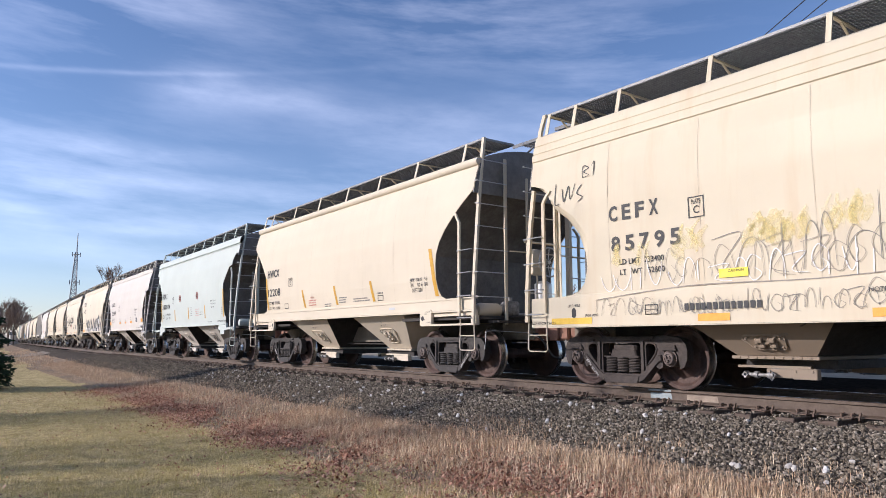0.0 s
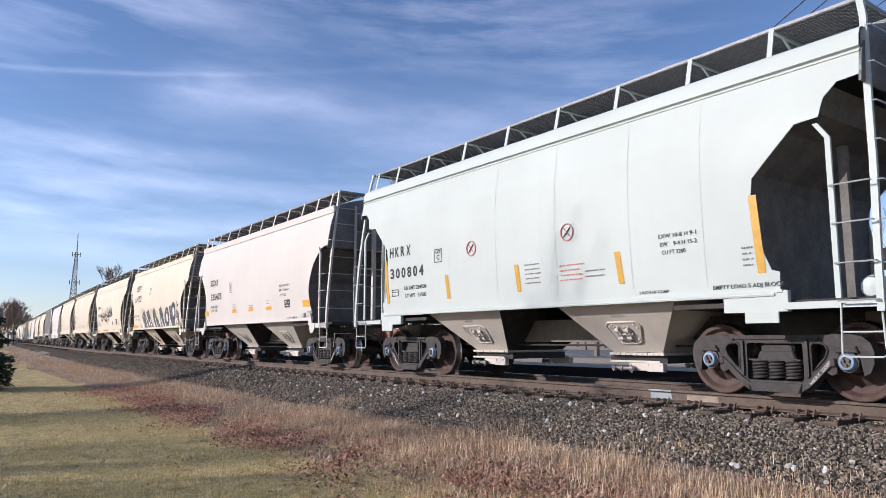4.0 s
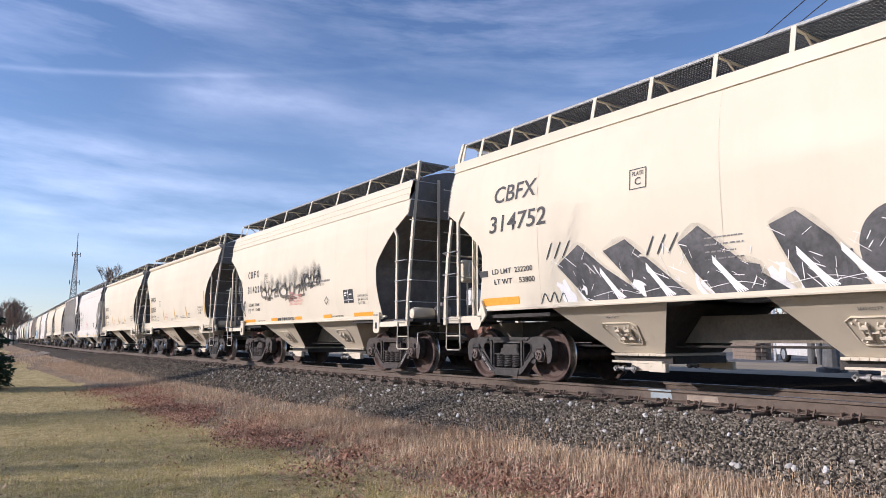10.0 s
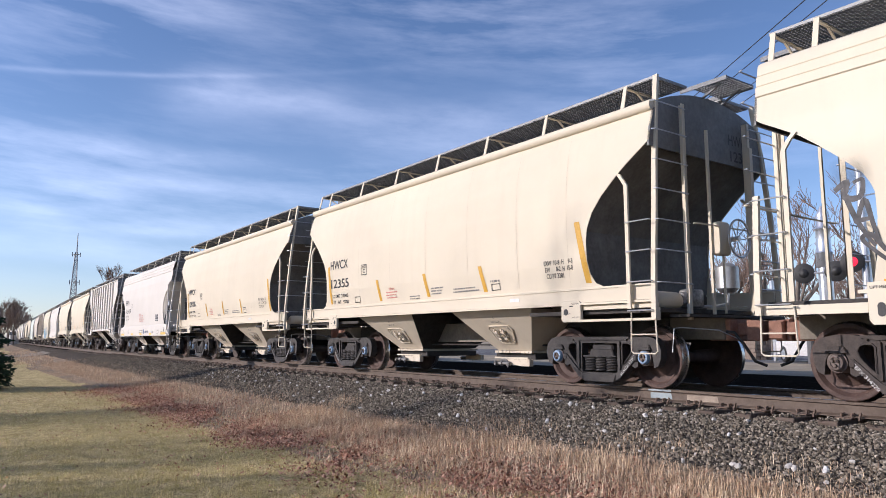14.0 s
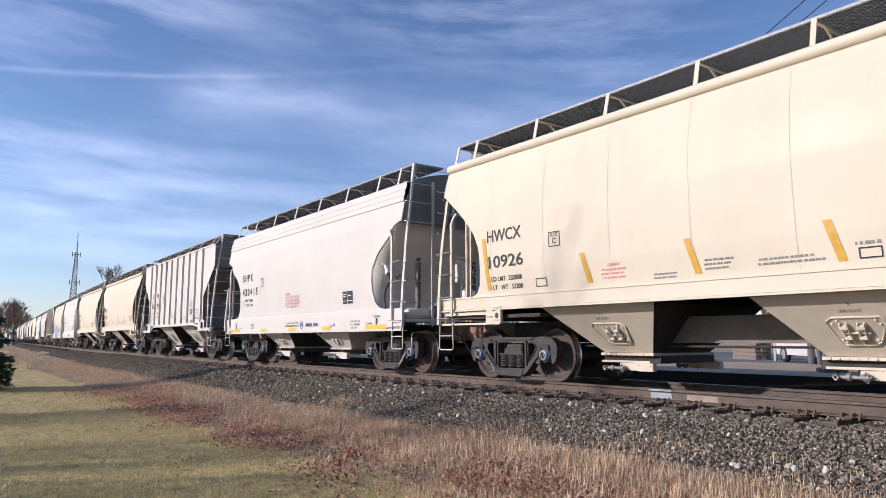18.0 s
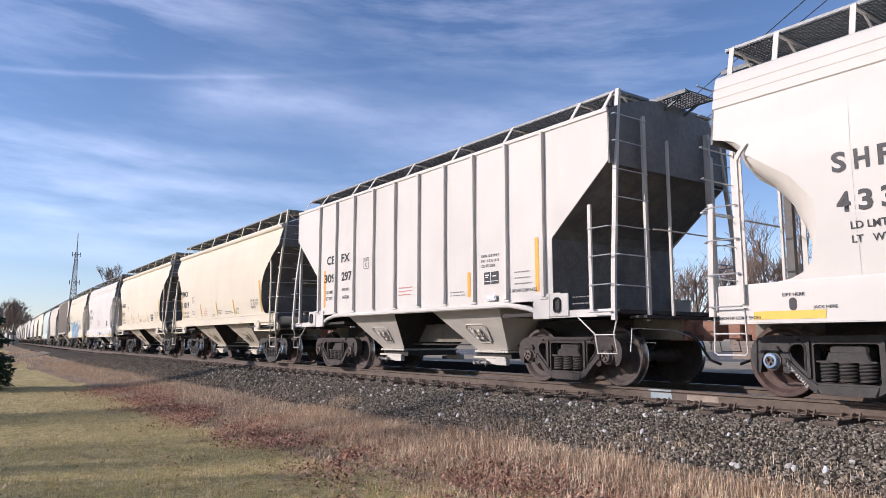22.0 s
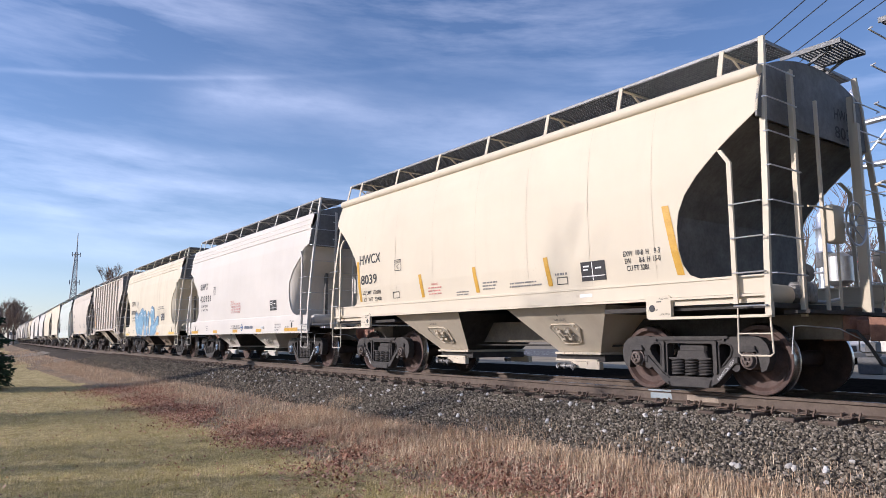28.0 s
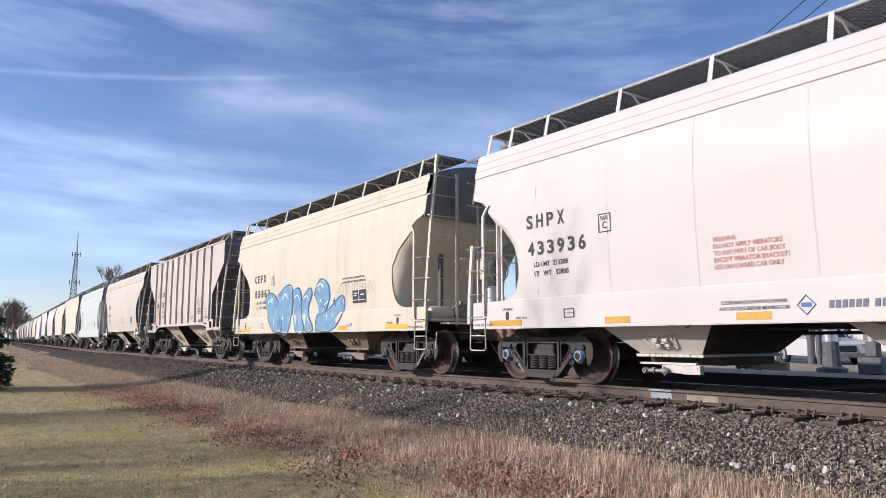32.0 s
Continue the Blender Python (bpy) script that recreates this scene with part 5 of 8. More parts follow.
def ring_stroke(cx, cz, rx, rz, lean=0.2, n=12):
    return [(cx + rx * math.cos(a) - lean * rz * math.sin(a), cz + rz * math.sin(a)) for a in [2 * math.pi * i / n + 0.4 for i in range(n + 4)]]


def car_major():
    s = "slant"
    w = wagon_body(s, CREAM_PALE, "cream covered hopper wagon with big black and white graffiti", True, 9.02, STEEL_DARK, WHEEL_RUST, RUST_CAP, False, "bend", "bend")
    common_marks(w, s, "CBFX", "314752", "", "", -4.22, 3.12, slant=0.12, mark_w=1.1, num_w=1.45, num_x=-4.34, gap=0.52, size=0.29)
    plate_c(w, s, -1.15, 2.84, 0.3, 0.3)
    lettering(w, s, "LD LMT  232200", -4.3, 1.86, 0.09, 1.05, INK)
    lettering(w, s, "LT WT    53800", -4.26, 1.68, 0.09, 1.05, INK)
    part("data_panel", strip_on(s, -4.66, -4.42, 1.83, 1.94, 0.006, rows=1), INK, w)
    stripe(w, s, -4.62, 1.32, 1.45, 0.98, 0.0, ORANGE)
    part("reflector_block", strip_on(s, 3.76, 4.02, 1.30, 1.42, 0.012, rows=1), ORANGE, w)
    dark, light, thin = [], [], []
    r = random.Random(77)
    base = []
    for i in range(46):
        x = r.uniform(-2.5, 4.0)
        base.append(([(x, 1.26), (x - r.uniform(0.0, 0.2), 1.26 + r.uniform(0.1, 0.2)), (x - r.uniform(0.1, 0.35), 1.26 + r.uniform(0.2, 0.42))], r.uniform(0.04, 0.16)))
    spray(w, s, base, SPRAY_WHITE, 0.005, "white sprayed ground")
    dark.append([(-2.67, 1.88), (-2.2, 2.17), (-1.67, 1.76), (-0.85, 1.25), (-2.01, 1.25), (-2.38, 1.61)])
    dark.append([(-1.7, 2.02), (-1.28, 2.15), (-0.62, 1.61), (-0.18, 1.25), (-0.93, 1.25), (-1.33, 1.65)])
    dark.append([(-0.38, 2.0), (-0.06, 2.19), (0.5, 1.7), (1.17, 1.25), (0.16, 1.25), (-0.18, 1.62)])
    dark.append([(0.55, 1.25), (0.82, 1.3), (0.75, 1.62), (0.4, 1.7)])
    dark.append([(0.91, 2.08), (1.25, 2.2), (1.64, 1.85), (2.02, 1.25), (1.29, 1.25), (1.12, 1.62)])
    dark.append([(2.73, 2.15), (3.11, 2.14), (3.3, 1.5), (2.95, 1.5)])
    dark.append([(3.03, 1.53), (3.97, 1.48), (4.2, 1.25), (2.85, 1.25)])
    spray(w, s, [(p + [p[0]], 0.09) for p in dark], SPRAY_MIST, 0.0062, "soft black overspray")
    patch(w, s, dark, SPRAY_BLACK, 0.007, "fat black spray painted letters")
    smear = [([(4.0 + 0.05 * i, 1.98 - 0.02 * i), (3.98 + 0.05 * i, 1.7), (3.95 + 0.05 * i, 1.5 - 0.015 * i)], 0.045) for i in range(8)]
    smear += [([(3.7, 1.45 - 0.05 * i), (4.1, 1.44 - 0.05 * i), (4.52, 1.46 - 0.05 * i)], 0.04) for i in range(4)]
    smear += [([(1.7 + 0.1 * i, 1.3), (1.74 + 0.1 * i, 1.5), (1.7 + 0.12 * i, 1.7)], 0.05) for i in range(3)]
    spray(w, s, smear, SPRAY_BLACK, 0.008, "smeared black spray")
    spray(w, s, [(ring_stroke(2.35, 1.68, 0.29, 0.33, 0.05), 0.30), (ring_stroke(3.47, 1.88, 0.26, 0.30, 0.05), 0.27)], SPRAY_BLACK, 0.009)
    patch(w, s, [ring_stroke(2.35, 1.67, 0.10, 0.19)[:-4], ring_stroke(3.49, 1.89, 0.12, 0.20)[:-4]], SPRAY_WHITE, 0.011)
    spray(w, s, [([(3.66, 1.27), (3.74, 1.46), (3.92, 1.58), (4.06, 1.46), (4.1, 1.28)], 0.11), ([(3.8, 1.3), (3.9, 1.48)], 0.1)], SPRAY_WHITE, 0.0095)
    rnd = random.Random(4)
    for i in range(120):
        x = rnd.uniform(-2.6, 4.2)
        z = rnd.uniform(1.28, 1.95)
        k = rnd.uniform(0.1, 0.4)
        light.append(([(x, z), (x + k * rnd.uniform(-0.9, 0.4), z + k * rnd.uniform(0.2, 0.6))], rnd.uniform(0.004, 0.012)))
    for x in (-1.45, -0.6, 0.45, 1.55, 2.05, 3.1):
        for q in range(5):
            light.append(([(x + 0.03 * q, 1.28 + 0.01 * q), (x - 0.12 + 0.02 * q, 1.45), (x - 0.33, 1.70 + 0.02 * q)], 0.022))
        light.append(([(x - 0.5, 1.36), (x, 1.43), (x + 0.35, 1.36)], 0.008))
    spray(w, s, light, SPRAY_WHITE, 0.012, "white sprayed highlights")
    for x, z in ((-2.72, 2.0), (-0.72, 1.88)):
        for k in (-1, 0, 1):
            thin.append(([(x + 0.18 * k, z), (x + 0.2 * k + 0.15, z + 0.26)], 0.028))
    thin += [([(-3.1, 1.30), (-3.0, 1.46), (-2.9, 1.32), (-2.78, 1.47), (-2.7, 1.30), (-2.58, 1.45), (-2.5, 1.30)], 0.02),
             ([(3.92, 2.14), (4.07, 2.32)], 0.05), ([(4.04, 2.09), (4.16, 2.14), (4.3, 2.2)], 0.09)]
    spray(w, s, thin, INK, 0.010)
    fine_print(w, s, 0.0, 2.0, 0.6, 4, INK, 0.09)
    tag_holder(w, s, 4.1, 1.28)
    lettering(w, s, "JACK HERE", 4.2, 1.19, 0.05, 0.34, INK, 0.04)
    end_marks(w, s, "CBFX", "314752")
    frame_number(w, 4.51, "CBFX 314752")
    for f in (False, True):
        chute_words(w, s, "1641 CU FT", 0.5, 0.72, 0.035, 0.26, f)
    return w


def scrawl(cx, cz, wide, high, seed, n=9):
    """A looping hand-sprayed line."""
    r = random.Random(seed)
    pts = []
    for i in range(n):
        u = i / (n - 1)
        pts.append((cx + (u - 0.5) * wide + r.uniform(-0.08, 0.08) * wide, cz + high * 0.5 * (1 if i % 2 else -1) * r.uniform(0.4, 1.0)))
    return pts


# One looping tag, as wide as 1 and in metres of height, stroke by stroke; the last two underline it.
LOOPING_TAG = [[(0.26, 0.31), (0.15, 0.39), (0.02, 0.32), (0.02, 0.18), (0.13, 0.1), (0.26, 0.13), (0.28, 0.28), (0.19, 0.52)],
             [(0.0, 0.53), (0.1, 0.43), (0.22, 0.45), (0.26, 0.5)],
             [(0.24, 0.46), (0.3, 0.28), (0.31, 0.12)],
             [(0.31, 0.29), (0.39, 0.33), (0.42, 0.54)],
             [(0.52, 0.45), (0.43, 0.36), (0.43, 0.21), (0.49, 0.12), (0.57, 0.18), (0.58, 0.33), (0.51, 0.44)],
             [(0.6, 0.68), (0.62, 0.4), (0.62, 0.12)],
             [(0.69, 0.58), (0.63, 0.34), (0.84, 0.37)],
             [(0.65, 0.28), (0.83, 0.34), (0.78, 0.1), (1.02, 0.09)],
             [(0.9, 0.54), (0.88, 0.18)],
             [(0.93, 0.48), (0.97, 0.11)],
             [(0.99, 0.4), (1.07, 0.18)],
             [(0.21, 0.02), (0.32, 0.07), (0.52, 0.05), (0.69, 0.02)],
             [(0.35, -0.02), (0.45, 0.0), (0.55, -0.02)]]


def looping_tag(x, z, wide, high, breadth):
    """The tag's lines, darkest at their feet, and soft plumes of mist over the tops of its letters."""
    ink, haze = [], []
    for k, stroke in enumerate(LOOPING_TAG):
        pts = [(x + a * wide, z + b * high) for a, b in stroke]
        ink.append((pts, breadth))
        if k > 10:
            continue
        a, b = max(pts, key=lambda p: p[1])
        haze.append(ring_stroke(a, b + 0.3 * breadth, breadth * (1.5 + 0.3 * (k % 3)), breadth * (2.2 + 0.5 * (k % 2)), 0.1, 16)[:-4])
    return ink, haze


def car_joker():
    s = "poly"
    w = wagon_body(s, CREAM_PALE, "cream covered hopper wagon with black scrawled graffiti", True, 8.36, STEEL_RUST, WHEEL_RUST, RUST_CAP, True, "board", "low")
    common_marks(w, s, "CBFX", "314220", "", "", -3.82, 2.63, heavy=True, mark_w=0.9, num_w=1.2, num_x=-3.85, gap=0.47, size=0.22)
    lettering(w, s, "LD LMT 233600", -3.78, 1.75, 0.08, 0.9, INK)
    lettering(w, s, "LT WT   52400", -3.78, 1.60, 0.08, 0.9, INK)
    plate_c(w, s, -2.43, 2.4, 0.28, 0.28)
    for x, ww in ((-4.33, 0.96), (-2.06, 0.48), (-0.34, 0.48), (1.48, 0.46), (3.14, 0.92)):
        stripe(w, s, x, 1.265, 1.35, ww, 0.0, ORANGE)
    g = G()
    for i in range(3):
        x = -1.54 + i * 0.085
        g.quad((x, -1.522, 1.265), (x + 0.062, -1.522, 1.265), (x + 0.062, -1.528, 1.345), (x, -1.528, 1.345))
    tagged(part("maker_band", g, INK, w, "row of black maker's marks"), kind="stuff")
    lettering(w, s, "THROUGH SILL", -1.26, 1.265, 0.082, 0.9, INK, slant=0.2, heavy=True)
    for i, (t, ww) in enumerate((("WARNING", 0.3), ("DO NOT APPLY VIBRATORS", 0.85), ("TO ANY PART OF CAR BODY", 0.85), ("EXCEPT VIBRATOR BRACKETS", 0.92), ("USE ON LOADED CAR ONLY", 0.85))):
        lettering(w, s, t, -0.57, 1.98 - 0.078 * i, 0.056, ww, RED_INK, 0.0155)
    for x, z, wide, high, breadth in ((-2.66, 1.90, 1.34, 0.78, 0.085), (-1.22, 1.83, 1.70, 1.0, 0.11), (0.49, 2.10, 0.95, 0.74, 0.085)):
        ink, haze = looping_tag(x, z, wide, high, breadth)
        patch(w, s, haze, SPRAY_PUFF, 0.0085, "soft grey overspray", True)
        spray(w, s, ink, SPRAY_THIN, 0.0115, "black sprayed scrawl", (z + 0.28 * high, z + 0.62 * high))
    tag = [([(-4.72, 2.34), (-4.58, 2.42), (-4.62, 2.26), (-4.46, 2.24), (-4.42, 2.42), (-4.52, 2.40)], 0.07), ([(-4.62, 2.30), (-4.52, 2.0), (-4.36, 1.70)], 0.06), ([(-4.52, 1.95), (-4.42, 2.2), (-4.36, 1.96), (-4.3, 1.7)], 0.06), ([(-4.55, 1.98), (-4.34, 2.0)], 0.05),
           ([(-4.17, 1.46), (-4.42, 1.7), (-4.48, 1.8), (-4.38, 1.82), (-4.24, 1.64), (-4.18, 1.86), (-4.08, 1.93), (-4.06, 1.78), (-4.17, 1.46)], 0.05)]
    spray(w, s, tag, SPRAY_BLACK, 0.010)
    patch(w, s, [ring_stroke(x, 2.48, 0.15, 0.24, 0.1, 14)[:-4] for x in (-4.64, -4.54, -4.44)], SPRAY_PUFF, 0.0095, "soft grey overspray", True)
    boxed(w, s, -3.88, 1.55, 0.2, 0.14)
    data_panel(w, s, 2.7, 1.59, 0.5, 0.32)
    g = G()
    g.tube([(1.785, -1.60, 1.60), (1.89, -1.60, 1.70), (1.785, -1.60, 1.80), (1.68, -1.60, 1.70)], 0.008, 5, True)
    part("emblem", g, GREY_INK, w, "small diamond emblem")
    fine_print(w, s, 0.61, 2.18, 1.55, 1, INK, 0.1, 0.05)
    lettering(w, s, "APPLIED PARAGOULD 05-2012", 0.62, 2.095, 0.05, 1.07, INK, 0.016)
    for i, (t, ww) in enumerate((("EXW 10-8 H 9-3", 0.47), ("EW   8-6 H 14-6", 0.46), ("CU FT 3281", 0.33))):
        lettering(w, s, t, 3.42, 1.71 - 0.085 * i, 0.055, ww, INK)
    lettering(w, s, "2 INCH HF COMP SHOES", 1.98, 1.275, 0.04, 0.62, INK)
    lettering(w, s, "2 INCH HF COMP SHOES", -3.12, 1.275, 0.035, 0.6, INK)
    for x in (4.34, -4.34):
        lettering(w, s, "LIFT HERE", x - 0.1, 1.25, 0.03, 0.2, INK, 0.11)
        q = [(x + 0.04 * math.cos(a), 1.03 + (0.035 if math.sin(a) > 0 else -0.035) + 0.04 * math.sin(a)) for a in [2 * math.pi * (i + 0.5) / 16 for i in range(16)]]
        part("lift_slot", G().prism(q, -1.609, -1.59), INK, w, "black oval lifting slot")
    end_marks(w, s, "CBFX", "314220")
    frame_number(w, 4.18, "CBFX 314220")
    return w


def car_blue():
    s = "angled"
    w = wagon_body(s, BLUE_WHITE, "pale blue covered hopper wagon with amber stripes", True, 8.36, STEEL_DARK, WHEEL_RUST, BLUE_CAP, True, "bend", "bend")
    spaced(w, s, "HKRX", -4.20, 2.45, 0.2, 0.82, INK, 0.68)
    spaced(w, s, "300804", -4.19, 2.0, 0.2, 1.28, INK, 0.68)
    lettering(w, s, "LD LMT 234500", -3.65, 1.735, 0.075, 0.82, INK)
    lettering(w, s, "LT WT   51500", -3.62, 1.575, 0.075, 0.78, INK)
    boxed(w, s, -4.15, 1.62, 0.26, 0.14)
    boxed(w, s, -4.15, 1.62, 0.26, 0.09, None, 0.008)
    plate_c(w, s, -2.51, 2.2, 0.27, 0.26)
    for x, z0, z1 in ((-4.42, 1.47, 2.40), (-2.17, 1.48, 1.94), (-0.12, 1.5, 1.96), (2.10, 1.5, 1.96), (4.26, 1.49, 2.43)):
        stripe(w, s, x, z0, z1, 0.105, 0.05, MUSTARD)
    for x in (-1.30, 1.17):
        g = G()
        g.tube([(p[0], -width_at(s, p[1]) - 0.010, p[1]) for p in ring_stroke(x, 2.36, 0.13, 0.13, 0.0, 18)[:-4]], 0.012, 5, True)
        part("warning_roundel", g, RED_INK, w, "red ring of a warning roundel")
        for k in (-1, 1):
            g = G()
            g.bar((x - 0.07, -width_at(s, 2.36) - 0.012, 2.36 - 0.07 * k), (x + 0.07, -width_at(s, 2.36) - 0.012, 2.36 + 0.07 * k), 0.018, 0.006)
            part("roundel_stroke", g, INK if k > 0 else RED_INK, w)
    fine_print(w, s, 0.14, 1.92, 0.4, 5, INK, 0.075)
    fine_print(w, s, 0.96, 1.84, 0.55, 4, RED_INK, 0.075)
    fine_print(w, s, 1.5, 1.72, 0.42, 2, INK, 0.08)
    lettering(w, s, "EXW 10-8 H 9-1", 2.9, 2.06, 0.055, 0.6, INK)
    lettering(w, s, "EW    9-4 H 15-2", 2.92, 1.95, 0.055, 0.58, INK)
    lettering(w, s, "CU FT 3260", 2.94, 1.84, 0.055, 0.38, INK)
    lettering(w, s, "EMPTY LOAD 5 ADJ BLOCK", 3.68, 1.33, 0.05, 0.95, INK)
    lettering(w, s, "2 INCH HF COMP", 2.5, 1.33, 0.04, 0.5, INK)
    fine_print(w, s, 4.12, 1.8, 0.16, 4, INK, 0.07)
    end_marks(w, s, "HKRX", "300804")
    frame_number(w, 4.18, "HKRX 300804")
    for f in (False, True):
        chute_words(w, s, "1640 CU FT", 0.5, 0.72, 0.035, 0.26, f)
    return w


def car_ribbed(colour, near=True, label="", mark=True):
    s = "ribbed"
    w = wagon_body(s, colour, label, near, 8.36, STEEL_RUST, WHEEL_GREY, RUST_CAP, False)
    if not mark:
        return w
    lettering(w, s, "CE", -3.8, 2.6, 0.2, 0.45, INK, 0.008, heavy=True)
    lettering(w, s, "FX", -3.01, 2.6, 0.2, 0.45, INK, 0.008, heavy=True)
    lettering(w, s, "309", -3.94, 2.15, 0.2, 0.61, INK, 0.008, heavy=True)
    lettering(w, s, "297", -2.99, 2.15, 0.2, 0.53, INK, 0.008, heavy=True)
    lettering(w, s, "LD LMT", -3.8, 1.86, 0.08, 0.36, INK)
    lettering(w, s, "LT WT", -3.8, 1.7, 0.08, 0.34, INK)
    fine_print(w, s, -2.98, 1.9, 0.4, 1, INK, 0.1, 0.06)
    lettering(w, s, "54700", -2.95, 1.7, 0.08, 0.34, INK)
    plate_c(w, s, -1.88, 2.34, 0.24, 0.26)
    for x, z0, z1 in ((-3.96, 1.52, 2.46), (-2.42, 1.5, 1.98), (-0.60, 1.5, 1.98), (2.11, 1.5, 1.96), (3.97, 1.5, 2.4)):
        stripe(w, s, x, z0, z1, 0.09, 0.0, ORANGE)
    for i in range(3):
        fine_print(w, s, -0.34, 1.80 - 0.075 * i, 0.6, 1, RED_INK, seed=i)
    lettering(w, s, "EXW 10-8 H 4-7", 2.54, 2.19, 0.05, 0.5, INK)
    lettering(w, s, "EW   9-0 H 14-10", 2.54, 2.1, 0.05, 0.5, INK)
    lettering(w, s, "CU FT 3260", 2.54, 2.01, 0.05, 0.38, INK)
    data_panel(w, s, 2.61, 1.70, 0.41, 0.22)
    fine_print(w, s, 1.55, 1.6, 0.5, 2, INK, 0.06)
    fine_print(w, s, 3.44, 1.85, 0.5, 3, INK, 0.1)
    lettering(w, s, "2 INCH HF COMP SHOES", 3.32, 1.52, 0.055, 0.68, INK)
    fine_print(w, s, 4.79, 1.36, 0.5, 3, INK, 0.1)
    g = G()
    for x in (4.45, -4.63):
        g.box(x, x + 0.14, -1.618, -1.606, 1.14, 1.38, 0.04)
    part("jack_hole", g, INK, w, "black lifting slot")
    tag_holder(w, s, 2.69, 1.40)
    return w


def tag_strokes(x0, x1, z, high, seed, wide):
    """Hooks, arches and loops of hasty tags in a row."""
    r = random.Random(seed)
    out = []
    x = x0
    while x < x1:
        h, wd = high * r.uniform(0.5, 1.1), high * r.uniform(0.35, 0.9)
        b = z - high / 2 + r.uniform(-0.1, 0.15) * high
        kind = r.randrange(5)
        if kind == 0:
            p = [(x, b + h), (x + wd * 0.2, b + h * 0.3), (x + wd * 0.5, b), (x + wd * 0.8, b + h * 0.3), (x + wd, b + h * 0.9)]
        elif kind == 1:
            p = [(x, b), (x + wd * 0.2, b + h * 0.7), (x + wd * 0.5, b + h), (x + wd * 0.85, b + h * 0.7), (x + wd * 0.9, b)]
        elif kind == 2:
            p = [(x + wd * 0.9, b + h * 0.8), (x + wd * 0.4, b + h), (x, b + h * 0.5), (x + wd * 0.4, b), (x + wd * 0.9, b + h * 0.25), (x + wd * 0.5, b + h * 0.5)]
        elif kind == 3:
            p = [(x, b), (x + wd * 0.1, b + h * 1.2)]
        else:
            p = [(x, b + h * 0.9), (x + wd, b + h), (x + wd * 0.3, b + h * 0.2), (x + wd * 1.1, b)]
        out.append((p, wide))
        x += wd * r.uniform(0.7, 1.3)
    return out


def car_old(number_graffiti):
    """The weathered cream wagons with the deep sill plate."""
    if number_graffiti == "tags":
        w = car_flow(BUFF, "CEFX", "85795", "233400", "52600", False, STEEL_RUST, WHEEL_RUST, RUST_CAP, "rust-streaked cream covered hopper wagon covered in thin graffiti tags", ORANGE)
        s = "flow"
        spray(w, s, tag_strokes(-2.2, 4.2, 1.76, 0.56, 5, 0.009), GREY_INK, 0.012, "thin dark sprayed tags")
        spray(w, s, tag_strokes(-3.3, 4.0, 1.70, 0.40, 15, 0.008), SPRAY_GREY, 0.015, "thin dark sprayed tags")
        spray(w, s, tag_strokes(-3.6, 4.4, 1.16, 0.20, 6, 0.007), GREY_INK, 0.010, "thin dark sprayed tags")
        spray(w, s, tag_strokes(-4.2, 4.4, 1.20, 0.25, 16, 0.008), SPRAY_GREY, 0.013, "thin grey sprayed tags")
        spray(w, s, tag_strokes(-4.1, 1.2, 1.62, 0.36, 8, 0.014), SPRAY_WHITE, 0.011, "thin white sprayed tags")
        spray(w, s, [([(-4.2, 1.3), (-2.6, 1.42), (-0.9, 1.40), (0.4, 1.46)], 0.016)], SPRAY_GREY, 0.012)
        spray(w, s, [([(-4.98, 3.2), (-5.0, 2.88), (-4.9, 2.86)], 0.02), ([(-4.84, 3.1), (-4.8, 2.88), (-4.7, 3.12), (-4.66, 2.9), (-4.56, 3.14)], 0.02), ([(-4.42, 3.1), (-4.52, 2.98), (-4.4, 2.9), (-4.5, 2.84)], 0.02),
                     ([(-4.4, 3.2), (-4.4, 3.38), (-4.28, 3.34), (-4.38, 3.29), (-4.27, 3.22), (-4.4, 3.2)], 0.016), ([(-4.18, 3.2), (-4.17, 3.42), (-4.22, 3.36)], 0.016)], INK, 0.010)
        blots = []
        r = random.Random(12)
        for x, z, n, wd in ((-3.9, 1.92, 10, 1.3), (-2.65, 2.06, 9, 0.35), (-1.76, 2.04, 30, 0.8), (-0.72, 2.12, 14, 0.4), (0.2, 2.3, 16, 0.6), (1.2, 2.3, 14, 0.8)):
            for k in range(n):
                cx, cz = x + r.uniform(0, wd), z + r.uniform(-0.08, 0.08)
                blots.append(([(cx, cz - 0.14), (cx + r.uniform(-0.1, 0.1), cz), (cx + r.uniform(-0.1, 0.14), cz + 0.14)], r.uniform(0.04, 0.10)))
        spray(w, s, blots, SPRAY_YELLOW, 0.009, "faded yellow sprayed puffs")
        part("caution_label", strip_on(s, -2.13, -1.73, 1.49, 1.60, 0.018, rows=1), STICKER, w, "yellow caution sticker")
        lettering(w, s, "CAUTION", -2.0, 1.555, 0.03, 0.22, INK, 0.022)
        g = G()
        for i in range(13):
            x = -2.65 + i * 0.085
            g.quad((x, -1.615, 1.10), (x + 0.06, -1.615, 1.10), (x + 0.06, -1.615, 1.19), (x, -1.615, 1.19))
        tagged(part("maker_band", g, INK, w, "row of black maker's marks"), kind="stuff")
        lettering(w, s, "CLOSE AND LOCK HATCH", 0.05, 1.66, 0.05, 0.7, INK, 0.014)
        lettering(w, s, "COVERS BEFORE MOVING", 0.02, 1.56, 0.05, 0.7, INK, 0.014)
        lettering(w, s, "NOTE: CAR HAS ROTARY", -0.35, 1.22, 0.05, 0.8, INK, 0.022)
        return w
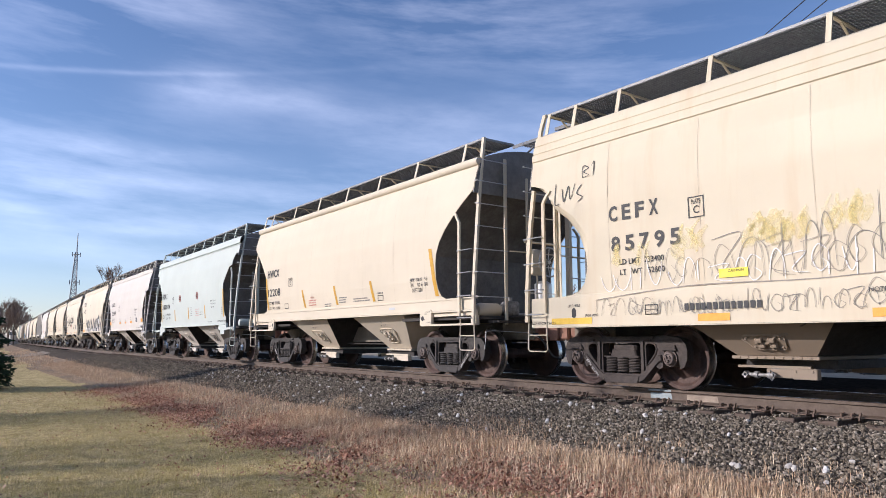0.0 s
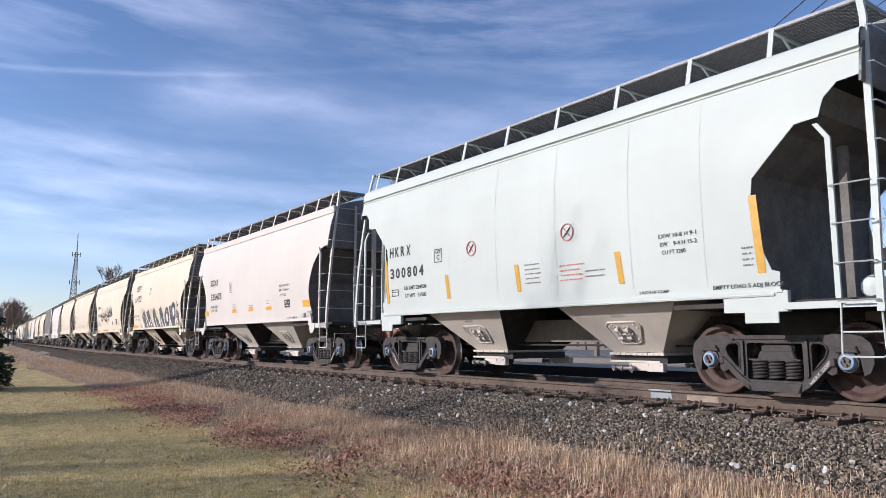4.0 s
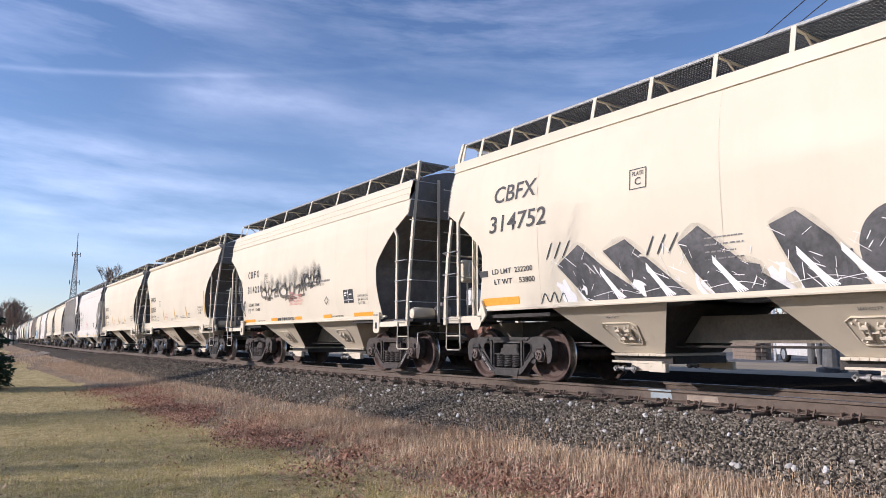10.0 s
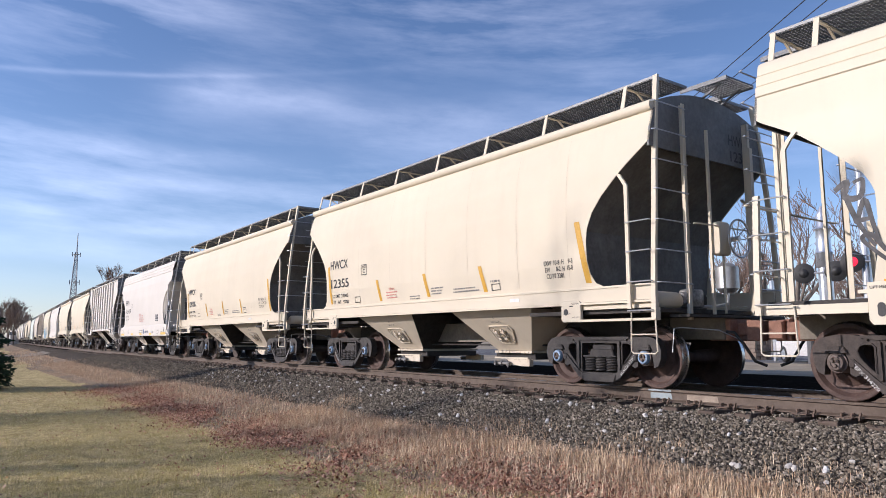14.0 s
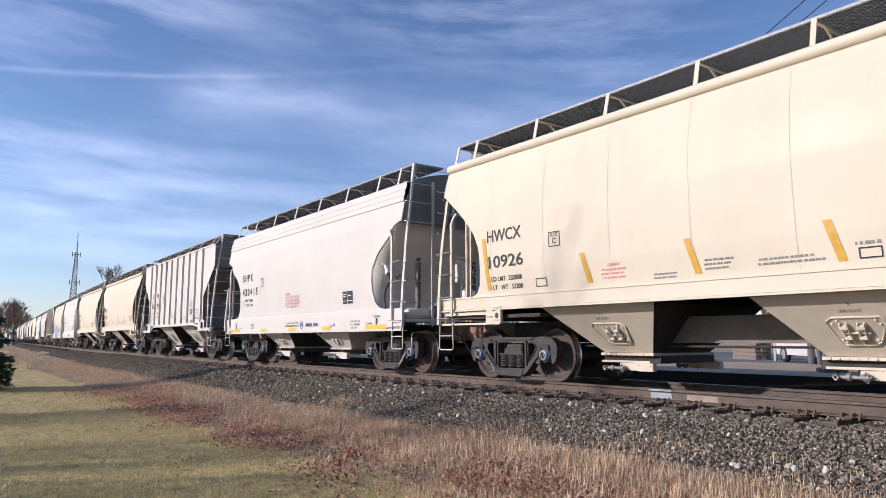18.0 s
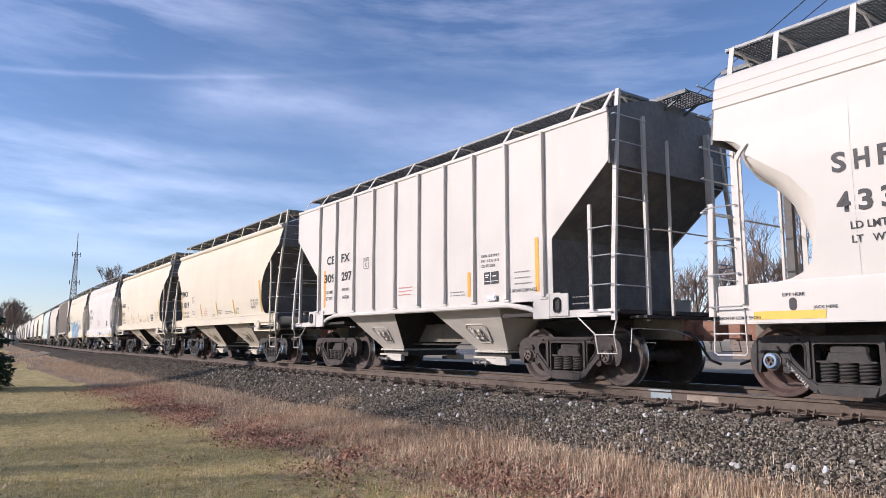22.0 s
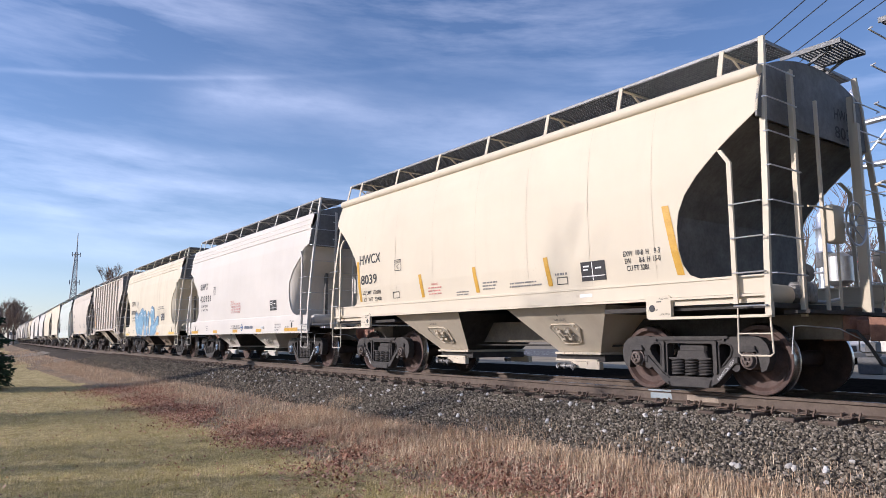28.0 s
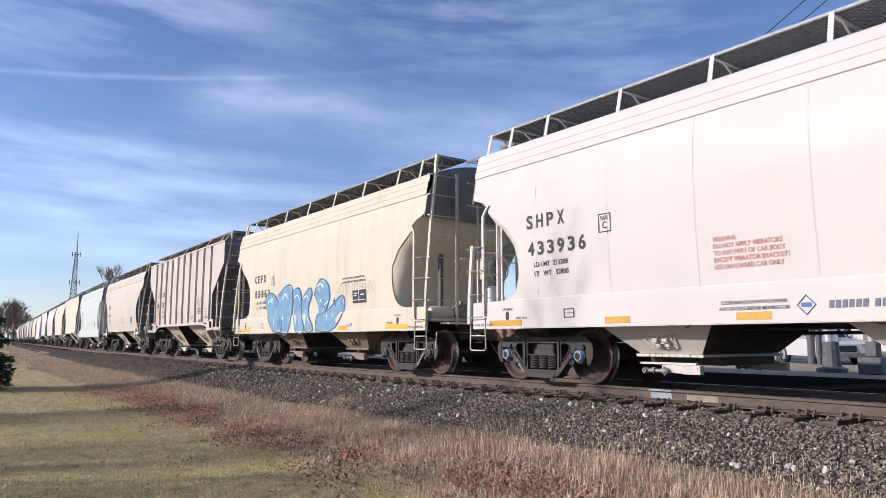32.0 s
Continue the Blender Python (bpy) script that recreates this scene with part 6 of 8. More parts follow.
    w = car_flow(OLD_CREAM, "CEFX", "85862", "233500", "52500", False, STEEL_DARK, WHEEL_RUST, RUST_CAP, "weathered cream covered hopper wagon with pale blue graffiti", ORANGE)
    s = "flow"
    shapes = [[(-3.01, 1.84), (-2.8, 2.05), (-2.35, 2.03), (-1.95, 1.69), (-1.7, 1.03), (-2.27, 0.95), (-2.72, 1.25)],
              [(-2.05, 1.96), (-1.40, 2.22), (-1.0, 2.14), (-1.03, 1.6), (-1.25, 0.95), (-1.75, 0.95)],
              [(-0.94, 2.04), (-0.6, 2.12), (-0.40, 1.9), (-0.45, 1.5), (-0.2, 0.96), (-0.75, 0.95), (-0.9, 1.45)],
              [(-0.35, 1.8), (0.12, 2.07), (0.28, 1.9), (0.0, 1.5), (0.36, 1.0), (-0.1, 0.95), (-0.4, 1.4)],
              [(0.40, 1.88), (0.77, 2.25), (1.23, 2.12), (1.31, 1.78), (1.03, 1.44), (0.72, 1.36), (0.6, 1.66)],
              [(0.5, 0.95), (0.62, 1.35), (1.1, 1.42), (1.99, 1.79), (2.05, 1.4), (1.46, 0.96)]]
    patch(w, s, shapes, SPRAY_BLUE, 0.010, "blue sprayed letters")
    lines = [(p + [p[0]], 0.045) for p in shapes]
    spray(w, s, lines, SPRAY_NAVY, 0.013)
    glint = []
    r = random.Random(40)
    for p in shapes:
        cx, cz = sum(q[0] for q in p) / len(p), sum(q[1] for q in p) / len(p)
        glint.append(([(cx - 0.3, cz + 0.28), (cx - 0.05, cz + 0.36), (cx + 0.1, cz + 0.22)], 0.03))
        for k in range(4):
            x, z = cx + r.uniform(-0.35, 0.3), cz + r.uniform(-0.5, 0.3)
            glint.append(([(x, z), (x + r.uniform(-0.12, 0.2), z + r.uniform(0.05, 0.25))], r.uniform(0.015, 0.035)))
    spray(w, s, glint, SPRAY_WHITE, 0.012, "white sprayed glints")
    spray(w, s, [([(x, 1.3 + 0.1 * k), (x + 0.12, 1.55), (x + 0.05, 1.75)], 0.05) for k, x in enumerate((-2.3, -1.5, -0.65, 0.9, 1.5))], SPRAY_NAVY, 0.0115)
    spray(w, s, [(scrawl(2.1 + 0.4 * k, 1.9, 0.6, 0.5, 120 + k, 6), 0.009) for k in range(4)], GREY_INK, 0.010)
    data_panel(w, s, 2.52, 1.57, 0.66, 0.30)
    fine_print(w, s, 1.98, 2.16, 1.25, 2, INK, 0.09, 0.04)
    return w


def car_plain(style, colour, label):
    w = wagon_body(style, colour, label, True, 8.36)
    fine_print(w, style, -3.9, 2.5, 0.9, 2, INK, 0.45, 0.2)
    fine_print(w, style, -3.8, 1.85, 0.8, 2, INK, 0.15, 0.07)
    fine_print(w, style, 0.2, 1.9, 0.9, 4, INK, 0.09, 0.03)
    data_panel(w, style, 2.8, 1.6, 0.46, 0.3)
    for x in (-4.2, -0.3, 3.6):
        stripe(w, style, x, STYLES[style]["sill"][0] + 0.03, STYLES[style]["sill"][0] + 0.12, 0.44, 0.0, YELLOW)
    return w


# Each wagon: builder, offset along the train, body offset.
def far_wagon(k):
    r = random.Random(900 + k)
    style = r.choice(("round", "round", "flow", "poly", "ribbed", "sox"))
    colour = r.choice((OFF_WHITE, CREAM_PALE, GREY, PINKISH, OFF_WHITE, WHITE, PINKISH, CREAM))
    name = {CREAM: "cream", CREAM_PALE: "pale cream", GREY: "grey", PINKISH: "faded warm grey", OFF_WHITE: "off-white", WHITE: "white"}[colour]
    return wagon_body(style, colour, name + " covered hopper wagon far down the train", False, 8.36, STEEL_DARK, WHEEL_RUST, RUST_CAP)


TRAIN = [
    (car_old("tags"), -0.1),
    (car_round(CREAM, "12208", "232100", "53900", "9-3", "8-2", STEEL_DARK, WHEEL_RUST, RUST_CAP, label="cream covered hopper wagon with amber stripes"), -0.12),
    (car_blue(), -0.21),
    (car_sox(), -0.31),
    (car_major(), 0.14 - 0.33),
    (car_joker(), -0.1),
    (car_round(CREAM, "12355", "232300", "53700", "9-3", "8-2", STEEL_DARK, WHEEL_RUST, BLUE_CAP, label="cream covered hopper wagon with blue bearing caps"), -0.19),
    (car_round(CREAM, "10926", "232800", "53200", "9-3", "8-2", STEEL_DARK, WHEEL_GREY, BLUE_CAP, label="cream covered hopper wagon with blue bearing caps"), -0.07),
    (car_flow(WHITE, "SHPX", "433415", "233000", "53000", True, STEEL_DARK, WHEEL_RUST, BLUE_CAP, "clean white covered hopper wagon with yellow reflectors"), 0.02),
    (car_ribbed(WHITE, True, "white covered hopper wagon with ribbed flat sides"), -0.16),
    (car_round(CREAM, "11019", "232700", "53300", "9-3", "8-2", STEEL_DARK, WHEEL_RUST, BLUE_CAP, label="cream covered hopper wagon with blue bearing caps"), -0.02),
    (car_round(CREAM, "8039", "232600", "53400", "9-3", "8-6", STEEL_DARK, WHEEL_RUST, RUST_CAP, label="cream covered hopper wagon with mustard stripes"), 0.0),
    (car_flow(WHITE, "SHPX", "433936", "233200", "52800", True, STEEL_DARK, WHEEL_RUST, BLUE_CAP, "clean white covered hopper wagon with amber reflectors", MUSTARD), 0.0),
    (car_old("blue"), 0.0),
    (car_ribbed(PALE_TAN, True, "pale tan covered hopper wagon with ribbed flat sides"), 0.0),
    (car_plain("poly", PALE_TAN, "weathered pale tan covered hopper wagon with curved sides"), 0.0),
    (car_plain("flow", BLUE_WHITE, "clean white covered hopper wagon"), 0.0),
]
for k in range(17, 40):
    TRAIN.append((far_wagon(k), 0.0))
PITCH = 12.8


def train_at(t):
    """Way of the leading axle of the first wagon; the train slows a little."""
    return ((6.69920869e-05 * t - 9.53596111e-03) * t + 4.98415562) * t + 2.129


def track_y(x):
    """The track is straight beside the lens, bends away gently and runs on straight."""
    if x > -10:
        return TRACK_Y
    if x > -75:
        return TRACK_Y + 0.0004645 * (x + 10) ** 2
    return TRACK_Y + 1.9625 - 0.0604 * (x + 75)


def wagon_pose(n, shift, t):
    x = train_at(t) + shift - PITCH * n - 5.07
    turn = -math.degrees(math.atan2(track_y(x - 4) - track_y(x + 4), 8))
    return pose(x, track_y(x), 0.0, 0, 0, turn)


# ---- ground ----
# Ground height over the way across the track; VERGE spreads the near side.
VERGE = 1.07
PROFILE = [(-90, -0.95), (-12, -0.93), (-7, -0.90), (-5, -0.86), (-3.7, -0.76), (-2.75, -0.58), (-1.75, -0.30), (-1.3, -0.262), (1.3, -0.262), (1.75, -0.30), (2.6, -0.42), (4.5, -0.34), (8, -0.22), (40, -0.2), (90, -0.2)]


def bank(x, s):
    """Way across the world at s beside the track."""
    return track_y(x) + (s * VERGE if s < 0 else s)


def ground_z(x, y):
    s = y - track_y(x)
    s = s / VERGE if s < 0 else s
    z = between(PROFILE, s)
    if s < -2.6:
        k = min(1.0, (-2.6 - s) / 1.5)
        z += k * (0.05 * noise.noise((x * 0.25, y * 0.3, 1.3)) + 0.02 * noise.noise((x * 1.1, y * 1.1, 4.1)))
    return z


def ground_material():
    n = Nodes("lawn_soil")
    v = n.coords((1, 1, 1), True)
    big = n.noise(v, 0.5, 4)
    mid = n.noise(v, 5.0, 5, 0.7)
    fin = n.noise(v, 38, 5, 0.8)
    c = n.mix(n.ramp(mid, [(0.38, 0.0), (0.62, 1.0)]), (0.42, 0.335, 0.155), (0.76, 0.62, 0.36))
    c = n.mix(n.ramp(big, [(0.35, 0.0), (0.65, 0.5)]), c, (0.42, 0.35, 0.15))
    c = n.mix(n.ramp(fin, [(0.40, 0.85), (0.52, 0.0)]), c, (0.10, 0.075, 0.03))
    n.bump(fin, 0.8, 0.04)
    return n.done(c, 0.95, 0.0, 0.05)


def ballast_material():
    n = Nodes("ballast_bed")
    v = n.coords((1, 1, 1), True)
    vo = n.add("TexVoronoi", Scale=17.0)
    n.link(v, vo.inputs["Vector"])
    c = n.ramp(n.noise(v, 14, 3), [(0.3, (0.07, 0.058, 0.047)), (0.5, (0.135, 0.113, 0.092)), (0.75, (0.25, 0.215, 0.175))])
    c = n.mix(n.ramp(vo.outputs["Distance"], [(0.2, 0.0), (0.6, 0.8)]), c, (0.03, 0.026, 0.024))
    n.bump(n.noise(v, 20, 4), 0.9, 0.05)
    return n.done(c, 0.95, 0.0, 0.05)


# Ground under and behind the train: its shadow painted as a near-black colour.
def train_shade_material():
    n = Nodes("ground_in_train_shade")
    v = n.coords((1, 1, 1), True)
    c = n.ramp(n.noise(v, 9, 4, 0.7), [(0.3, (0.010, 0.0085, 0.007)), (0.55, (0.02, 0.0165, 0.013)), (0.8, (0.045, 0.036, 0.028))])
    n.bump(n.noise(v, 20, 4), 0.9, 0.05)
    return n.done(c, 1.0, 0.0, 0.0)


def litter_material():
    n = Nodes("dry_leaf_litter")
    v = n.coords((1, 1, 1), True)
    c = n.ramp(n.noise(v, 22, 5, 0.7), [(0.3, (0.17, 0.09, 0.055)), (0.48, (0.29, 0.205, 0.14)), (0.66, (0.45, 0.355, 0.255))])
    c = n.mix(n.ramp(n.noise(v, 1.4, 3), [(0.38, 0.0), (0.6, 0.9)]), c, (0.22, 0.175, 0.125))
    n.bump(n.noise(v, 35, 4), 0.8, 0.05)
    return n.done(c, 0.95, 0.0, 0.1)


LAWN = ground_material()
BALLAST = ballast_material()
LITTER = litter_material()
TRAIN_SHADE = train_shade_material()
GRAVEL = worn("dry_grass_verge", (0.27, 0.22, 0.145), (0.40, 0.33, 0.23), 0.5, 0.95, 0, 0.5, 0.03)
ROAD = worn("grey_asphalt", (0.10, 0.098, 0.095), (0.15, 0.145, 0.14), 2.0, 0.9, 0, 0.3)


def ground_sheet():
    """One sheet from the lens to the horizon, finer where it is near; lawn, litter, ballast and field are its materials."""
    xs = [-2500, -1500, -900, -600, -420] + list(range(-340, -80, 20)) + list(range(-80, -30, 4)) + [-30 + 0.5 * i for i in range(76)] + [10, 14, 20, 40, 80, 160, 320, 640, 1500, 2500]
    ss = [-2500, -900, -300, -120, -60, -30, -20] + [-15 + 0.5 * i for i in range(15)] + [-7.5 + 0.3 * i for i in range(8)] + [-5.1 + 0.25 * i for i in range(13)] + [-1.75, -1.3, -0.9, 0, 0.9, 1.3, 1.75, 2.2, 2.75, 3.5, 4.2, 6, 9, 12, 15, 18.5, 22, 30, 41, 80, 200, 600, 2500]
    g = G()
    rows = []
    for x in xs:
        xx = max(x, -420)
        rows.append([(x, bank(xx, s), ground_z(x, bank(x, s)) if abs(s) < 90 and x > -420 else between(PROFILE, s)) for s in ss])
    g.grid(rows, True)
    me = g.mesh("ground", 180)
    for m in (LAWN, LITTER, BALLAST, GRAVEL, TRAIN_SHADE, ROAD):
        me.materials.append(m)
    w = len(ss) - 1
    for i, p in enumerate(me.polygons):
        s = (ss[i % w] + ss[i % w + 1]) / 2
        x = xs[i // w]
        edge = -5.05 + 0.45 * noise.noise((x * 0.35, 0.7, 0)) + 0.25 * noise.noise((x * 1.3, 2.7, 0))
        # index 4 puts the train's shadow into the ground colour
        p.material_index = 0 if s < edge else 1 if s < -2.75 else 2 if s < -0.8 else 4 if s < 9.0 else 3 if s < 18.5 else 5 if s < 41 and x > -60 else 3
    return me


tagged(new("ground", ground_sheet()), "dry winter lawn, leaf litter, grey ballast and gravel beyond the track", "ground", "", "structure")

SLEEPER = worn("tarred_sleeper", (0.07, 0.050, 0.038), (0.14, 0.105, 0.082), 5, 0.9, 0, 0.5, 0.01, (0.3, 4, 4))
RAIL = worn("brown_rail", (0.080, 0.056, 0.041), (0.125, 0.092, 0.069), 4, 0.75, 0, 0.2)
RAIL_HEAD = worn("worn_rail_head", (0.42, 0.40, 0.38), (0.55, 0.53, 0.5), 10, 0.3, 1.0, 0.05)
PLATE = worn("rusty_tie_plate", (0.10, 0.07, 0.055), (0.17, 0.115, 0.085), 10, 0.9)


def rail_run(side):
    """One rail along the bending track."""
    prof = [(-0.075, -0.185), (0.075, -0.185), (0.075, -0.172), (0.012, -0.15), (0.010, -0.05), (0.036, -0.036), (0.036, -0.006), (0.026, 0.0), (-0.026, 0.0), (-0.036, -0.006), (-0.036, -0.036), (-0.010, -0.05), (-0.012, -0.15), (-0.075, -0.172)]
    xs = list(range(-420, -70, 10)) + list(range(-70, 0, 4)) + [0, 30, 80, 160]
    g = G()
    g.grid([[(x, track_y(x) + side * 0.754 + y, z) for y, z in prof + prof[:1]] for x in xs], True)
    return g


for side in (-1, 1):
    r = thing("rail", rail_run(side), RAIL, "brown steel rail on tie plates", "rail", "rails", "structure")
    g = G()
    xs = list(range(-420, -70, 10)) + list(range(-70, 0, 4)) + [0, 30, 80, 160]
    g.grid([[(x, track_y(x) + side * 0.754 + y, 0.0025) for y in (-0.02, 0.028)] for x in xs], True)
    part("rail_head", g, RAIL_HEAD, r, "polished band on the rail head")
    if side < 0:
        g = G()
        g.quad((-6.97, track_y(0) - 0.754 - 0.0385, -0.034), (-6.56, track_y(0) - 0.754 - 0.0385, -0.034), (-6.56, track_y(0) - 0.754 - 0.0385, -0.008), (-6.97, track_y(0) - 0.754 - 0.0385, -0.008))
        g.quad((-6.95, track_y(0) - 0.754 - 0.0145, -0.145), (-6.56, track_y(0) - 0.754 - 0.0145, -0.145), (-6.58, track_y(0) - 0.754 - 0.0125, -0.06), (-6.95, track_y(0) - 0.754 - 0.0125, -0.06))
        part("paint_mark", g, worn("pale_blue_mark", (0.22, 0.27, 0.29), (0.32, 0.36, 0.37), 9, 0.7), r, "pale blue spray mark on the rail web")
        g = G()
        g.quad((-6.31, track_y(0) - 0.754 - 0.0145, -0.145), (-5.80, track_y(0) - 0.754 - 0.0145, -0.145), (-5.82, track_y(0) - 0.754 - 0.0125, -0.06), (-6.31, track_y(0) - 0.754 - 0.0125, -0.06))
        part("paint_mark", g, worn("pale_dust_mark", (0.22, 0.17, 0.13), (0.33, 0.27, 0.21), 9, 0.8), r, "pale dusty patch on the rail web")


def sleeper():
    return G().box(-0.115, 0.115, -1.30, 1.30, -0.37, -0.192, 0.012)


def tie_plate():
    g = G()
    g.box(-0.1, 0.1, -0.19, 0.19, -0.192, -0.178, 0.004)
    for x, y in ((-0.06, -0.1), (0.06, -0.1), (0.06, 0.1), (-0.06, 0.1)):
        g.box(x - 0.01, x + 0.01, y - 0.01, y + 0.01, -0.18, -0.135)
        g.box(x - 0.018, x + 0.018, y - 0.024 * (1 if y > 0 else -1) - 0.016, y - 0.024 * (1 if y > 0 else -1) + 0.03, -0.15, -0.132)
    # rail anchor hooked under the rail foot
    g.bar((0.16, -0.14, -0.2), (0.16, -0.09, -0.12), 0.018, 0.025)
    g.bar((0.16, -0.15, -0.20), (0.16, 0.1, -0.205), 0.018, 0.02)
    return g


rnd = random.Random(11)
bed = tagged(new("sleepers"), "tarred wooden sleepers bedded in ballast", "sleepers", "", "structure")
sl, tp = sleeper().mesh("sleeper"), tie_plate().mesh("tie_plate")
for i in range(150):
    x = 6 - 0.53 * i
    o = part("sleeper", sl, SLEEPER, bed)
    o.location = (x, track_y(x) + rnd.uniform(-0.05, 0.05), rnd.uniform(-0.012, 0.0))
    o.rotation_euler = (0, 0, rnd.uniform(-0.03, 0.03))
    if x > -50:
        for s in (-1, 1):
            q = part("tie_plate", tp, PLATE, bed)
            q.location = (x, track_y(x) + s * 0.754, 0)
            q.rotation_euler = (0, 0, 0 if s < 0 else math.pi)


def scatter_mesh(name, shapes, spots, flat=False):
    """Joins many small pieces into one mesh. shapes: (verts, faces); spots: (shape, place, turn, scale)."""
    verts, faces, n = [], [], 0
    for k, (x, y, z), (a, b), sc in spots:
        v, f = shapes[k]
        ca, sa, cb, sb = math.cos(a), math.sin(a), math.cos(b), math.sin(b)
        rot = np.array([[ca * cb, -sa, ca * sb], [sa * cb, ca, sa * sb], [-sb, 0, cb]])
        verts.append((v * sc) @ rot.T + (x, y, z))
        faces.append(f + n)
        n += len(v)
    vv, ff = np.concatenate(verts), np.concatenate(faces)
    me = bpy.data.meshes.new(name)
    me.vertices.add(len(vv))
    me.vertices.foreach_set("co", vv.astype(np.float32).ravel())
    k = ff.shape[1]
    me.loops.add(ff.size)
    me.loops.foreach_set("vertex_index", ff.astype(np.int32).ravel())
    me.polygons.add(len(ff))
    me.polygons.foreach_set("loop_start", np.arange(0, ff.size, k, dtype=np.int32))
    me.update(calc_edges=True)
    if flat:
        me.shade_flat()
    return me


def stone_shapes(count, seed):
    r = np.random.RandomState(seed)
    out = []
    p = (1 + 5 ** 0.5) / 2
    base = np.array([(-1, p, 0), (1, p, 0), (-1, -p, 0), (1, -p, 0), (0, -1, p), (0, 1, p), (0, -1, -p), (0, 1, -p), (p, 0, -1), (p, 0, 1), (-p, 0, -1), (-p, 0, 1)]) / 1.9
    f = np.array([(0, 11, 5), (0, 5, 1), (0, 1, 7), (0, 7, 10), (0, 10, 11), (1, 5, 9), (5, 11, 4), (11, 10, 2), (10, 7, 6), (7, 1, 8), (3, 9, 4), (3, 4, 2), (3, 2, 6), (3, 6, 8), (3, 8, 9), (4, 9, 5), (2, 4, 11), (6, 2, 10), (8, 6, 7), (9, 8, 1)])
    for _ in range(count):
        v = np.clip(base * r.uniform(0.7, 1.5, (12, 1)), -0.78, 0.78) * r.uniform(0.55, 1.35, (1, 3)) + r.normal(0, 0.06, (12, 3))
        out.append((v, f))
    return out


def island_material(name, stops, rough=0.9, scale=40, grain=0.4, clump=None):
    """Colour by piece, with grain; clump tints whole tufts together."""
    n = Nodes(name)
    geo = n.t.nodes.new("ShaderNodeNewGeometry")
    c = n.ramp(geo.outputs["Random Per Island"], stops)
    v = n.coords((1, 1, 1), True)
    if clump:
        c = n.mix(n.ramp(n.noise(v, 4.0, 4, 0.7), [(0.42, 0.7), (0.58, 0.0)]), c, clump)
    g = n.noise(v, scale, 4, 0.7)
    c = n.mix(n.ramp(g, [(0.35, grain), (0.65, 0.0)]), c, (0.02, 0.018, 0.015))
    n.bump(g, 0.4, 0.01)
    return n.done(c, rough, 0.0, 0.15)


STONE = island_material("ballast_stone", [(0.0, (0.062, 0.051, 0.039)), (0.3, (0.14, 0.118, 0.089)), (0.6, (0.232, 0.197, 0.151)), (0.9, (0.35, 0.30, 0.235)), (1.0, (0.48, 0.42, 0.345))])
PALE_STONE = island_material("pale_limestone", [(0.0, (0.55, 0.52, 0.48)), (1.0, (0.75, 0.73, 0.70))])


def stones():
    r = np.random.RandomState(5)
    spots = []
    for _ in range(86000):
        u = r.rand()
        x = 1.0 - 17.0 * u if r.rand() < 0.7 else -16 - 34 * r.rand() ** 1.4
        s = -3.05 + 2.25 * r.rand()
        if s < -2.75 and r.rand() < 0.5:
            continue
        over = s > -1.25 and abs((((x - 6) / -0.53) + 0.5) % 1.0 - 0.5) < 0.23
        if over and (s > -1.02 or r.rand() < 0.45):
            continue
        y = bank(x, s)
        sc = (0.009 + 0.015 * r.rand() ** 1.6) * (1.0 if x > -16 else 1.4)
        spots.append((r.randint(10), (x, y, between(PROFILE, s) + sc * r.uniform(0.0, 0.7) + (0.075 if over else 0.004)), (r.uniform(0, 6.3), r.uniform(-1, 1)), sc))
    return scatter_mesh("ballast_stones", stone_shapes(10, 3), spots, True)


thing("ballast_stones", stones(), STONE, "loose angular grey-brown ballast stones", "ballast", "", "stuff")


def pale_stones():
    r = np.random.RandomState(8)
    spots = []
    for _ in range(150):
        x, s = -1.5 - 22 * r.rand() ** 1.5, -2.85 + 1.5 * r.rand()
        sc = r.uniform(0.02, 0.042)
        spots.append((r.randint(6), (x, bank(x, s), between(PROFILE, s) + sc * 0.9), (r.uniform(0, 6.3), r.uniform(-1, 1)), sc))
    return scatter_mesh("pale_stones", stone_shapes(6, 13), spots, True)


thing("pale_stones", pale_stones(), PALE_STONE, "scattered pale limestone pieces on the ballast", "stones", "", "stuff")


def blade_shapes(count, seed, bend, wide, parts=3):
    """Bent grass blades one unit high, as strips."""
    r = np.random.RandomState(seed)
    out = []
    for _ in range(count):
        b = r.uniform(*bend)
        v, f = [], []
        for i in range(parts + 1):
            k = i / parts
            w = wide * (1 - 0.85 * k)
            v += [(b * k * k, -w, k * (1 - 0.25 * b * k)), (b * k * k, w, k * (1 - 0.25 * b * k))]
        for i in range(parts):
            f.append((2 * i, 2 * i + 1, 2 * i + 3, 2 * i + 2))
        out.append((np.array(v), np.array(f)))
    return out


STRAW = island_material("dry_straw", [(0.0, (0.27, 0.16, 0.09)), (0.25, (0.56, 0.39, 0.245)), (0.55, (0.80, 0.615, 0.41)), (1.0, (0.92, 0.77, 0.56))], 0.9, 60, 0.05, (0.38, 0.245, 0.16))
TURF = island_material("winter_turf", [(0.0, (0.26, 0.215, 0.075)), (0.2, (0.54, 0.445, 0.18)), (0.55, (0.82, 0.675, 0.345)), (1.0, (0.93, 0.79, 0.48))], 0.9, 60, 0.05, (0.43, 0.36, 0.13))
LEAF = island_material("dead_leaf", [(0.0, (0.14, 0.06, 0.04)), (0.35, (0.36, 0.17, 0.11)), (0.7, (0.56, 0.31, 0.21)), (1.0, (0.72, 0.50, 0.35))], 0.9, 60, 0.2)


